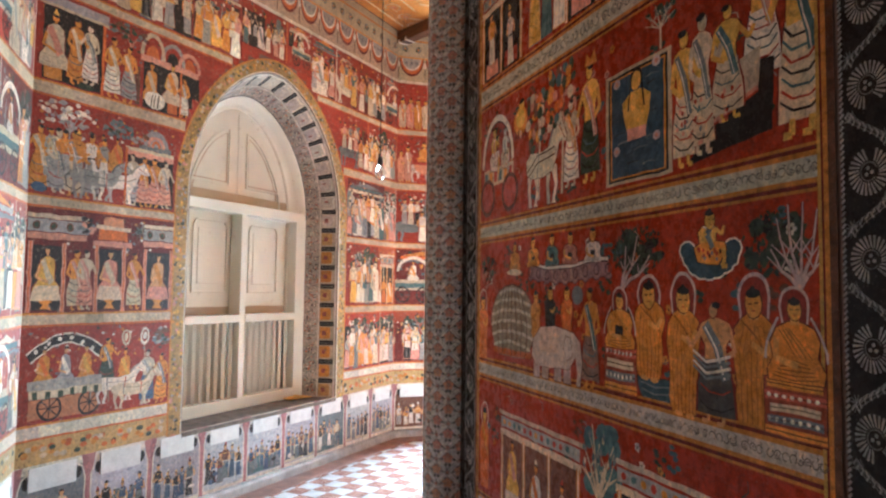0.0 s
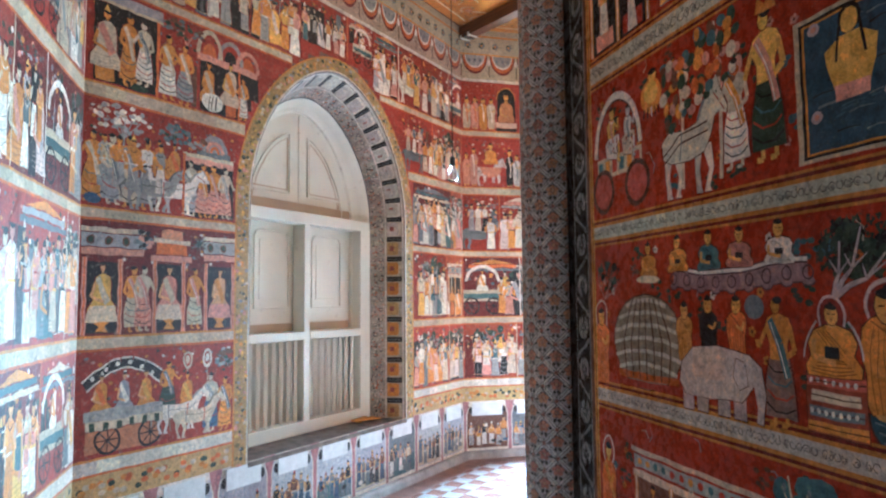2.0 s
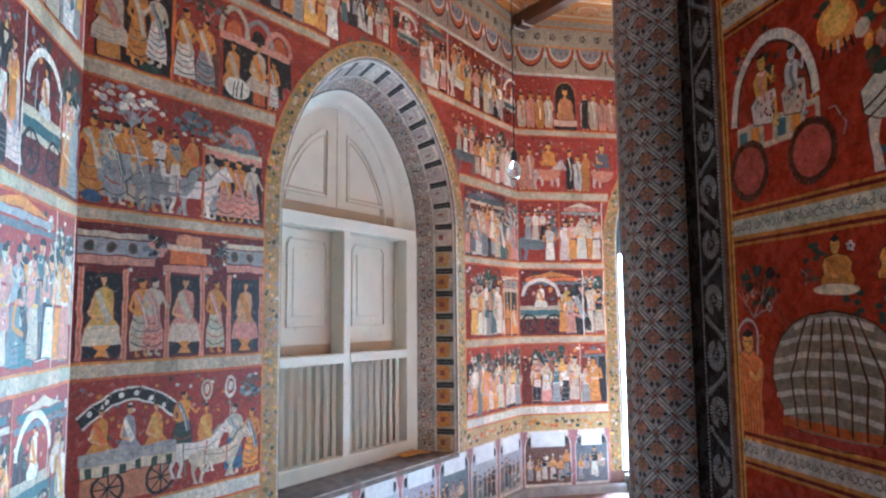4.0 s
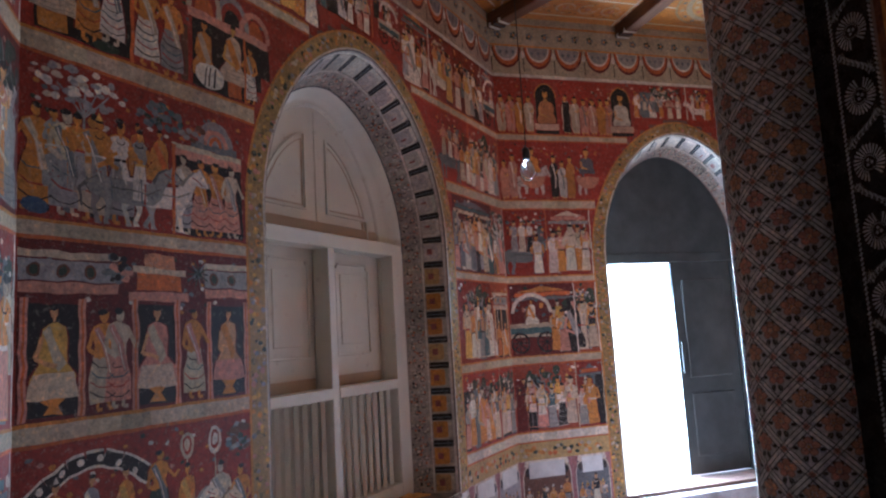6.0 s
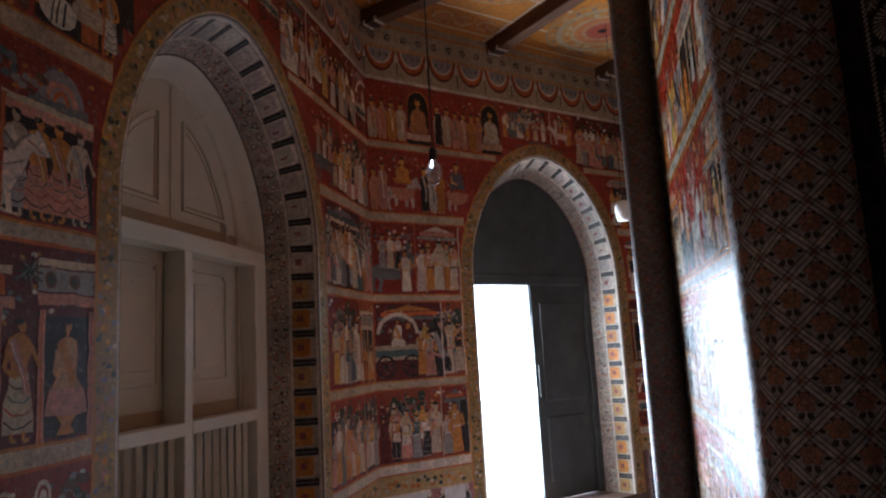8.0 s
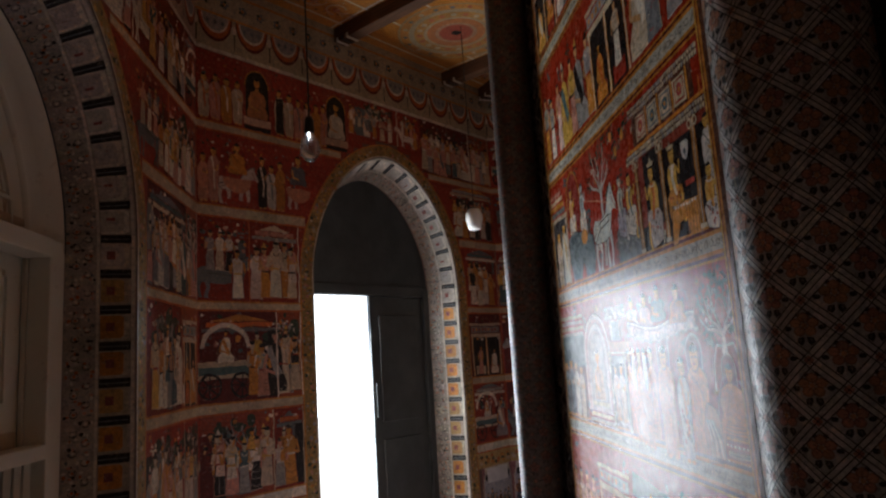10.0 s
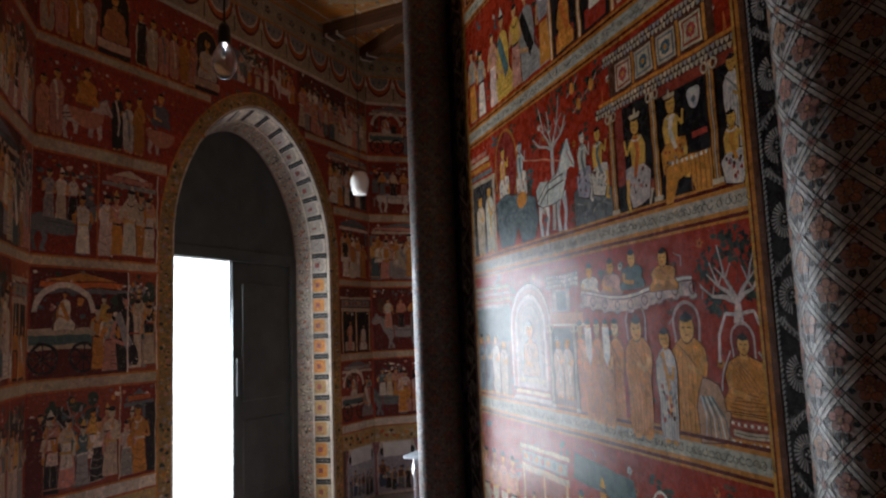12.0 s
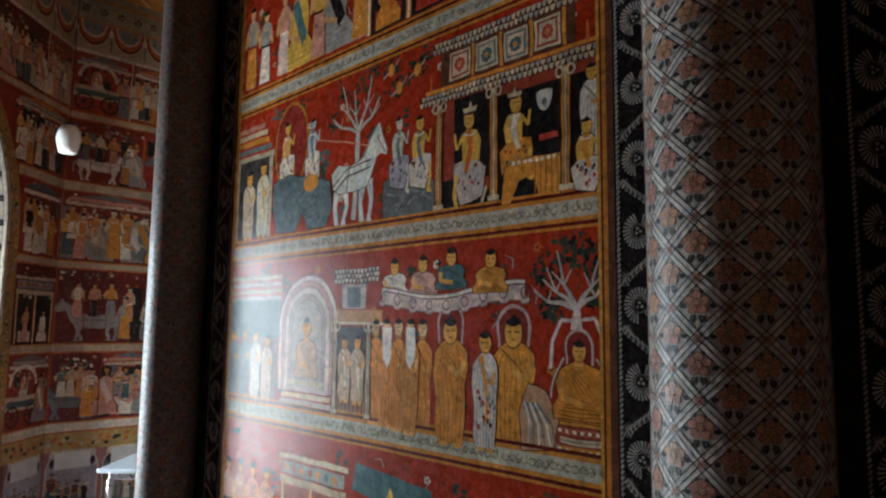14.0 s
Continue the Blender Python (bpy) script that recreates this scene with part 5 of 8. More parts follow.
            x += random.uniform(0.05, 0.085)
        for u, sg in ((a, 1), (b, -1)):
            p.poly([(u, 0.07), (u + sg * 0.018, 0.07), (u + sg * 0.018, 0.44), (u + sg * 0.035, 0.50), (u + sg * 0.05, 0.57), (u, 0.57)], (0.36, 0.16, 0.17), 6)
            p.line([(u + sg * 0.022, 0.09), (u + sg * 0.022, 0.44), (u + sg * 0.04, 0.50), (u + sg * 0.09, 0.53)], 0.009, WHITE, 7)
            p.ell(u + sg * 0.068, 0.475, 0.025, 0.035, BLACK, 5, 8)
        panel = p.done("dado_panel", parent)
        if b - a > 0.25:
            q = [(a + 0.08, 0.425), (b - 0.08, 0.425), (b - 0.08, 0.555), (a + 0.08, 0.555)]
            mesh_object("label_plate", [w.at(u, z, 0.003) for u, z in q] + [w.at(u + (0.002 if u < (a + b) / 2 else -0.002), z, 0.009) for u, z in q], [(4, 5, 6, 7), (0, 1, 5, 4), (1, 2, 6, 5), (2, 3, 7, 6), (3, 0, 4, 7)], PLATE, panel, "blank-looking white name plate")
    # low cement kerb along the foot
    zb = 0.075
    runs = [(u0, u1)]
    if opening and opening[1] < 0.4:
        runs = [(u0, opening[0] - opening[2]), (opening[0] + opening[2], u1)]
    for a, b in runs:
        V = [w.at(a, 0, 0), w.at(b, 0, 0), w.at(b, zb, 0.004), w.at(a, zb, 0.004), w.at(a, 0, 0.07), w.at(b, 0, 0.07), w.at(b, zb - 0.02, 0.06), w.at(a, zb - 0.02, 0.06), w.at(a, zb, 0.045), w.at(b, zb, 0.045)]
        mesh_object("kerb", V, [(4, 5, 6, 7), (7, 6, 9, 8), (8, 9, 2, 3), (0, 4, 7, 8, 3), (1, 2, 9, 6, 5)], CEMENT, parent, "low worn cement kerb")


def decorate_opening(w, parent, opening):
    """Flowered border round the arch, and the patterned reveal."""
    c, z0 = opening[:2]
    p = Paint(w.at)
    zb = max(z0, 0.075)
    inn, out = arch(c, opening[2], SPRING, opening[3], zb, 18), arch(c, opening[2] + 0.13, SPRING, opening[3] + 0.115, zb, 18)
    def inset(q):
        return [(a[0] + (b[0] - a[0]) * q, a[1] + (b[1] - a[1]) * q) for a, b in zip(inn, out)]
    for q0, q1, col, lay in ((0.0, 1.0, (0.36, 0.24, 0.08), 7), (0.0, 0.10, WHITE, 8), (0.90, 1.0, OCHRE, 8)):
        a, b = inset(q0), inset(q1)
        for k in range(len(a) - 1):
            p.poly([a[k], b[k], b[k + 1], a[k + 1]], col, lay)
    mid = inset(0.5)
    for k in range(len(mid) - 1):
        d = math.hypot(mid[k + 1][0] - mid[k][0], mid[k + 1][1] - mid[k][1])
        m = max(1, int(d / 0.045))
        for j in range(m):
            q = (j + 0.5) / m
            x, z = mid[k][0] + (mid[k + 1][0] - mid[k][0]) * q, mid[k][1] + (mid[k + 1][1] - mid[k][1]) * q
            for e in range(5):
                r = random.uniform(0.007, 0.019)
                p.ell(x + random.uniform(-0.045, 0.045), z + random.uniform(-0.035, 0.035), r, r * random.uniform(0.6, 1.0), random.choice([YELLOW, LEAF, OCHRE, PINK, BUFF, GREY, (0.16, 0.13, 0.05), (0.3, 0.2, 0.07)]), 9 + e * 0.5, 7)
    p.done("arch_border", parent, "olive and yellow flowered border round arch")
    # reveal
    fr, bk = arch(c, opening[2], SPRING, opening[3], z0, 18), arch(c, opening[4], SPRING, opening[5], z0, 18)
    run = [0.0]
    for k in range(len(fr) - 1):
        run.append(run[-1] + math.hypot(fr[k + 1][0] - fr[k][0], fr[k + 1][1] - fr[k][1]))

    def on(s, q, d=0.0):
        k = 0
        while k < len(run) - 2 and run[k + 1] < s:
            k += 1
        t = (s - run[k]) / (run[k + 1] - run[k])
        f = [fr[k][i] + (fr[k + 1][i] - fr[k][i]) * t for i in (0, 1)]
        b = [bk[k][i] + (bk[k + 1][i] - bk[k][i]) * t for i in (0, 1)]
        u, z = f[0] + (b[0] - f[0]) * q, f[1] + (b[1] - f[1]) * q
        cu, cz = c, min(z, SPRING)
        r = math.hypot(u - cu, z - cz)
        d += 0.004
        return w.at(u + (cu - u) / r * d, z + (cz - z) / r * d, -0.3 * q)
    p = Paint(on, None, 0.0012)
    total = run[-1]
    n = round(total / 0.18)
    for k in range(n):
        a, b = total * k / n, total * (k + 1) / n
        m = (a + b) / 2
        for q in range(5):
            p.rect(a + (b - a) * q / 5, a + (b - a) * (q + 1) / 5, 0.0, 1.0, (0.40, 0.36, 0.31), 0)
        p.rect(a, b, 0.02, 0.07, WHITE, 1)
        p.rect(a, b, 0.52, 0.56, WHITE, 2)
        high = on(m, 0.5).z > SPRING - 0.1
        p.poly([(a + 0.008, 0.50), (a + 0.008, 0.18), (a + 0.022, 0.10), (b - 0.049, 0.10), (b - 0.035, 0.18), (b - 0.035, 0.50)], WHITE if high else (0.46, 0.40, 0.30), 1)
        p.poly([(a + 0.020, 0.50), (a + 0.020, 0.22), (a + 0.030, 0.17), (b - 0.057, 0.17), (b - 0.047, 0.22), (b - 0.047, 0.50)], (0.46, 0.42, 0.38) if high else random.choice([OCHRE, (0.42, 0.26, 0.09)]), 2)
        p.rect(a + 0.055, b - 0.082, 0.30, 0.42, (0.26, 0.08, 0.07), 3)
        p.rect(b - 0.040, b + 0.004, 0.07, 0.51, BLACK, 2)
        p.rect(b - 0.022, b - 0.016, 0.10, 0.50, SLATE, 3)
        for j in range(4):
            x, y = a + (b - a) * (j + 0.5) / 4, 0.68 if j % 2 else 0.84
            p.ring(x, y, 0.016, 0.055, 0.005, BLACK, 1.5, 30, 330, 9)
            p.ell(x, y, 0.007, 0.022, random.choice([WHITE, ORANGE, WHITE]), 2, 7)
        for j in range(22):
            p.ell(random.uniform(a + 0.01, b - 0.01), random.uniform(0.59, 0.97), random.uniform(0.004, 0.010), random.uniform(0.015, 0.035), random.choice([WHITE, BLACK, ORANGE, WHITE, SLATE, PINK]), 1, 7)
    p.done("painted_reveal", parent, "reveal painted with cartouches and small flowers")


W_LEFT = Wall(OUTER[7], OUTER[0], (0.6, 0.9))
W_WIN = Wall(OUTER[0], OUTER[1], CENTRE_ROOM)
W_DOOR = Wall(OUTER[1], OUTER[2], CENTRE_ROOM)
W_FAR = Wall(OUTER[2], OUTER[3], CENTRE_ROOM)
WIN_OPEN, DOOR_OPEN = (WINDOW_U, SILL_Z, HALF, APEX, HALF_B, APEX_B), (DOOR_U, STEP_Z, D_HALF, D_APEX, D_HALF_B, D_APEX_B)
wall_win = wall_solid("wall_west", W_WIN, 0.75, WIN_OPEN, "mural-covered plaster wall with a deep arched window")
wall_door = wall_solid("wall_northwest", W_DOOR, 0.42, DOOR_OPEN, "mural-covered plaster wall with an arched doorway")
wall_left = wall_solid("wall_southwest", W_LEFT, 0.75, None, "mural-covered plaster wall in painted rows")
wall_far = wall_solid("wall_north", W_FAR, 0.75, None, "mural-covered plaster wall in painted rows")
for i, name in ((3, "wall_northeast"), (4, "wall_east"), (5, "wall_southeast"), (6, "wall_south")):
    wall_solid(name, Wall(OUTER[i], OUTER[(i + 1) % 8], CENTRE_ROOM), 0.5, None, "plain warm plaster wall closing the passage")
for w, ob, op, lo in ((W_WIN, wall_win, WIN_OPEN, 0.0), (W_DOOR, wall_door, DOOR_OPEN, 0.0), (W_LEFT, wall_left, None, 1.6), (W_FAR, wall_far, None, 0.0)):
    decorate(w, ob, op, lo, 2.6 if w is W_FAR else None, {2.78: court_scene, 2.11: procession_scene, 1.43: niche_scene, 0.80: chariot_scene} if w is W_WIN else {3.38: throne_row, 2.78: drum_row} if w is W_DOOR else {})
decorate_opening(W_WIN, wall_win, WIN_OPEN)
decorate_opening(W_DOOR, wall_door, DOOR_OPEN)
V = [W_WIN.at(WINDOW_U - HALF - 0.0, SILL_Z + 0.004, 0.012), W_WIN.at(WINDOW_U + HALF, SILL_Z + 0.004, 0.012), W_WIN.at(WINDOW_U + HALF_B, SILL_Z + 0.012, -0.36), W_WIN.at(WINDOW_U - HALF_B, SILL_Z + 0.012, -0.36)]
V += [v - Vector((0, 0, 0.03)) for v in V]
mesh_object("window_sill", V, [(0, 1, 2, 3), (4, 5, 1, 0), (4, 0, 3, 7), (1, 5, 6, 2)], GRIMY, wall_win, "grimy dark cement sill")

# ---- setting: inner shrine walls ----
V, F = [], []
n = len(INNER)
for x, y in INNER:
    V += [(x, y, 0), (x, y, CEIL)]
for k in range(n):
    a, b = 2 * k, 2 * ((k + 1) % n)
    F.append((a, b, b + 1, a + 1))
F.append(tuple(range(1, 2 * n, 2)))
inner = tagged(mesh_object("wall_inner", V, F, PLASTER), "inner shrine walls covered in glossy red and ochre murals", "wall", "", "structure")
F1 = Wall(INNER[0], INNER[1], (-1.5, 1.0))
F2 = Wall(INNER[1], INNER[2], (-2.5, 4.5))


class Flip:
    """The same wall with u counted from its other end."""

    def __init__(self, w, start):
        self.w, self.start = w, start

    def at(self, u, z, d=0.0):
        return self.w.at(self.start - u, z, d)


def scroll_strip(place, u0, u1, parent, z0=0.0, z1=CEIL, more=(0.0, 0.0)):
    """Black strip with roped edges, pale rosettes and braided stems winding between them."""
    p = Paint(place)
    c, half = (u0 + u1) / 2, (u1 - u0) / 2
    p.rect(u0 - more[0], u1 + more[1], z0, z1, BLACK, 0)
    pale, dim = (0.38, 0.37, 0.36), (0.20, 0.20, 0.19)
    z, side, pitch = z0 + 0.1, 1, 0.173
    while z < z1 - 0.12:
        r = half * 0.72
        for a in range(0, 360, 14):
            if not 60 < (a * side) % 360 < 95:
                ca, sa, cb, sb = math.cos(radians(a)), math.sin(radians(a)), math.cos(radians(a + 9)), math.sin(radians(a + 9))
                p.line([(c + r * 0.48 * ca, z + r * 0.50 * sa), (c + r * cb, z + r * 1.06 * sb)], 0.0030, pale, 2, 1.9)
        p.ring(c, z, r * 0.40, r * 0.42, 0.0028, dim, 2, 20, 320, 12)
        for q in range(3):
            p.ell(c + r * 0.16 * math.cos(q * 2.1 + z), z + r * 0.16 * math.sin(q * 2.1 + z), r * 0.10, r * 0.10, pale, 2, 6)
        for lane in (-0.010, 0.0, 0.010):
            stem = [(c + side * half * 0.70 * math.cos(math.pi * k / 10) + lane, z + pitch * 0.5 + (k / 10 - 0.5) * 0.085) for k in range(11)]
            p.line(stem, 0.0022, dim, 1)
            if lane == 0.0:
                for x, zz in stem[1:-1]:
                    for q in (-0.008, 0.008):
                        p.line([(x + q, zz - 0.005), (x + q * 0.2, zz + 0.006)], 0.0042, pale, 2, 0.6)
        for sg in (-1, 1):
            x, y = c + sg * half * 0.62, z + pitch * 0.5 - sg * side * 0.022
            for k in range(5):
                a = radians(40 + 35 * k)
                p.line([(x, y), (x - sg * 0.016 * math.cos(a), y + 0.016 * math.sin(a))], 0.0032, dim, 2, 0.5)
        z += pitch
        side = -side
    zz = z0 + 0.01
    while zz < z1 - 0.02:
        for sg in (-1, 1):
            p.line([(c + sg * half * 1.0, zz), (c + sg * half * 0.88, zz + 0.009)], 0.0058, pale, 2)
        zz += 0.0125
    p.done("scroll_strip", parent, "black strip with pale rosettes and braided stems", VARNISH)


def panel_frame(place, u0, u1, z0, z1, parent):
    p = Paint(place)
    for u, sg in ((u0, 1), (u1, -1)):
        p.rect(min(u, u + sg * 0.012), max(u, u + sg * 0.012), z0, z1, OCHRE, 6)
        p.rect(min(u + sg * 0.012, u + sg * 0.018), max(u + sg * 0.012, u + sg * 0.018), z0, z1, DEEP, 6)
        p.rect(min(u + sg * 0.018, u + sg * 0.027), max(u + sg * 0.018, u + sg * 0.027), z0, z1, YELLOW, 6)
        p.rect(min(u - sg * 0.02, u), max(u - sg * 0.02, u), z0, z1, BROWN, 6)
    p.done("panel_trim", parent, "ochre and red painted border lines", VARNISH)


def text_band(place, u0, u1, z0, z1, parent):
    p = Paint(place, shake=0.0015)
    h = z1 - z0
    p.rect(u0, u1, z0 - 0.03, z1 + 0.03, OCHRE, 3)
    p.rect(u0, u1, z0 - 0.022, z0 - 0.012, DEEP, 4)
    p.rect(u0, u1, z1 + 0.012, z1 + 0.022, DEEP, 4)
    p.rect(u0, u1, z0, z1, (0.52, 0.49, 0.40), 5)
    scribble(p, u0 + 0.02, u1 - 0.03, (z0 + z1) / 2, h * 0.50, (0.07, 0.06, 0.05), 6)
    p.done("text_band", parent, "pale band with a worn written line", VARNISH)


# face seen at the start of the walk; u from the round corner pillar outwards
A = Flip(F1, F1.length - 0.46)
AW = 1.98
A_BANDS = [(0.585, 0.635), (1.205, 1.252), (1.838, 1.886), (2.475, 2.545), (3.12, 3.17), (3.75, 3.80)]


def sprinkle(p, u0, u1, lo, hi):
    """Blossoms, sprigs and dark foliage scattered over a painted ground."""
    n = int((u1 - u0) * (hi - lo) * 75)
    for k in range(n):
        u, z = random.uniform(u0 + 0.05, u1 - 0.05), random.uniform(lo + 0.03, hi - 0.03)
        kind = random.random()
        if kind < 0.45:
            col = random.choice([LEAF, LEAF, TEAL, BROWN])
            for q in range(7):
                a = random.uniform(0, 6.28)
                r = random.uniform(0.008, 0.034)
                p.ell(u + r * math.cos(a), z + r * math.sin(a), 0.013, 0.008, col, 0.3, 6)
        elif kind < 0.8:
            col = random.choice([PINK, ORANGE, WHITE, OCHRE])
            for q in range(5):
                p.ell(u + 0.009 * math.cos(q * 1.257), z + 0.009 * math.sin(q * 1.257), 0.006, 0.006, col, 0.4, 6)
            p.ell(u, z, 0.004, 0.004, BLACK, 0.6, 5)
        else:
            a = random.uniform(0.6, 2.5)
            p.line([(u, z), (u + 0.03 * math.cos(a), z + 0.03 * math.sin(a)), (u + 0.05 * math.cos(a + 0.5), z + 0.05 * math.sin(a + 0.5))], 0.005, random.choice([BUFF, LEAF, GREY]), 0.3, 0.4)


def face_rows(place, width, bands, parent, paints):
    p = Paint(place)
    p.rect(0, width, 0.02, CEIL - 0.02, (0.335, 0.031, 0.008), 0)
    p.done("mural_ground", parent, "red painted ground", VARNISH)
    for z0, z1 in bands:
        text_band(place, 0.0, width, z0, z1, parent)
    for k, (a, b) in enumerate(zip([(0, 0.0)] + bands, bands + [(CEIL - 0.05, 0)])):
        lo, hi = a[1] + 0.035, b[0] - 0.035
        p = Paint(place, shake=0.0045, body=1.35)
        sprinkle(p, 0.02, width - 0.02, lo, hi)
        if k in paints:
            paints[k](p, lo, hi)
        else:
            x = 0.05
            while x < width - 0.1:
                if random.random() < 0.3 and x < width - 0.5:
                    pavilion(p, x, x + 0.42, lo, (hi - lo) * 0.95, 2)
                    x += 0.5
                else:
                    robe(p, x + 0.05, lo + 0.01, (hi - lo) * random.uniform(0.65, 0.85), random.choice(CLOTHS), random.choice(CLOTHS), SKIN, seat=random.random() < 0.2)
                    x += random.uniform(0.10, 0.16)
        p.done("mural_row", parent, "large painted scene of robed forms, trees and beasts", VARNISH)


def a_upper(p, lo, hi):
    h = hi - lo
    p.ring(0.225, 2.16, 0.165, 0.215, 0.030, WHITE, 1.6, 0, 180)
    p.ring(0.225, 2.16, 0.150, 0.198, 0.008, RIM, 1.8, 0, 180)
    p.rect(0.07, 0.40, 2.07, 2.15, BUFF, 2)
    for k in range(6):
        p.rect(0.08 + 0.054 * k, 0.115 + 0.054 * k, 2.085, 2.135, (TEAL, OCHRE, RED)[k % 3], 2.3)
    noble(p, 0.19, 2.12, 2.35, 0.12, YELLOW, WHITE, PINK, 1, False)
    noble(p, 0.31, 2.12, 2.33, 0.10, (0.5, 0.47, 0.42), BUFF, SLATE, 1, False)
    p.lift = 0.0
    for x in (0.115, 0.365):
        p.ell(x, 2.02, 0.085, 0.085, (0.30, 0.06, 0.04), 5.6, 18)
        wheel(p, x, 2.02, 0.078)
        p.ring(x, 2.02, 0.078, 0.078, 0.020, RIM, 6.0)
    p.ell(0.47, lo + h * 0.74, 0.065, h * 0.12, OCHRE, 2, 14)
    p.ell(0.47, lo + h * 0.76, 0.045, h * 0.08, YELLOW, 3, 12)
    p.ell(0.48, lo + h * 0.87, 0.026, h * 0.045, YELLOW, 4, 10)
    p.ell(0.48, lo + h * 0.90, 0.026, h * 0.02, BLACK, 5, 8)
    for k in range(5):
        p.line([(0.43 + 0.02 * k, lo + h * 0.66), (0.42 + 0.025 * k, lo + h * 0.60)], 0.008, random.choice([WHITE, BLACK]), 4)
    # two fruiting trees behind the beast
    for u, top in ((0.64, 0.86), (0.83, 0.98)):
        p.line([(u, lo + 0.03), (u + 0.01, lo + h * 0.5), (u - 0.01, lo + h * top)], 0.018, BUFF, 1, 0.5)
        for k in range(46):
            x, y = u + random.uniform(-0.095, 0.095), lo + h * (top - random.uniform(-0.02, 0.42))
            p.ell(x, min(y, hi - 0.02), random.uniform(0.013, 0.026), random.uniform(0.014, 0.028), random.choice([LEAF, LEAF, TEAL, OCHRE, ORANGE, BUFF, PINK, BROWN]), 2 + k % 3, 8)
    steed(p, 0.53, 0.86, lo + 0.003, 2.27, (0.58, 0.52, 0.42))
    p.lift = 0.0
    draped(p, 0.90, lo + 0.05, h * 0.62, 0.10, BUFF, WHITE, OCHRE, -1)
    draped(p, 1.03, lo + 0.05, h * 0.80, 0.115, YELLOW, LEAF, PINK, -1, 0.1, 4)
    p.poly([(0.995, lo + 0.05 + h * 0.77), (1.075, lo + 0.05 + h * 0.77), (1.06, lo + 0.05 + h * 0.86), (1.035, lo + 0.05 + h * 0.81), (1.01, lo + 0.05 + h * 0.86)], OCHRE, 8)
    # framed water scene with a bather
    top = 0.67
    p.rect(1.13, 1.47, lo + h * 0.01, lo + h * (top + 0.04), BUFF, 2)
    p.rect(1.147, 1.453, lo + h * 0.03, lo + h * (top + 0.02), BLACK, 3)
    p.rect(1.157, 1.443, lo + h * 0.045, lo + h * (top + 0.005), OCHRE, 4)
    p.rect(1.165, 1.435, lo + h * 0.055, lo + h * (top - 0.005), (0.030, 0.058, 0.085), 5)
    for k in range(26):
        x, y = random.uniform(1.17, 1.36), lo + h * random.uniform(0.08, top - 0.03)
        p.line([(x, y), (x + 0.03, y + 0.004), (x + 0.065, y)], 0.004, random.choice([SLATE, (0.06, 0.10, 0.13), BLACK]), 6, 0.4)
    p.poly([(1.255, lo + h * 0.29), (1.345, lo + h * 0.29), (1.365, lo + h * 0.40), (1.375, lo + h * 0.50), (1.33, lo + h * 0.555), (1.27, lo + h * 0.555), (1.225, lo + h * 0.50), (1.235, lo + h * 0.40)], YELLOW, 7)
    p.poly([(1.255, lo + h * 0.26), (1.345, lo + h * 0.26), (1.35, lo + h * 0.33), (1.25, lo + h * 0.33)], PINK, 8)
    p.ell(1.30, lo + h * 0.62, 0.034, h * 0.066, BLACK, 7, 10)
    p.ell(1.30, lo + h * 0.61, 0.026, h * 0.055, YELLOW, 8, 10)
    for sg in (-1, 1):
        p.line([(1.30 + sg * 0.03, lo + h * 0.60), (1.30 + sg * 0.04, lo + h * 0.44)], 0.008, BLACK, 9)
    for x, y in ((1.195, 0.64), (1.40, 0.67), (1.195, 0.22), (1.40, 0.24)):
        p.ell(x, lo + h * y, 0.020, h * 0.032, (0.42, 0.34, 0.34), 7, 8)
        p.ell(x, lo + h * y, 0.009, h * 0.014, PINK, 8, 8)
    tree(p, 1.42, lo + h * 0.72, h * 0.28, BUFF, LEAF, 0.6)
    # mourners round a couch on a dark platform
    p.poly([(1.53, lo + 0.01), (1.83, lo + 0.05), (1.84, lo + h * 0.42), (1.80, lo + h * 0.44), (1.76, lo + h * 0.28), (1.62, lo + h * 0.18)], BLACK, 2)
    p.poly([(1.63, lo + h * 0.20), (1.79, lo + h * 0.30), (1.80, lo + h * 0.50), (1.72, lo + h * 0.46), (1.66, lo + h * 0.36)], BUFF, 3)
    p.line([(1.64, lo + h * 0.205), (1.79, lo + h * 0.305)], 0.014, PINK, 4)
    p.line([(1.64, lo + h * 0.19), (1.79, lo + h * 0.29)], 0.006, RED, 5)
    draped(p, 1.52, lo + h * 0.03, h * 0.74, 0.085, YELLOW, BUFF, SLATE, 1, 0.2)
    draped(p, 1.595, lo + h * 0.07, h * 0.74, 0.085, BUFF, BUFF, SLATE, 1, 0.3, 4)
    draped(p, 1.69, lo + h * 0.20, h * 0.58, 0.10, YELLOW, BUFF, TEAL, 1, 0.3, 4)
    draped(p, 1.805, lo + h * 0.32, h * 0.68, 0.105, YELLOW, WHITE, PINK, -1, 0.7, 6)
    draped(p, 1.915, lo + h * 0.04, h * 0.96, 0.12, YELLOW, BUFF, TEAL, -1, 0.1, 7)
    p.line([(1.86, lo + h * 0.72), (1.855, lo + h)], 0.014, WHITE, 3)
    for u in (1.52, 1.595, 1.69):
        for k in range(9):
            p.ell(u + random.uniform(-0.03, 0.03), lo + h * random.uniform(0.12, 0.36), 0.006, 0.008, random.choice([PINK, SLATE, RED]), 6, 6)


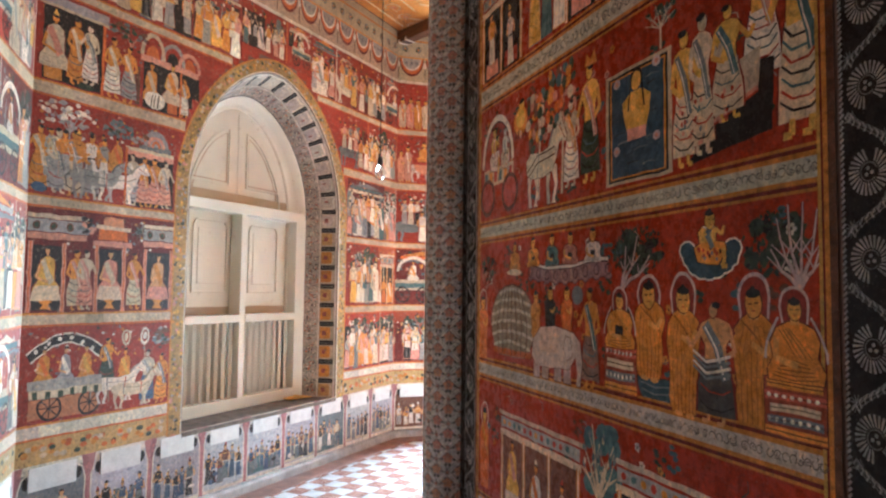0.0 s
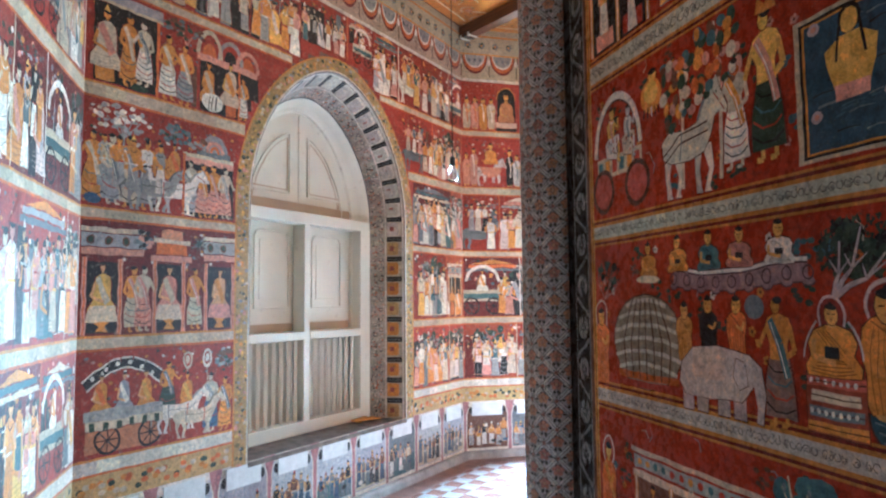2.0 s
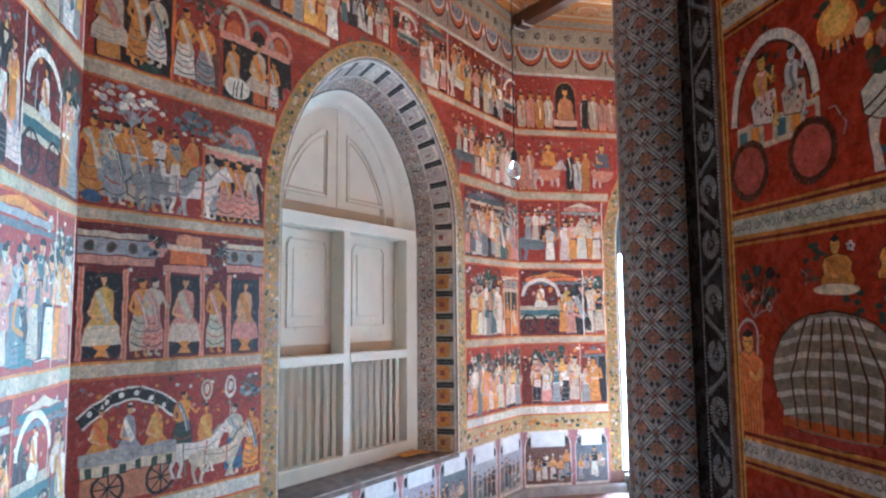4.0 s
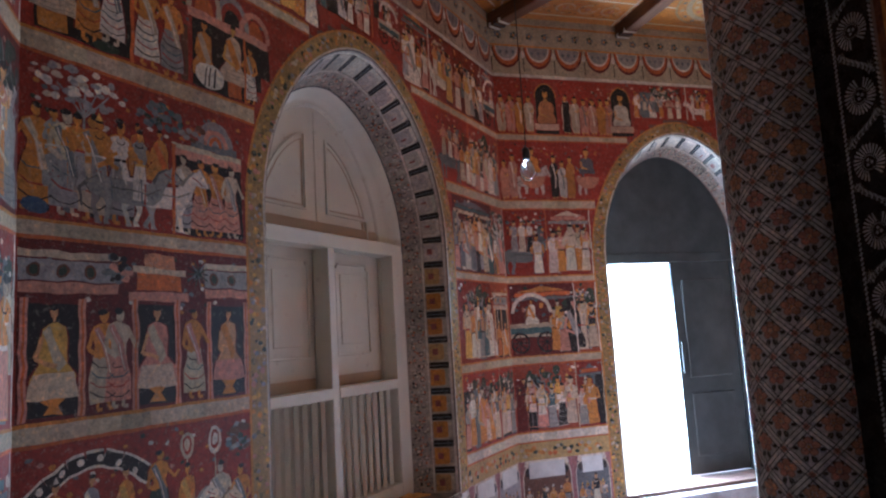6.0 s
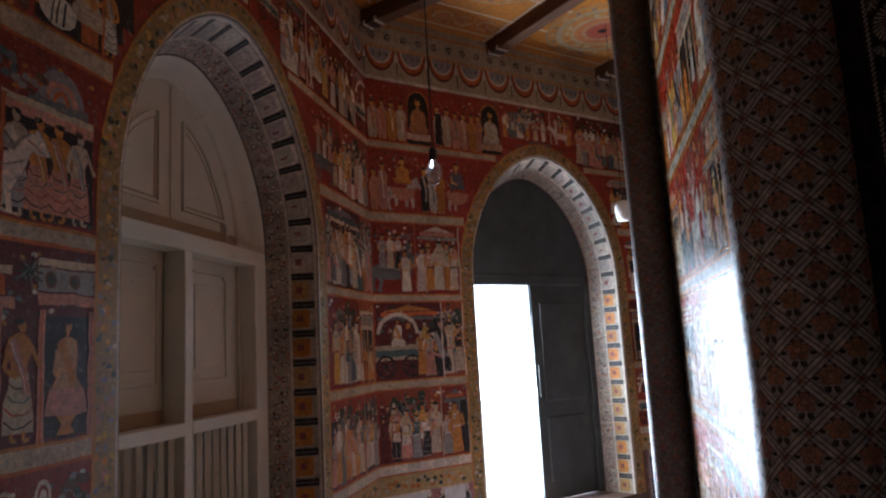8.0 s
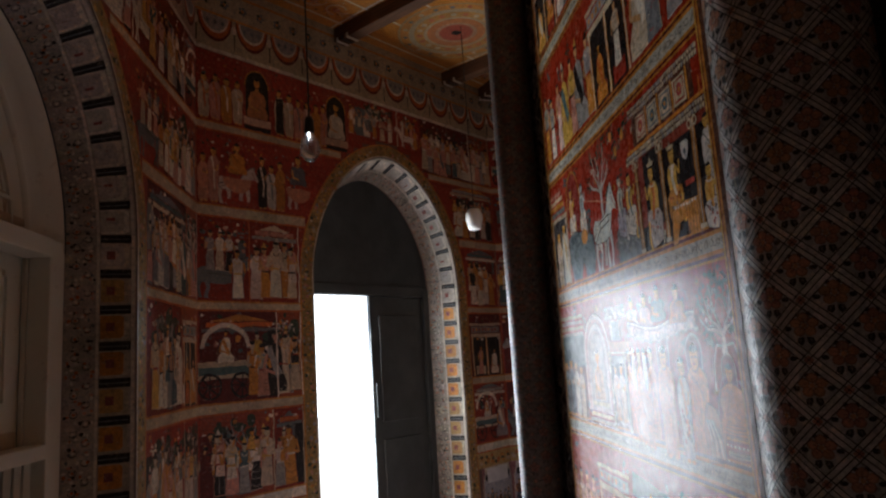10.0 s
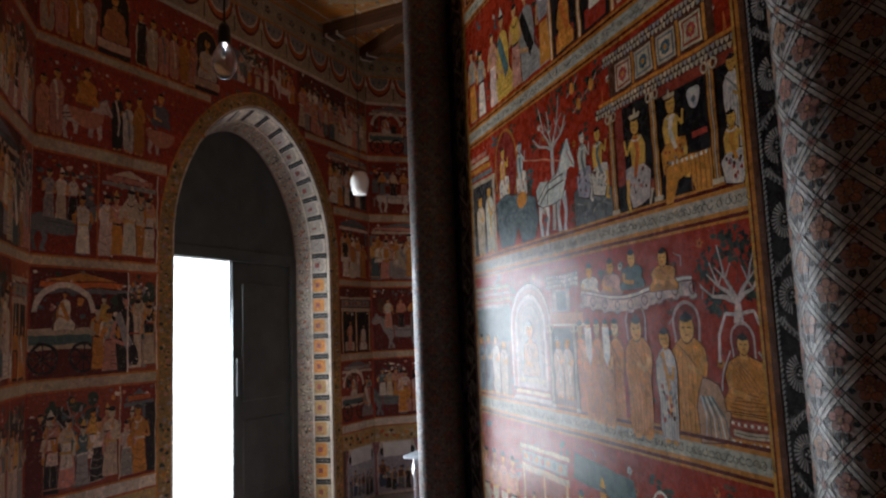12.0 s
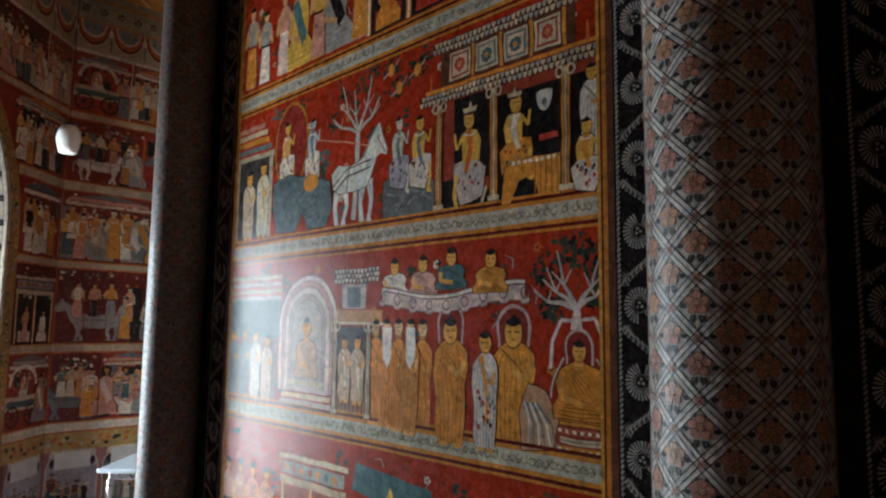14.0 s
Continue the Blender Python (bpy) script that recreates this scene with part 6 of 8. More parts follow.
def a_middle(p, lo, hi):
    p.lift = 0.0
    green = [LEAF, (0.025, 0.04, 0.03), LEAF, BLACK, (0.05, 0.07, 0.04)]
    blossom_burst(p, 1.30, 1.715, 0.13, 0.075, 190, green)
    blossom_burst(p, 1.83, 1.705, 0.10, 0.075, 150, green)
    blossom_burst(p, 0.13, 1.70, 0.09, 0.06, 60, green)
    limbs(p, 0.10, 1.60, [(0.05, 1.70), (0.16, 1.72), (0.20, 1.66)], (0.42, 0.20, 0.16), 0.012)
    limbs(p, 1.217, 1.60, [(1.24, 1.73), (1.30, 1.76), (1.36, 1.70)], (0.52, 0.42, 0.40), 0.022)
    limbs(p, 1.902, 1.60, [(1.84, 1.76), (1.87, 1.79), (1.91, 1.79), (1.95, 1.77), (1.82, 1.69), (1.96, 1.70)], (0.56, 0.44, 0.42), 0.016)
    # hive-shaped canopy of woven bands
    p.ell(0.39, 1.45, 0.225, 0.17, RIM, 0.6, 20)
    p.ell(0.39, 1.45, 0.22, 0.165, (0.24, 0.19, 0.14), 0.8, 20)
    for k in range(6):
        y = 1.36 + 0.045 * k
        half = 0.22 * math.sqrt(max(0.05, 1 - ((y - 1.45) / 0.165) ** 2))
        p.line([(0.39 - half, y - 0.012), (0.39 - half * 0.5, y + 0.008), (0.39, y + 0.014), (0.39 + half * 0.5, y + 0.008), (0.39 + half, y - 0.012)], 0.014, (0.46, 0.41, 0.33), 1.0)
    for k in range(7):
        x = 0.24 + 0.05 * k
        p.line([(0.39 + (x - 0.39) * 0.9, 1.32), (x, 1.45), (0.39 + (x - 0.39) * 0.55, 1.60)], 0.007, RIM, 1.2)
    for k, c in enumerate((OCHRE, (0.34, 0.05, 0.03), ORANGE)):
        p.rect(0.20, 0.58, 1.26 + 0.028 * k, 1.284 + 0.028 * k, c, 0.9)
    monk(p, 0.07, 1.25, 1.60, 0.12, (0.50, 0.15, 0.03))
    # cloud with sitters above it
    for u, c, k in ((0.595, OCHRE, BLACK), (0.756, TEAL, BLACK), (0.893, (0.46, 0.19, 0.14), BLACK), (1.046, (0.60, 0.52, 0.46), BLACK)):
        sitting(p, u, 1.688, 1.805, 0.105, c, False, k)
    sitting(p, 0.42, 1.675, 1.80, 0.10, OCHRE, False)
    p.ell(0.414, 1.666, 0.075, 0.014, BUFF, 2.5, 14)
    p.lift = 0.0
    wavy_cloud(p, 0.57, 1.14, 1.662, 0.010, 0.06, (0.24, 0.15, 0.15), (0.07, 0.035, 0.04))
    # riders, the pale elephant, and a stooping bearer
    for u, z1, c in ((0.62, 1.58, (0.54, 0.24, 0.05)), (0.742, 1.60, BLACK), (0.87, 1.60, ORANGE)):
        monk(p, u, 1.40, z1, 0.085, c, False)
    p.ell(0.944, 1.575, 0.04, 0.035, SLATE, 3, 12)
    next_lift(p)
    for x in (0.63, 0.70, 0.80, 0.87):
        blob(p, [(x - 0.025, 1.37), (x + 0.03, 1.37), (x + 0.028, 1.258), (x - 0.024, 1.258)], (0.40, 0.31, 0.28), 1.0)
    blob(p, [(0.59, 1.34), (0.62, 1.30), (0.78, 1.305), (0.88, 1.31), (0.93, 1.36), (0.945, 1.30), (0.94, 1.262), (0.965, 1.262), (0.975, 1.34), (0.965, 1.41), (0.92, 1.445), (0.86, 1.45), (0.78, 1.462), (0.66, 1.448), (0.60, 1.40)], (0.48, 0.38, 0.34), 1.4)
    blob(p, [(0.86, 1.43), (0.90, 1.42), (0.905, 1.36), (0.875, 1.345), (0.85, 1.38)], (0.55, 0.46, 0.42), 1.7, 0.003)
    p.rect(0.66, 0.80, 1.36, 1.45, (0.52, 0.40, 0.30), 1.6)
    draped(p, 1.03, 1.27, 0.34, 0.10, OCHRE, (0.20, 0.12, 0.09), TEAL, -1, 0.2, 4)
    bench(p, 1.12, 1.295, 1.275, 1.42, 4)
    sitting(p, 1.205, 1.415, 1.608, 0.155, GOLD, True, BLACK)
    p.lift = 0.0
    p.ell(1.385, 1.345, 0.092, 0.092, RIM, 1.0, 18, 180, 360)
    p.ell(1.385, 1.342, 0.086, 0.084, (0.035, 0.07, 0.085), 1.2, 18, 180, 360)
    for k in range(3):
        p.line([(1.31 + 0.01 * k, 1.325 - 0.02 * k), (1.385, 1.318 - 0.02 * k), (1.46 - 0.01 * k, 1.325 - 0.02 * k)], 0.004, SLATE, 1.4)
    monk(p, 1.357, 1.335, 1.642, 0.145)
    monk(p, 1.51, 1.257, 1.645, 0.135)
    draped(p, 1.635, 1.262, 0.31, 0.125, (0.52, 0.26, 0.10), (0.055, 0.05, 0.05), SLATE, -1, 0.25, 3)
    for k in range(4):
        p.line([(1.55, 1.44 - 0.014 * k), (1.60, 1.41 - 0.014 * k), (1.69, 1.43 - 0.014 * k)], 0.007, (WHITE, SLATE)[k % 2], 9)
    bench(p, 1.795, 1.965, 1.27, 1.40, 5)
    sitting(p, 1.885, 1.395, 1.607, 0.150)
    monk(p, 1.765, 1.258, 1.640, 0.135)
    # flying form in a burst of petals
    p.lift = 0.0
    for k in range(9):
        a = radians(190 + 20 * k)
        for q, c in ((0.036, WHITE), (0.030, (0.03, 0.06, 0.08))):
            p.ell(1.615 + 0.085 * math.cos(a), 1.712 + 0.065 * math.sin(a), q, q * 0.8, c, 1.0 if q > 0.033 else 1.2, 10)
    noble(p, 1.615, 1.655, 1.80, 0.13, YELLOW, OCHRE, SLATE, 1, False)


def a_lower(p, lo, hi):
    h = hi - lo
    robe(p, 0.10, lo + 0.02, h * 0.75, ORANGE, OCHRE, OCHRE, BROWN)
    pavilion(p, 0.30, 0.95, lo + 0.02, h * 0.85, 3, BROWN)
    tree(p, 1.08, lo + 0.05, h * 0.9, BUFF, TEAL, 0.3)
    pavilion(p, 1.2, 1.6, lo + 0.02, h * 0.85, 2, BLACK)
    for u in (1.68, 1.78, 1.88):
        robe(p, u, lo + 0.02, h * 0.7, random.choice([OCHRE, WHITE, PINK]), random.choice([SLATE, OCHRE]), OCHRE)


face_rows(A.at, AW, A_BANDS, inner, {1: a_lower, 2: a_middle, 3: a_upper})
panel_frame(A.at, 0.0, AW, 0.0, CEIL - 0.02, inner)
scroll_strip(A.at, -0.155, -0.03, inner, more=(0.22, 0.0))
scroll_strip(A.at, AW + 0.03, AW + 0.155, inner)

# face passed last; u from the slim pillar towards the round corner pillar
B = Flip(F2, 5.72 - INNER[1][1])
BW = 1.885
B_BANDS = [(0.62, 0.665), (1.24, 1.285), (1.882, 1.927), (2.535, 2.583), (3.17, 3.22), (3.8, 3.85)]


def b_upper(p, lo, hi):
    p.lift = 0.0
    p.rect(0.0, 0.30, lo, 2.30, (0.05, 0.045, 0.045), 0.5)
    for k in range(5):
        p.rect(0.0, 0.32 - 0.02 * k, 2.30 + 0.032 * k, 2.322 + 0.032 * k, (BUFF, SLATE, OCHRE, BUFF, PINK)[k], 0.8)
    for u in (0.03, 0.30):
        p.rect(u - 0.014, u + 0.014, lo, 2.30, BUFF, 0.9)
    monk(p, 0.13, lo, 2.25, 0.10, BUFF, False)
    monk(p, 0.245, lo, 2.28, 0.10, (0.60, 0.56, 0.48), False, YELLOW)
    # chariot: dark scaled body below an arched canopy
    p.lift = 0.0
    p.ell(0.45, 2.31, 0.125, 0.18, OCHRE, 0.5, 20)
    p.ell(0.45, 2.31, 0.112, 0.168, (0.26, 0.03, 0.02), 0.7, 20)
    noble(p, 0.42, 2.14, 2.43, 0.12, YELLOW, WHITE, PINK, 1, False)
    noble(p, 0.60, 2.13, 2.41, 0.11, (0.40, 0.42, 0.42), WHITE, SLATE, 1, False)
    p.lift = 6.0
    blob(p, [(0.33, 2.17), (0.45, 2.19), (0.60, 2.16), (0.72, 2.13), (0.74, 2.03), (0.70, 1.965), (0.58, 1.962), (0.55, 2.03), (0.50, 1.962), (0.37, 1.962), (0.33, 2.06)], (0.10, 0.14, 0.145), 2.6, 0.005)
    for k in range(24):
        x, y = random.uniform(0.36, 0.70), random.uniform(1.99, 2.13)
        p.ring(x, y, 0.014, 0.010, 0.003, (0.19, 0.22, 0.22), 2.8, 180, 360, 6)
    p.ell(0.60, 2.14, 0.05, 0.035, OCHRE, 3.0, 12)
    # flowering tree behind the horse
    p.lift = 0.0
    p.line([(0.87, 1.97), (0.88, 2.12), (0.883, 2.30)], 0.036, RIM, 0.5, 0.8)
    p.line([(0.87, 1.97), (0.88, 2.12), (0.883, 2.30)], 0.028, (0.55, 0.50, 0.45), 0.7, 0.8)
    limbs(p, 0.883, 2.28, [(0.73, 2.36), (0.79, 2.47), (0.86, 2.44), (0.955, 2.47), (1.00, 2.38)], (0.55, 0.50, 0.45), 0.022, [LEAF, BLACK, (0.03, 0.05, 0.035), BROWN], 16)
    for u, z in ((1.10, 2.40), (1.19, 2.44), (1.06, 2.47)):
        blossom_burst(p, u, z, 0.05, 0.035, 26, [LEAF, BLACK, (0.03, 0.05, 0.035)])
        p.line([(u - 0.04, z - 0.03), (u + 0.02, z), (u + 0.04, z + 0.02)], 0.006, (0.55, 0.50, 0.45), 0.8, 0.5)
        p.ell(u, z - 0.012, 0.016, 0.022, OCHRE, 1.0, 9)
    steed(p, 0.735, 1.04, 1.958, 2.30, (0.56, 0.55, 0.52))
    p.line([(0.62, 2.30), (0.76, 2.27), (0.95, 2.22)], 0.005, (0.42, 0.20, 0.12), 9)
    # two kneeling forms on a rock
    p.lift = 0.0
    blob(p, [(1.03, 1.958), (1.29, 1.955), (1.29, 2.04), (1.22, 2.08), (1.14, 2.06), (1.08, 2.10), (1.03, 2.08)], (0.12, 0.125, 0.13), 1.0, 0.004)
    for k in range(9):
        x = random.uniform(1.05, 1.24)
        p.line([(x, random.uniform(1.97, 2.05)), (x + 0.04, random.uniform(1.97, 2.05))], 0.006, (0.24, 0.24, 0.25), 1.3, 0.3)
    noble(p, 1.105, 2.03, 2.31, 0.11, (0.52, 0.47, 0.40), (0.30, 0.30, 0.32), SLATE, 1, False)
    noble(p, 1.205, 2.02, 2.29, 0.12, YELLOW, (0.56, 0.50, 0.44), SLATE, 1, False)
    # open hall with black niches
    p.lift = 0.0
    p.rect(1.295, 1.875, lo - 0.01, 2.285, BLACK, 0.5)
    p.rect(1.30, 1.36, 2.04, 2.285, (0.30, 0.05, 0.03), 0.7)
    p.rect(1.53, 1.87, 2.255, 2.29, (0.32, 0.06, 0.03), 0.7)
    p.rect(1.36, 1.50, 1.99, 2.03, (0.42, 0.10, 0.05), 0.9)
    for x in (1.37, 1.49):
        p.line([(x, 2.0), (x + (0.03 if x < 1.4 else -0.02), 1.95)], 0.010, BUFF, 1.0)
    noble(p, 1.425, 1.945, 2.262, 0.145, YELLOW, (0.52, 0.46, 0.40), ORANGE, -1)
    noble(p, 1.595, 2.00, 2.262, 0.13, YELLOW, OCHRE, WHITE, 1)
    p.lift = 4.0
    blob(p, [(1.56, 2.045), (1.66, 2.06), (1.755, 2.055), (1.745, 1.95), (1.68, 1.95), (1.66, 2.01), (1.61, 2.00), (1.58, 1.94), (1.55, 1.94)], OCHRE, 2.4, 0.004)
    for k in range(5):
        p.line([(1.665 + 0.018 * k, 2.05), (1.667 + 0.018 * k, 1.955)], 0.004, (0.26, 0.10, 0.03), 2.6)
    for k in range(8):
        p.ell(1.59 + 0.02 * k, 2.05, 0.007, 0.007, WHITE, 2.7, 6)
    p.rect(1.68, 1.74, 2.10, 2.115, (0.40, 0.06, 0.04), 2.6)
    p.ell(1.697, 2.225, 0.026, 0.045, (0.62, 0.60, 0.54), 1.2, 12, 180, 360)
    p.ell(1.697, 2.228, 0.026, 0.010, (0.55, 0.53, 0.48), 1.4, 12)
    p.ell(1.697, 2.205, 0.010, 0.010, SLATE, 1.4, 8)
    p.lift = 0.0
    monk(p, 1.845, 2.02, 2.275, 0.075, (0.50, 0.48, 0.42), False)
    noble(p, 1.825, 1.93, 2.145, 0.10, YELLOW, (0.56, 0.52, 0.46), OCHRE, 1, False)
    p.lift = 0.0
    for u in (1.295, 1.518, 1.765):
        column(p, u, lo - 0.005, 2.285)
    # roofs: tiled eave, a row of framed flowers, upper eave
    p.lift = 0.0
    eave(p, 1.205, 1.875, 2.288, 2.325)
    p.rect(1.23, 1.875, 2.327, 2.338, OCHRE, 1.4)
    p.rect(1.30, 1.80, 2.34, 2.448, BROWN, 0.9)
    for k in range(4):
        x = 1.38 + 0.109 * k
        for q, c in ((0.043, BUFF), (0.036, (0.30, 0.06, 0.04) if k % 3 == 0 else SLATE), (0.029, BUFF)):
            p.rect(x - q, x + q, 2.394 - q, 2.394 + q, c, 1.0 + (0.043 - q) * 30)
        for a in range(8):
            p.ell(x + 0.015 * math.cos(a * 0.785), 2.394 + 0.015 * math.sin(a * 0.785), 0.008, 0.008, (0.34, 0.06, 0.05) if k % 3 == 0 else (0.08, 0.12, 0.14), 1.8, 6)
        p.ell(x, 2.394, 0.008, 0.008, OCHRE, 2.0, 7)
        p.rect(x + 0.049, x + 0.060, 2.342, 2.446, OCHRE, 1.5)
    eave(p, 1.262, 1.845, 2.448, 2.486)
    for u in (1.255, 1.835):
        p.line([(u, 2.34), (u, 2.385)], 0.012, ORANGE, 1.5, 0.3)


def b_middle(p, lo, hi):
    pale = (0.44, 0.38, 0.34)
    p.lift = 0.0
    p.rect(0.0, 0.42, 1.55, 1.70, (0.10, 0.14, 0.15), 0.5)
    p.rect(0.0, 0.40, lo, 1.55, (0.20, 0.10, 0.08), 0.5)
    for k in range(4):
        p.rect(0.0, 0.42, 1.70 + 0.028 * k, 1.717 + 0.028 * k, (pale, BUFF)[k % 2], 0.8)
    for u in (0.06, 0.15, 0.24, 0.33):
        monk(p, u, 1.31, random.uniform(1.56, 1.62), 0.085, random.choice([WHITE, pale, BUFF, SLATE]), False)
    # tall arched shrine
    p.lift = 0.0
    for half, c in ((0.19, (0.50, 0.45, 0.42)), (0.168, (0.36, 0.20, 0.17)), (0.145, (0.52, 0.47, 0.43)), (0.118, (0.34, 0.26, 0.24)), (0.095, (0.46, 0.40, 0.37))):
        top = 1.605 + half * 0.95
        pts = [(0.605 - half, 1.36), (0.605 + half, 1.36)] + [(0.605 + half * math.cos(math.pi * k / 14), 1.605 + (top - 1.605) * math.sin(math.pi * k / 14)) for k in range(15)]
        blob(p, pts, c, 1.0 + (0.19 - half) * 12, 0.003)
    sitting(p, 0.605, 1.41, 1.64, 0.15, (0.52, 0.36, 0.24), False)
    for k in range(4):
        p.rect(0.49 - 0.022 * k, 0.72 + 0.022 * k, 1.382 - 0.024 * k, 1.400 - 0.024 * k, (BUFF, pale)[k % 2], 4)
    # porch with two white-hooded forms
    p.lift = 0.0
    p.rect(0.79, 0.97, 1.30, 1.60, (0.055, 0.05, 0.055), 0.6)
    p.rect(0.80, 0.96, 1.30, 1.39, (0.34, 0.16, 0.08), 0.9)
    for k in range(7):
        p.rect(0.805 + 0.022 * k, 0.812 + 0.022 * k, 1.30, 1.39, RIM, 1.1)
    for u in (0.84, 0.915):
        monk(p, u, 1.345, 1.565, 0.075, (0.58, 0.42, 0.28), False, (0.62, 0.58, 0.52))
    p.lift = 0.0
    for u in (0.785, 0.972):
        column(p, u, 1.30, 1.61, 0.02, BUFF)
    p.rect(0.77, 1.04, 1.61, 1.655, (0.42, 0.22, 0.10), 1.0)
    p.rect(0.77, 1.06, 1.606, 1.614, WHITE, 1.2)
    p.rect(0.82, 0.95, 1.66, 1.745, pale, 1.0)
    p.rect(0.85, 0.92, 1.665, 1.735, (0.13, 0.16, 0.18), 1.2)
    eave(p, 0.77, 1.02, 1.748, 1.80, 0.02, (0.52, 0.46, 0.40))
    # close row of robed monks, hoods thrown over the shoulder
    for k in range(5):
        u = 1.01 + 0.056 * k
        monk(p, u, 1.285 - 0.004 * k, 1.625 - 0.004 * (k % 2), 0.088, (0.48, 0.19, 0.028), False)
        head_of(p, u, 1.598, 0.019, (0.60, 0.40, 0.20), 2.9)
        if k in (1, 3):
            p.poly([(u - 0.022, 1.60), (u + 0.024, 1.60), (u + 0.022, 1.50), (u + 0.004, 1.47), (u - 0.018, 1.50)], (0.62, 0.58, 0.52), 3.2)
    # cloud ribbon and its sitters
    for u, z, c in ((1.097, 1.70, (0.58, 0.50, 0.44)), (1.231, 1.70, (0.52, 0.30, 0.24)), (1.353, 1.715, TEAL), (1.509, 1.70, OCHRE)):
        sitting(p, u, z, z + 0.115, 0.125, c, False)
    p.lift = 6.0
    wavy_cloud(p, 1.04, 1.63, 1.688, 0.016, 0.05)
    p.lift = 0.0
    green = [BLACK, LEAF, (0.03, 0.045, 0.035), (0.05, 0.06, 0.05)]
    for u, z, a in ((1.70, 1.76, 0.05), (1.715, 1.66, 0.045), (1.86, 1.77, 0.05), (1.86, 1.68, 0.04), (1.79, 1.80, 0.05)):
        blossom_burst(p, u, z, a, 0.045, 40, green)
    p.poly([(1.775, 1.60), (1.81, 1.60), (1.797, 1.66), (1.785, 1.66)], (0.58, 0.50, 0.46), 1.0)
    limbs(p, 1.79, 1.65, [(1.70, 1.76), (1.735, 1.80), (1.86, 1.775), (1.875, 1.72), (1.66, 1.70)], (0.58, 0.50, 0.46), 0.020)
    for sg in (-1, 1):
        p.line([(1.795, 1.62), (1.795 + sg * 0.05, 1.625), (1.795 + sg * 0.08, 1.57), (1.795 + sg * 0.085, 1.50)], 0.009, (0.60, 0.52, 0.48), 1.1)
    bench(p, 1.725, 1.875, 1.275, 1.385, 5)
    sitting(p, 1.80, 1.38, 1.603, 0.155)
    monk(p, 1.355, 1.263, 1.672, 0.140)
    monk(p, 1.49, 1.268, 1.592, 0.095, (0.52, 0.48, 0.42), False, OCHRE)
    for k in range(16):
        p.ell(1.49 + random.uniform(-0.035, 0.035), random.uniform(1.29, 1.43), 0.006, 0.008, random.choice([SLATE, RIM, (0.30, 0.05, 0.04)]), 2.6, 6)
    monk(p, 1.59, 1.272, 1.668, 0.150)
    next_lift(p)
    blob(p, [(1.62, 1.29), (1.72, 1.30), (1.735, 1.37), (1.70, 1.44), (1.64, 1.46), (1.61, 1.38)], (0.46, 0.27, 0.16), 1.6, 0.004)
    for k in range(6):
        p.line([(1.63 + 0.008 * k, 1.41), (1.645 + 0.014 * k, 1.36), (1.64 + 0.018 * k, 1.305)], 0.007, ((0.50, 0.50, 0.47), (0.12, 0.16, 0.16))[k % 2], 1.9, 0.7)


def b_lower(p, lo, hi):
    h = hi - lo
    for u in (0.06, 0.16, 0.26, 0.36):
        robe(p, u, lo + 0.02, h * 0.7, PINK, BUFF, SKIN)
    pavilion(p, 0.48, 0.85, lo + 0.02, h * 0.9, 2, (0.30, 0.10, 0.07))
    p.poly([(0.90, lo + h * 0.72), (1.30, lo + h * 0.66), (1.28, lo + h * 0.84), (0.92, lo + h * 0.9)], TEAL, 2)
    for k in range(3):
        p.rect(0.9, 1.5, lo + h * (0.2 + 0.13 * k), lo + h * (0.24 + 0.13 * k), OCHRE, 2)
    for u in (0.95, 1.1, 1.25, 1.42, 1.58, 1.74):
        robe(p, u, lo + 0.02, h * random.uniform(0.55, 0.8), random.choice([OCHRE, PINK, BUFF]), random.choice([ORANGE, SLATE]), OCHRE, DEEP if random.random() < 0.5 else None)


face_rows(B.at, BW, B_BANDS, inner, {1: b_lower, 2: b_middle, 3: b_upper})
panel_frame(B.at, 0.0, BW, 0.0, CEIL - 0.02, inner)
scroll_strip(B.at, -0.155, -0.03, inner, more=(0.10, 0.0))
scroll_strip(B.at, BW + 0.025, BW + 0.135, inner, more=(0.0, 0.08))


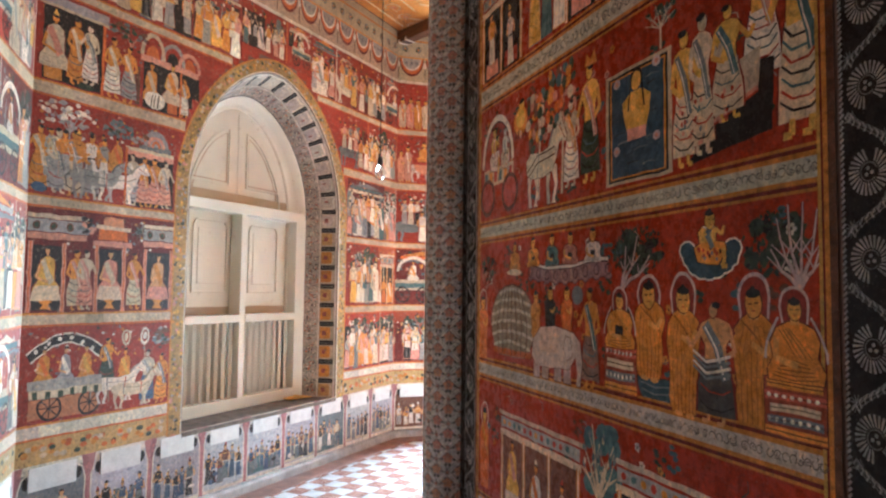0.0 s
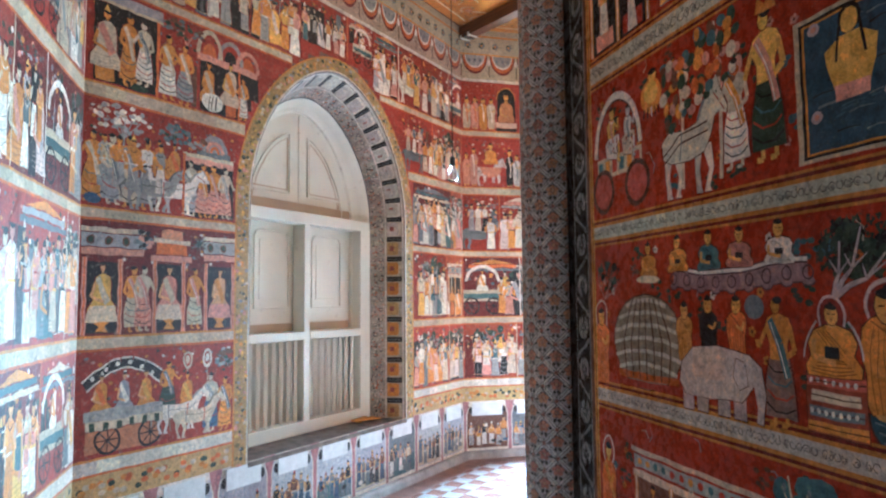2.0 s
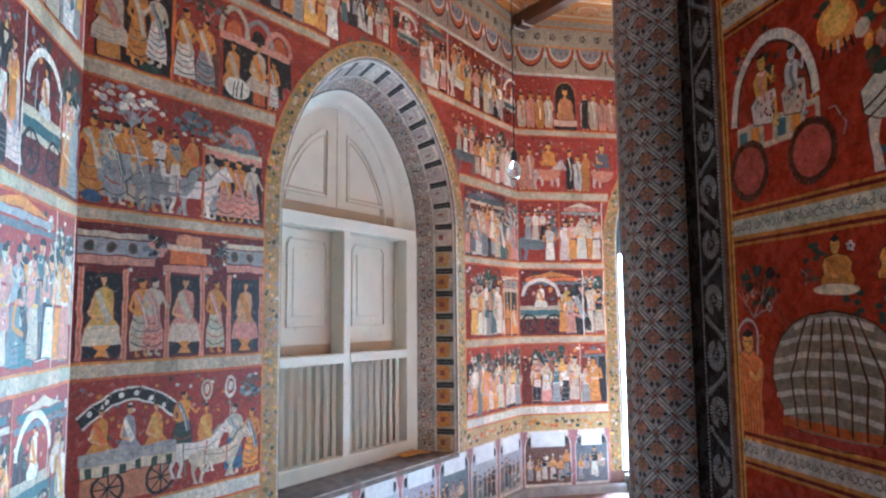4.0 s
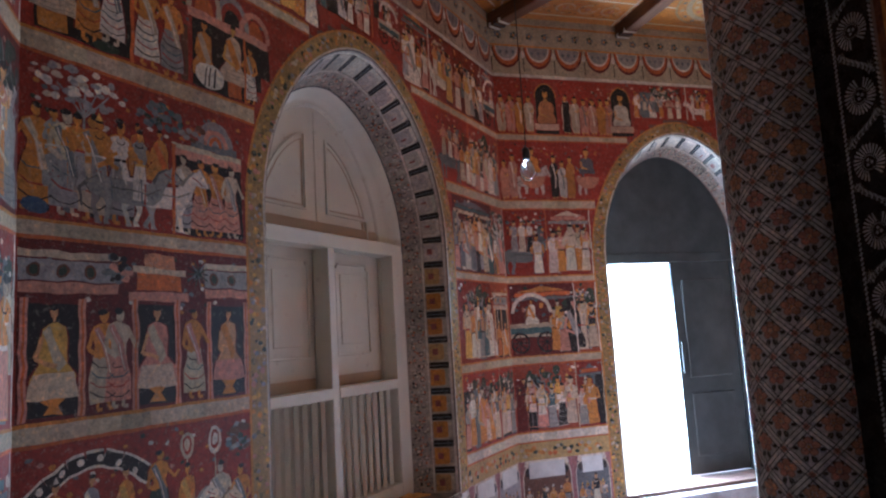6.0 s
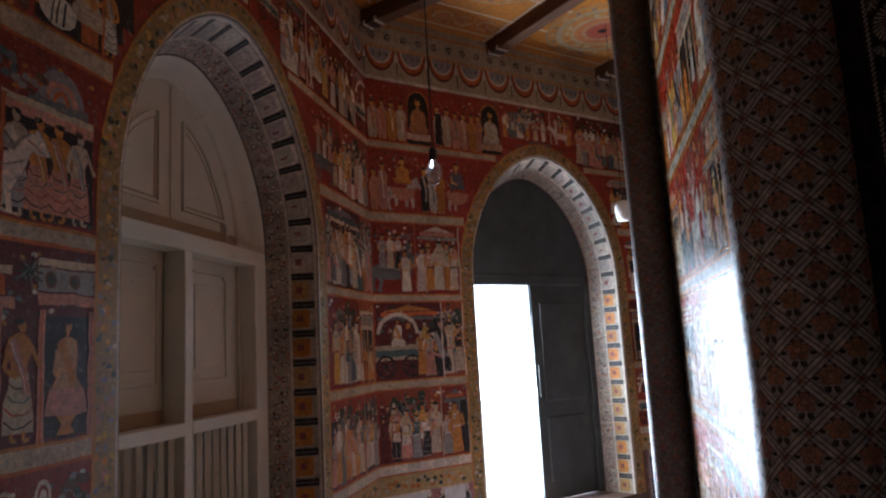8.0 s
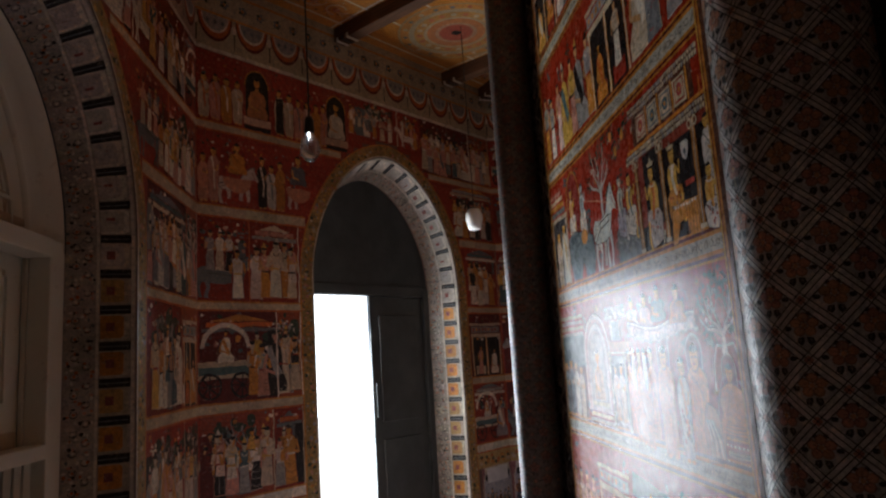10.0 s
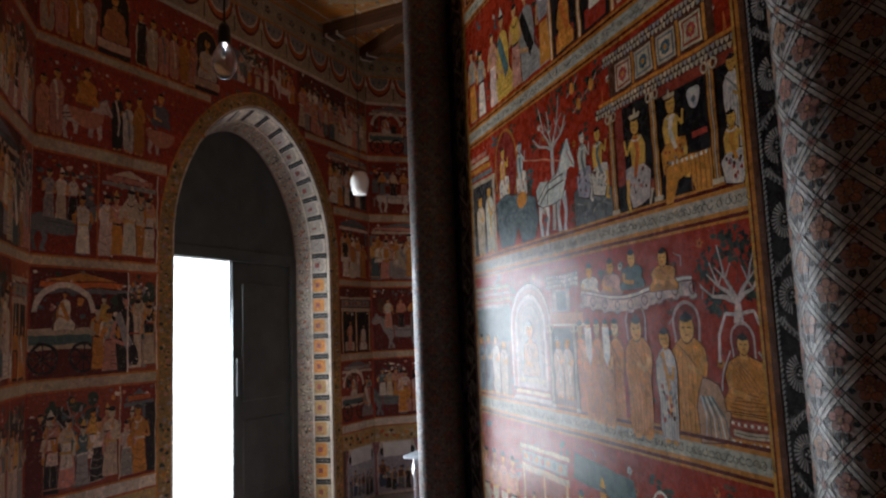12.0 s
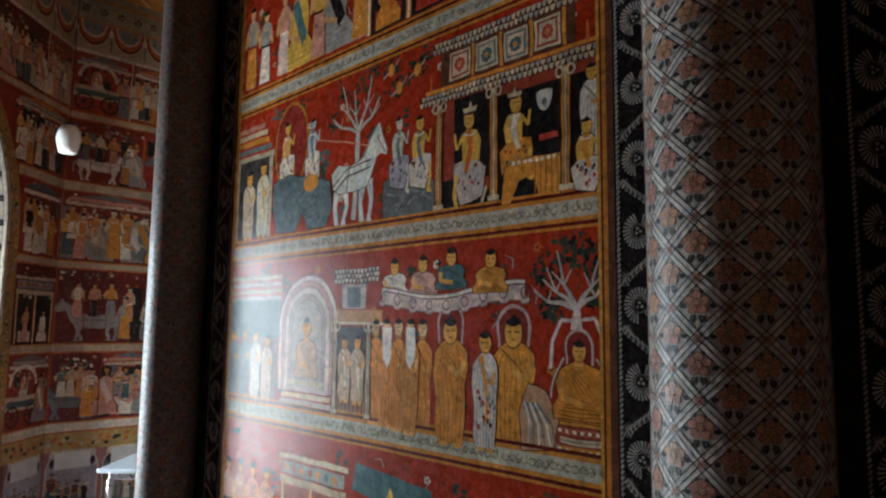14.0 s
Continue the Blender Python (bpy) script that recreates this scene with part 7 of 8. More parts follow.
# ---- pillars ----
def pillar(name, x, y, r, around, rows_h, label, muted):
    base = tagged(new(name), label, "pillar", "pillars of the shrine", "structure")
    base.location = (x, y, 0)
    part("shaft", lathe([(r, 0), (r, CEIL)], 48), PLASTER, base, smooth=True)

    def on(u, z, d=0.0):
        a = u / r
        return Vector(((r + d) * math.cos(a), (r + d) * math.sin(a), z))
    p = Paint(on, None, 0.0005)
    girth = 2 * math.pi * r
    n = 48
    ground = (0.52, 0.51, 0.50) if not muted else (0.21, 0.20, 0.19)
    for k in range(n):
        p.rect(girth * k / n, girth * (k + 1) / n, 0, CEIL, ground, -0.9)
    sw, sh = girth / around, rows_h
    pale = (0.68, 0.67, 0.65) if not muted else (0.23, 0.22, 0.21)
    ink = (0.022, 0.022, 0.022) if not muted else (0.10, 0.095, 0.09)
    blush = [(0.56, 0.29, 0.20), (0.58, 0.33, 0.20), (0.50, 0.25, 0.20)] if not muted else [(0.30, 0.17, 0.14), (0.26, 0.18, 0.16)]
    m = int(CEIL / sh)
    for i in range(around):
        for j in range(m):
            u, z = sw * i, sh * j
            for sg in (-1, 1):
                for q in range(6):
                    a, b = q / 6, (q + 1) / 6
                    ua, za, ub, zb = u + sg * sw * (a - 0.5), z + sh * a, u + sg * sw * (b - 0.5), z + sh * b
                    for off in (-0.0075, 0.0075):
                        p.line([(ua, za + off), (ub, zb + off)], 0.0105, pale, 1)
                    p.line([(ua, za), (ub, zb)], 0.0026, ink, 2)
                    for off in (-0.0160, 0.0160):
                        p.line([(ua, za + off), (ub, zb + off)], 0.0025, ink, 1.5)
            for du, dz in ((0, 0), (0.5, 0.5)):
                cu, cz = u + sw * du, z + sh * dz
                for a in range(4):
                    p.ell(cu + sw * 0.5 + 0.006 * math.cos(a * 1.571), cz + 0.006 * math.sin(a * 1.571), 0.0042, 0.0042, (0.44, 0.22, 0.17), 3, 6)
                fc = random.choice(blush)
                k = min(sw, sh) * 0.150
                for a in range(5):
                    x, y = cu + k * 0.95 * math.cos(a * 1.257 + 1.57), cz + 0.010 + k * 0.85 * math.sin(a * 1.257 + 1.57)
                    p.ell(x, y, k * 0.64, k * 0.58, tuple(v * 0.55 for v in fc), 1, 8)
                    p.ell(x, y, k * 0.50, k * 0.45, fc, 1.6, 8)
                    p.line([(cu, cz + 0.010), (x, y)], 0.0022, tuple(v * 0.35 for v in fc), 2.2, 0.4)
                p.ell(cu, cz + 0.010, k * 0.30, k * 0.30, (0.55, 0.30, 0.16) if not muted else fc, 2.6, 7)
                for sg in (-1, 1):
                    p.poly([(cu + sg * k * 0.15, cz - k * 0.75), (cu + sg * k * 0.80, cz - k * 0.85), (cu + sg * k * 0.95, cz - k * 1.35), (cu + sg * k * 0.45, cz - k * 1.75), (cu + sg * k * 0.15, cz - k * 1.3)], ink, 1)
                    p.poly([(cu + sg * k * 0.35, cz - k * 0.95), (cu + sg * k * 0.70, cz - k * 1.0), (cu + sg * k * 0.62, cz - k * 1.45)], (0.14, 0.15, 0.14), 1.4)
                    p.ell(cu + sg * k * 1.75, cz + 0.004, k * 0.42, k * 0.30, ink, 1, 7)
                    p.ell(cu + sg * k * 0.55, cz + k * 1.75, k * 0.26, k * 0.30, ink, 1, 6)
    p.done("painted_lattice", base, "grey lattice of painted pink flowers" if not muted else "dull grey flowered paint")
    return base


pillar("corner_pillar", -1.02, 3.57, 0.178, 9, 0.122, "round corner pillar painted with pink flowers in a lattice", False)
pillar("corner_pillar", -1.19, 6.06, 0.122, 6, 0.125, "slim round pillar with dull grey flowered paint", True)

# ---- floor, ceiling, beams ----
HAZE, hz, hb = nodes_of("bright_haze")
hb.inputs["Base Color"].default_value = (0.8, 0.8, 0.8, 1)
hb.inputs["Emission Color"].default_value = (0.95, 0.98, 1.0, 1)
hb.inputs["Emission Strength"].default_value = 2.6
far = W_DOOR.at(DOOR_U, 0, -14)
bu = W_DOOR.U * 30
tagged(mesh_object("backdrop", [far - bu - Vector((0, 0, 0.2)), far + bu - Vector((0, 0, 0.2)), far + bu + Vector((0, 0, 16)), far - bu + Vector((0, 0, 16))], [(0, 1, 2, 3)], HAZE), "glaring white hazy sky beyond the doorway", "sky", "", "structure")
ground = tagged(mesh_object("ground", [(-60, -60, -0.06), (60, -60, -0.06), (60, 60, -0.06), (-60, 60, -0.06)], [(0, 1, 2, 3)], GROUND), "pale sandy ground outside the building", "ground", "", "structure")
floor = tagged(mesh_object("floor", [(x, y, -0.004) for x, y in OUTER] + [(x, y, -0.05) for x, y in OUTER], [tuple(range(8)), tuple(range(15, 7, -1))], GROUT), "worn red and pale patterned tile floor", "floor", "", "structure")
slab = [(x + (x - 1.4) * 0.16, y + (y - 4.2) * 0.16) for x, y in OUTER]
ceiling = tagged(mesh_object("ceiling", [(x, y, CEIL + 0.001) for x, y in slab] + [(x, y, CEIL + 0.2) for x, y in slab], [tuple(range(8)), tuple(range(15, 7, -1))] + [(k, (k + 1) % 8, 8 + (k + 1) % 8, 8 + k) for k in range(8)], ROOF), "ochre ceiling boards painted with flowers and roundels", "ceiling", "", "structure")
C_GROUND = (0.50, 0.20, 0.022)


def rosette(p, u, v, r):
    for q, col, lay in ((1.0, (0.46, 0.34, 0.18), 1), (0.96, (0.50, 0.22, 0.04), 2), (0.82, (0.44, 0.36, 0.22), 3), (0.72, (0.52, 0.27, 0.06), 4), (0.56, (0.46, 0.36, 0.22), 4.6), (0.50, (0.52, 0.20, 0.07), 5), (0.36, (0.48, 0.30, 0.18), 5.6), (0.29, (0.46, 0.11, 0.06), 6), (0.08, BLACK, 8)):
        p.ell(u, v, r * q, r * q, col, lay, 28)
    for k in range(20):
        a = 2 * math.pi * k / 20
        p.ell(u + r * 0.875 * math.cos(a), v + r * 0.875 * math.sin(a), r * 0.045, r * 0.045, random.choice([(0.40, 0.10, 0.05), BUFF, SLATE]), 3, 6)
        p.ell(u + r * 0.63 * math.cos(a), v + r * 0.63 * math.sin(a), r * 0.055, r * 0.055, random.choice([(0.50, 0.16, 0.07), BUFF]), 4.9, 6)


def ceiling_sector(w, cuts, roundels, u0, u1, depth=2.5):
    """Painted boards of one bay of ceiling; v runs from the wall inwards."""
    p = Paint(lambda u, v, d: w.at(u, CEIL - d - 0.002, v))
    p.rect(u0, u1, 0.0, depth, C_GROUND, 0)
    for v in (0.10, 0.42, 0.80, 1.20, 1.62, 2.05):
        p.rect(u0, u1, v, v + 0.018, WHITE, 1)
    for v0, v1 in ((0.12, 0.40), (0.44, 0.78), (0.82, 1.18), (1.22, 1.6), (1.64, 2.02)):
        x = u0 + 0.12
        while x < u1 - 0.1:
            c = (v0 + v1) / 2
            if not any(abs(x - ru) < 0.62 and abs(c - rv) < 0.62 for ru, rv in roundels):
                turn = random.uniform(0, 90)
                p.ring(x, c, 0.085, (v1 - v0) * 0.27, 0.017, random.choice([(0.56, 0.42, 0.32), BUFF, (0.58, 0.47, 0.38)]), 2, turn, turn + random.uniform(210, 290), 10)
                p.ring(x + 0.05, c + 0.02, 0.05, (v1 - v0) * 0.15, 0.012, (0.56, 0.40, 0.30), 2.2, turn + 120, turn + 330, 8)
                for q in range(5):
                    p.ell(x + 0.022 * math.cos(q * 1.257), c + 0.022 * math.sin(q * 1.257), 0.015, 0.015, random.choice([(0.46, 0.12, 0.06), PINK]), 3, 7)
                for q in range(12):
                    p.ell(x + random.uniform(-0.15, 0.15), c + random.uniform(-0.13, 0.13), random.uniform(0.008, 0.017), random.uniform(0.006, 0.012), random.choice([LEAF, BLACK, (0.36, 0.09, 0.04), BROWN, BUFF]), 2.6, 6)
            x += random.uniform(0.22, 0.28)
    for u, v in roundels:
        rosette(p, u, v, 0.52)
    for u in cuts:
        for sg in (-1, 1):
            p.rect(u + sg * 0.085 - 0.009, u + sg * 0.085 + 0.009, 0.0, 1.9, (0.62, 0.55, 0.45), 9)
    return p


pw = ceiling_sector(W_WIN, [], [(2.22, 0.97), (0.75, 1.1)], -0.6, W_WIN.length + 0.1)
pd = ceiling_sector(W_DOOR, [1.34, 2.74], [(2.13, 0.67), (0.72, 1.1)], 0.0, W_DOOR.length + 0.6)
pl = ceiling_sector(W_LEFT, [], [(2.2, 1.0)], 0.0, W_LEFT.length - 0.4)
for p, drop in ((pw, 0.0), (pd, 0.022), (pl, 0.022)):
    p.verts = [v - Vector((0, 0, drop)) for v in p.verts]
joined = Paint(None)
for p in (pw, pd, pl):
    k = len(joined.verts)
    joined.verts += p.verts
    joined.faces += [tuple(i + k for i in f) for f in p.faces]
    joined.cols += p.cols
joined.done("ceiling_paint", ceiling, "ochre boards painted with flowers and roundels")


def beam(a, b, label):
    a, b = Vector((*a, 0)), Vector((*b, 0))
    d = (b - a).normalized()
    n = Vector((-d.y, d.x, 0)) * 0.06
    z0, z1 = 4.34, CEIL - 0.03
    base = tagged(new("ceiling_beam"), label, "beam", "beams of the ceiling")
    base.location = (a.x, a.y, 0)
    L = (b - a).length
    bm = box_bm((0, -0.06, z0), (L, 0.06, z1), 0.008)
    ob = part("timber", bm, BEAM_WOOD, base)
    base.rotation_euler = (0, 0, math.atan2(d.y, d.x))
    for k in range(3):
        part("painted_stripe", box_bm((0.03 + 0.06 * k, -0.063, z0 - 0.004), (0.055 + 0.06 * k, 0.063, z0 + 0.03)), CREAM if k % 2 == 0 else BLACK_PLASTIC, base, "pale painted stripe at beam end")
    return base


beam((-3.25, 6.75), (-1.25, 5.92), "brown timber beam with striped painted end")
beam(tuple(W_DOOR.at(1.34, 0, 0.01).xy), tuple(W_DOOR.at(1.34, 0, 1.95).xy), "brown timber beam with striped painted end")
beam(tuple(W_DOOR.at(2.74, 0, 0.01).xy), tuple(W_DOOR.at(2.74, 0, 1.95).xy), "brown timber beam with striped painted end")
beam((-0.88, 9.10), (-0.2, 7.2), "brown timber beam with striped painted end")
beam((-3.25, 2.65), (-1.35, 3.4), "brown timber beam with striped painted end")


# ---- window: cream joinery ----
def window():
    base = tagged(new("window_1"), "closed cream-painted shuttered window with barred lower half in an arch", "window", "", "structure")
    w, c = W_WIN, WINDOW_U
    base.location = w.at(c, SILL_Z, -0.32)
    inv = Matrix.Translation(-base.location)

    def bar(name, u0, u1, z0, z1, d0, d1, parent=base, bev=0.006, label="", mat=CREAM):
        m = Matrix(((w.U.x, 0, w.N.x, w.at(c, 0).x), (w.U.y, 0, w.N.y, w.at(c, 0).y), (0, 1, 0, 0), (0, 0, 0, 1)))
        bm = box_bm((u0, z0, d0), (u1, z1, d1), bev)
        bm.transform(inv @ m)
        bmesh.ops.recalc_face_normals(bm, faces=bm.faces[:])
        return part(name, bm, mat, parent, label)
    fd0, fd1 = -0.40, -0.30
    for s in (-1, 1):
        bar("window_frame", *sorted((s * 0.675, s * 0.815)), SILL_Z + 0.012, SPRING + 0.004, fd0, fd1)
        bar("jamb_lining", *sorted((s * 0.668, s * 0.70)), SILL_Z + 0.11, 2.216, -0.425, fd0 - 0.002)
    bar("window_frame", -0.675, 0.675, SILL_Z + 0.012, SILL_Z + 0.11, fd0, fd1)
    bar("transom", -0.675, 0.675, 2.216, 2.304, fd0 - 0.02, fd1 + 0.012)
    bar("mullion", -0.055, 0.012, SILL_Z + 0.11, 2.216, -0.425, fd1)
    for s in (-1, 1):
        bar("rail", *((-0.675, -0.055) if s < 0 else (0.012, 0.675)), 1.30, 1.365, fd0, fd1 + 0.004)
        for k in range(8):
            u = -0.0215 + s * (0.078 + 0.079 * k)
            m = Matrix(((w.U.x, 0, w.N.x, w.at(c, 0).x), (w.U.y, 0, w.N.y, w.at(c, 0).y), (0, 1, 0, 0), (0, 0, 0, 1)))
            bm = box_bm((-0.014, SILL_Z + 0.10, -0.014), (0.014, 1.31, 0.014), 0.003)
            bm.transform(inv @ m @ Matrix.Translation((u, 0, -0.35)) @ Matrix.Rotation(radians(45), 4, "Y"))
            part("bar", bm, CREAM, base)
    # arched head: moulded ring
    V, F = [], []
    rings = []
    for half, apex, d in ((0.815, APEX_B - 0.005, fd0), (0.815, APEX_B - 0.005, fd1), (0.800, APEX_B - 0.016, fd1), (0.775, APEX_B - 0.030, fd1 - 0.02), (0.735, APEX_B - 0.055, fd1 - 0.06), (0.705, APEX_B - 0.075, fd1 - 0.105), (0.690, APEX_B - 0.088, fd1 - 0.100), (0.675, APEX_B - 0.100, fd1 - 0.107), (0.668, APEX_B - 0.106, fd1 - 0.125)):
        a = arch(c, half, SPRING, apex, SPRING - 0.0, 16)
        rings.append([w.at(u, z, d) - base.location for u, z in a])
    for r in rings:
        V += r
    m = len(rings[0])
    for i in range(len(rings) - 1):
        for k in range(m - 1):
            F.append((i * m + k, i * m + k + 1, (i + 1) * m + k + 1, (i + 1) * m + k))
    mesh_object("arched_head", V, F, CREAM, base, smooth=True)
    seam = [[w.at(u, z, d) - base.location for u, z in arch(c, h, SPRING, x, SPRING - 0.05, 16)] for h, x, d in ((0.824, APEX_B + 0.002, fd1 + 0.004), (0.806, APEX_B - 0.012, fd1 + 0.004), (0.806, APEX_B - 0.012, fd1 - 0.004))]
    m = len(seam[0])
    mesh_object("shadow_bead", seam[0] + seam[1] + seam[2], [(i * m + k, i * m + k + 1, (i + 1) * m + k + 1, (i + 1) * m + k) for i in (0, 1) for k in range(m - 1)], BLACK_PLASTIC, base, "thin black line round arched head")
    # fixed fan boards with raised mouldings
    board = [(u, z) for u, z in arch(0, 0.74, SPRING, APEX_B - 0.09, 2.28, 16)]
    V = [w.at(c + u, z, -0.425) - base.location for u, z in board] + [w.at(c + u, z, -0.455) - base.location for u, z in board]
    k = len(board)
    fan = mesh_object("fan_board", V, [tuple(range(k)), tuple(range(2 * k - 1, k - 1, -1))], CREAM, base)
    for s in (-1, 1):
        for half, top, z0, gap, wd, d in ((0.55, APEX_B - 0.27, 2.46, 0.10, 0.016, 0.016), (0.515, APEX_B - 0.305, 2.485, 0.125, 0.010, 0.004)):
            path = [(u, z) for u, z in arch(0, half, SPRING, top, z0, 30) if u >= gap]
            path = [(gap, z0)] + path
            path.append((gap, path[-1][1]))
            V, F = [], []
            cu, cz = sum(q[0] for q in path) / len(path), sum(q[1] for q in path) / len(path)
            m = len(path)
            for inset, dd in ((0.0, -0.426), (0.0, -0.425 + d), (wd, -0.425 + d), (wd, -0.426)):
                for u, z in path:
                    r = math.hypot(u - cu, z - cz)
                    V.append(w.at(c + s * (u + (cu - u) / r * inset * 1.3), z + (cz - z) / r * inset * 1.3, dd) - base.location)
            for q in range(3):
                for t in range(m):
                    F.append((q * m + t, q * m + (t + 1) % m, (q + 1) * m + (t + 1) % m, (q + 1) * m + t))
            # inner moulding is browner: a groove's shade put into its colour
            mesh_object("moulding", V, F, CREAM if half > 0.52 else DUST_AND_GROOVE, fan)
    bar("centre_bead", -0.006, 0.022, 2.40, APEX_B - 0.13, -0.424, -0.416)
    bar("stained_board", -0.66, 0.66, 2.305, 2.40, -0.4245, -0.413, mat=DUST_AND_GROOVE, label="cream board browned by damp")
    bar("shutter_head", -0.812, 0.812, 2.305, 2.42, -0.52, -0.457)
    # shutters behind
    for s in (-1, 1):
        low = bar("lower_shutter", *sorted((s * 0.0005, s * 0.816)), SILL_Z + 0.004, 1.345, -0.54, -0.505, bev=0.004)
        bar("shutter_ledge", *sorted((s * 0.0005, s * 0.816)), 1.30, 1.36, -0.62, -0.43)
        sh = bar("shutter", *sorted((s * 0.0005, s * 0.816)), 1.345, 2.30, -0.465, -0.43, bev=0.004)
        def band(u0, u1, z0, z1):
            a, b = sorted((s * u0, s * u1))
            bar("moulding", a, b, z0, z1, -0.432, -0.416, sh, 0.004)
        o = 0.035 * s
        for lo, hi, e in ((0.13, 0.145, 2.15), (0.50, 0.515, 2.15)):
            band(lo + o, hi + o, 1.56, e - 0.035)
        band(0.13 + o, 0.515 + o, 1.548, 1.561)
        band(0.165 + o, 0.48 + o, 2.14, 2.153)
        for x in (0.145, 0.48):
            band(x + o, x + 0.020 + o, 2.115, 2.14)
        bar("raised_panel", *sorted((s * (0.19 + o), s * (0.455 + o))), 1.62, 2.08, -0.432, -0.424, sh, 0.006)
        bar("stained_rail", *sorted((s * 0.012 if s > 0 else s * 0.055, s * 0.66)), 1.36, 1.43, -0.4315, -0.424, sh, 0.003, "bottom rail browned by dust", DUST_AND_GROOVE)
        for z in (0.72, 1.20):
            bar("moulding", *sorted((s * 0.10, s * 0.635)), z, z + 0.03, -0.587, -0.572, low, 0.004)
    return base


window()
bm = bmesh.new()
bmesh.ops.create_grid(bm, x_segments=14, y_segments=8, size=0.5, matrix=Matrix.Diagonal((0.26, 0.12, 1, 1)))
for v in bm.verts:
    v.co.z = 0.014 + 0.018 * (0.5 + noise.noise(v.co * 18)) * max(0.0, 1 - (v.co.x / 0.14) ** 4)
    v.co.x += 0.02 * noise.noise(v.co * 9)
r = bmesh.ops.extrude_face_region(bm, geom=bm.faces[:])
for v in r["geom"]:
    if isinstance(v, bmesh.types.BMVert):
        v.co.z += 0.008
cloth = tagged(part("folded_cloth", bm, CLOTH, None, "", True), "crumpled yellow cloth lying on the window sill", "cloth")
cloth.matrix_world = Matrix.Translation(W_WIN.at(WINDOW_U + 0.62, SILL_Z + 0.008, -0.20)) @ Matrix.Rotation(radians(80), 4, "Z")


# ---- door ----
def doorway():
    w, c = W_DOOR, DOOR_U
    base = tagged(new("door_1"), "dark painted double door with one leaf open to glaring daylight", "door", "", "structure")
    base.location = w.at(c, STEP_Z, -0.33)
    inv = Matrix.Translation(-base.location)
    m = Matrix(((w.U.x, 0, w.N.x, w.at(c, 0).x), (w.U.y, 0, w.N.y, w.at(c, 0).y), (0, 1, 0, 0), (0, 0, 0, 1)))

    def bar(name, u0, u1, z0, z1, d0, d1, parent=base, bev=0.006, turn=None):
        bm = box_bm((u0, z0, d0), (u1, z1, d1), bev)
        if turn:
            bm.transform(turn)
        bm.transform(inv @ m)
        bmesh.ops.recalc_face_normals(bm, faces=bm.faces[:])
        return part(name, bm, DOOR_PAINT, parent)
    for s in (-1, 1):
        bar("door_frame", *sorted((s * 0.71, s * 0.78)), STEP_Z, SPRING, -0.39, -0.30)
    bar("transom", -0.71, 0.71, 2.225, 2.32, -0.40, -0.305)
    a = [(u, z) for u, z in arch(c, 0.78, SPRING, D_APEX_B - 0.004, SPRING, 16)]
    V = [w.at(u, z, -0.32) - base.location for u, z in a] + [w.at(u, z, -0.36) - base.location for u, z in a]
    k = len(a)
    mesh_object("tympanum", V, [tuple(range(k)), tuple(range(2 * k - 1, k - 1, -1))] + [(i, i + 1, k + i + 1, k + i) for i in range(k - 1)], DOOR_PAINT, base)
    for hinge, closed in ((0.71, True), (-0.71, False)):
        turn = None if closed else Matrix.Translation((hinge, 0, -0.36)) @ Matrix.Rotation(radians(100), 4, "Y") @ Matrix.Translation((-hinge, 0, 0.36))
        lo, hi = (0.02, 0.71) if closed else (-0.71, -0.02)
        leaf = bar("door_leaf", lo, hi, STEP_Z + 0.012, 2.225, -0.375, -0.335, base, 0.004, turn)
        for z0, z1 in ((0.36, 0.95), (1.10, 2.05)):
            bar("moulding", lo + 0.10, hi - 0.10, z0, z1, -0.336, -0.322, leaf, 0.008, turn)
    bar("door_bolt", 0.05, 0.075, 1.15, 1.45, -0.336, -0.318, base, 0.004)
    return base


doorway()
tagged(mesh_object("door_step", [W_DOOR.at(DOOR_U + s * 0.87, z, d) for s in (-1, 1) for d in (0.0, 0.13) for z in (0.0, STEP_Z - 0.03)], [(0, 1, 3, 2), (4, 6, 7, 5), (2, 3, 7, 6), (1, 5, 7, 3)], CEMENT), "low cement step below the doorway", "step", "", "structure")
lamp = new("daylight", bpy.data.lights.new("daylight", "AREA"))
lamp.data.shape, lamp.data.size, lamp.data.size_y = "RECTANGLE", 0.70, 2.0
lamp.data.energy, lamp.data.color = 65.0, (1.0, 0.985, 0.97)
at = W_DOOR.at(DOOR_U - 0.345, 1.22, -0.43)
lamp.matrix_world = look(at, at + W_DOOR.N + Vector((0, 0, -0.12)))


# ---- hanging lights ----
def hanging_bulb(x, y, z):
    base = tagged(new("hanging_bulb"), "unlit clear glass bulb on a long black cord", "lamp")
    base.location = (x, y, z)
    top = CEIL - 0.03 - z
    part("cord", lathe([(0.0035, 0.06), (0.0035, top)], 8), BLACK_PLASTIC, base)
    part("ceiling_rose", lathe([(0.035, top - 0.02), (0.03, top - 0.03 + 0.04)], 16), BLACK_PLASTIC, base)
    part("socket", lathe([(0.012, 0.115), (0.019, 0.10), (0.021, 0.05), (0.017, 0.045)][::-1], 16), BLACK_PLASTIC, base, smooth=True)
    part("bulb", lathe([(0.002, -0.075), (0.020, -0.070), (0.036, -0.048), (0.041, -0.020), (0.036, 0.010), (0.022, 0.036), (0.016, 0.05)], 20), GLASS, base, "clear glass bulb", True)
    return base


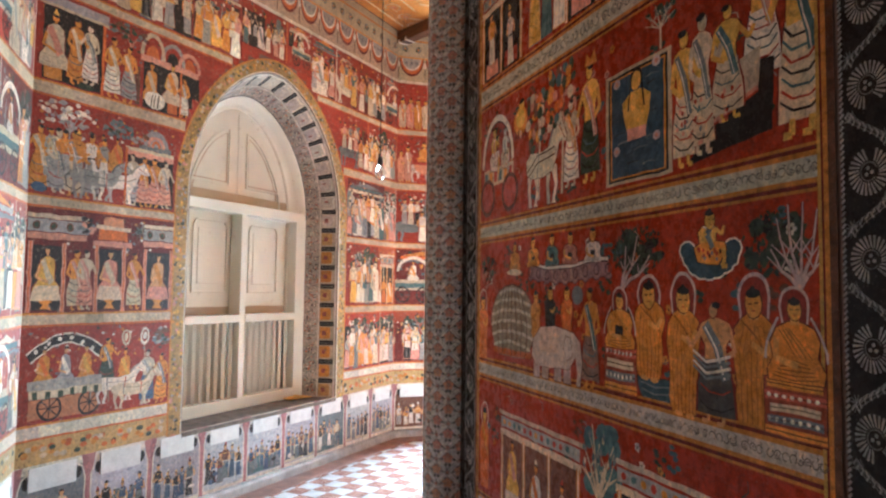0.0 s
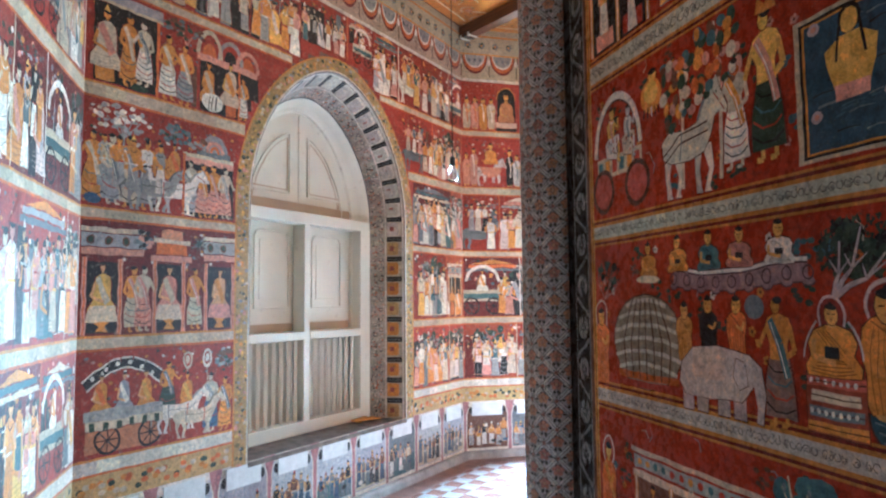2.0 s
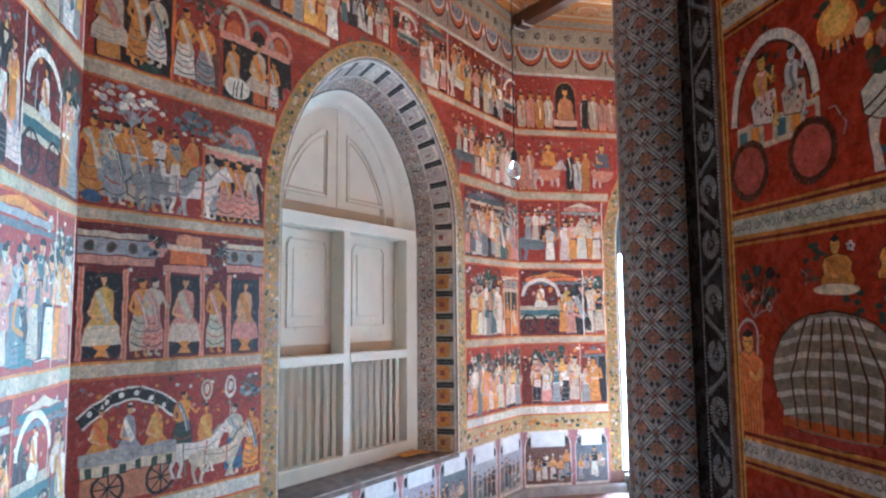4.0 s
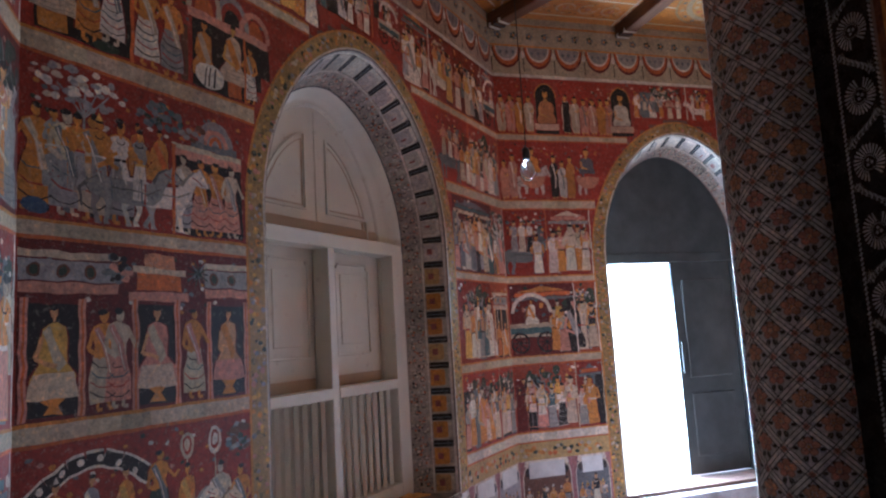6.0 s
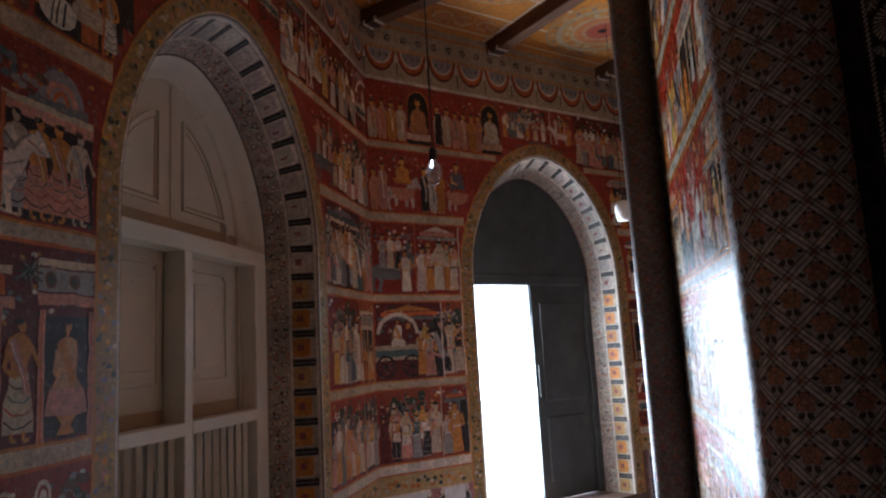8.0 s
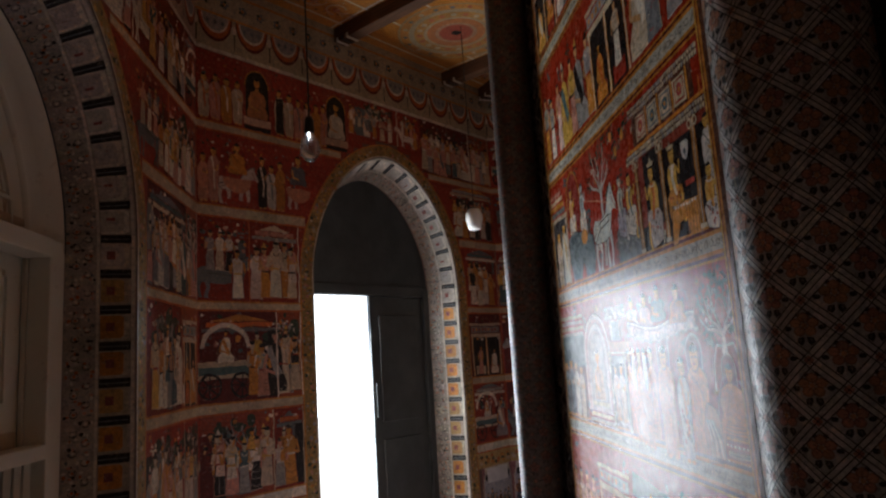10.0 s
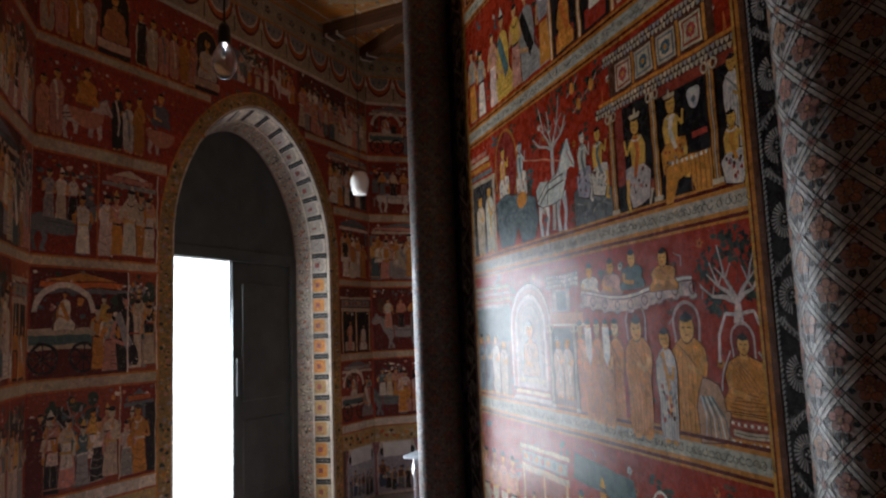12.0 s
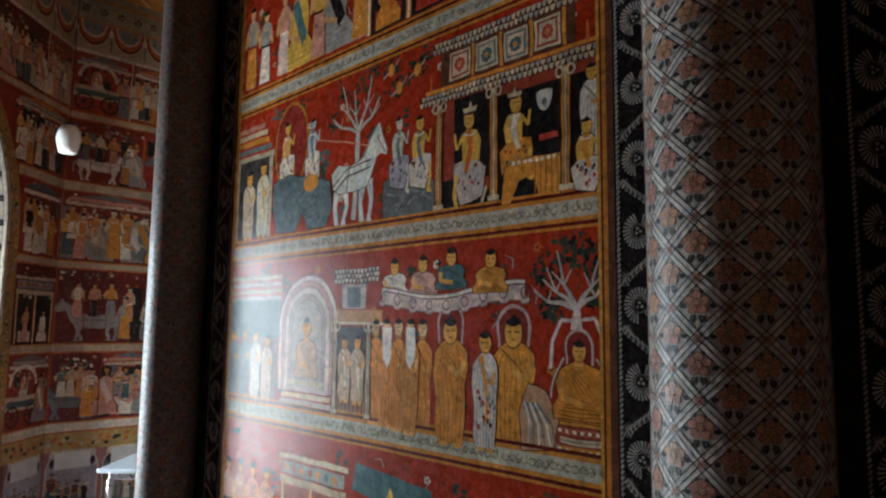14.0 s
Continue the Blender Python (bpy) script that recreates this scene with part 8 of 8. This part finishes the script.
def hanging_lantern(x, y, z):
    base = tagged(new("hanging_lantern"), "white milk-glass lantern shade hanging on a thin cord", "lamp")
    base.location = (x, y, z)
    top = CEIL - 0.05 - z
    part("cord", lathe([(0.003, 0.09), (0.003, top)], 8), BLACK_PLASTIC, base)
    part("cap", lathe([(0.046, 0.084), (0.03, 0.10), (0.008, 0.11)], 16), BLACK_PLASTIC, base)
    part("shade", lathe([(0.035, -0.088), (0.052, -0.085), (0.060, -0.05), (0.072, 0.0), (0.068, 0.04), (0.050, 0.085)], 28), MILK, base, "white milk-glass shade", True)
    return base


hanging_bulb(-2.292, 4.803, 2.525)
hanging_lantern(-1.267, 7.607, 2.744)


# ---- table against the shrine wall ----
def small_table():
    base = tagged(new("side_table"), "pale-topped metal side table by the shrine wall", "table")
    base.location = (-1.08, 7.28, 0)
    base.rotation_euler = (0, 0, radians(45))
    L, D, H = 1.5, 0.72, 0.755
    part("tabletop", box_bm((0, -D, H - 0.025), (L, 0, H), 0.006), TABLE_TOP, base)
    part("apron", box_bm((0.05, -D + 0.05, H - 0.07), (L - 0.05, -0.05, H - 0.026), 0.004), STEEL, base)
    for x in (0.06, L - 0.06):
        for y in (-0.06, -D + 0.06):
            part("leg", lathe([(0.016, 0), (0.018, 0.02), (0.014, 0.05), (0.014, H - 0.16), (0.022, H - 0.14), (0.022, H - 0.07)], 14, (x, y)), STEEL, base, "turned steel leg", True)
    return base


small_table()

# ---- plain red border strip of the floor along the mural walls ----
BORDER = plain_material("worn_red_cement", (0.22, 0.11, 0.085), 0.45, 8, 0.4, relief=0.3)
for w, a, b in ((W_WIN, 0.0, W_WIN.length), (W_DOOR, 0.0, DOOR_U - 0.90), (W_DOOR, DOOR_U + 0.90, W_DOOR.length), (W_FAR, 0.0, W_FAR.length)):
    V = [w.at(a, 0.004, 0.05), w.at(b, 0.004, 0.05), w.at(b - 0.09, 0.004, 0.26), w.at(a + 0.09, 0.004, 0.26)]
    V += [v - Vector((0, 0, 0.012)) for v in V]
    mesh_object("floor_border", V, [(0, 1, 2, 3), (3, 2, 6, 7)], BORDER, floor, "worn red cement border strip")

# ---- floor tiles, last ----
TS = 0.15
random.seed(5)
me = {}
for key, mat in (("red", TILE_RED), ("pale", TILE_PALE)):
    bm = box_bm((-TS / 2 + 0.0015, -TS / 2 + 0.0015, -0.012), (TS / 2 - 0.0015, TS / 2 - 0.0015, 0.0), 0.0)
    bm.faces.ensure_lookup_table()
    me[key] = bpy.data.meshes.new("tile")
    bm.to_mesh(me[key])
    bm.free()
    me[key].materials.append(mat)


def inside(poly, x, y):
    r = False
    for (xa, ya), (xb, yb) in zip(poly, poly[1:] + poly[:1]):
        if (ya > y) != (yb > y) and x < (xb - xa) * (y - ya) / (yb - ya) + xa:
            r = not r
    return r


rest = {"red": ([], []), "pale": ([], [])}
count = 0
for i in range(-40, 64):
    for j in range(-10, 70):
        a, b = i * TS, j * TS
        x, y = -3.27 + (a + 0.5 * TS), b
        if not inside(OUTER, x, y) or inside(INNER, x, y):
            continue
        key = "red" if (i + j) % 2 else "pale"
        near = -3.2 < x < -0.6 and 5.4 < y < 8.6
        if near and count < 300:
            t = new("tile", me[key])
            t.location = (x, y, random.uniform(-0.001, 0.001))
            t.rotation_euler = (random.uniform(-0.004, 0.004), random.uniform(-0.004, 0.004), 0)
            t.parent = floor
            count += 1
        else:
            v, f = rest[key]
            k, h = len(v), TS / 2 - 0.0015
            v += [(x - h, y - h, 0), (x + h, y - h, 0), (x + h, y + h, 0), (x - h, y + h, 0)]
            f.append((k, k + 1, k + 2, k + 3))
for key, mat in (("red", TILE_RED), ("pale", TILE_PALE)):
    tagged(mesh_object("floor_tiles", rest[key][0], rest[key][1], mat, floor), kind="stuff")
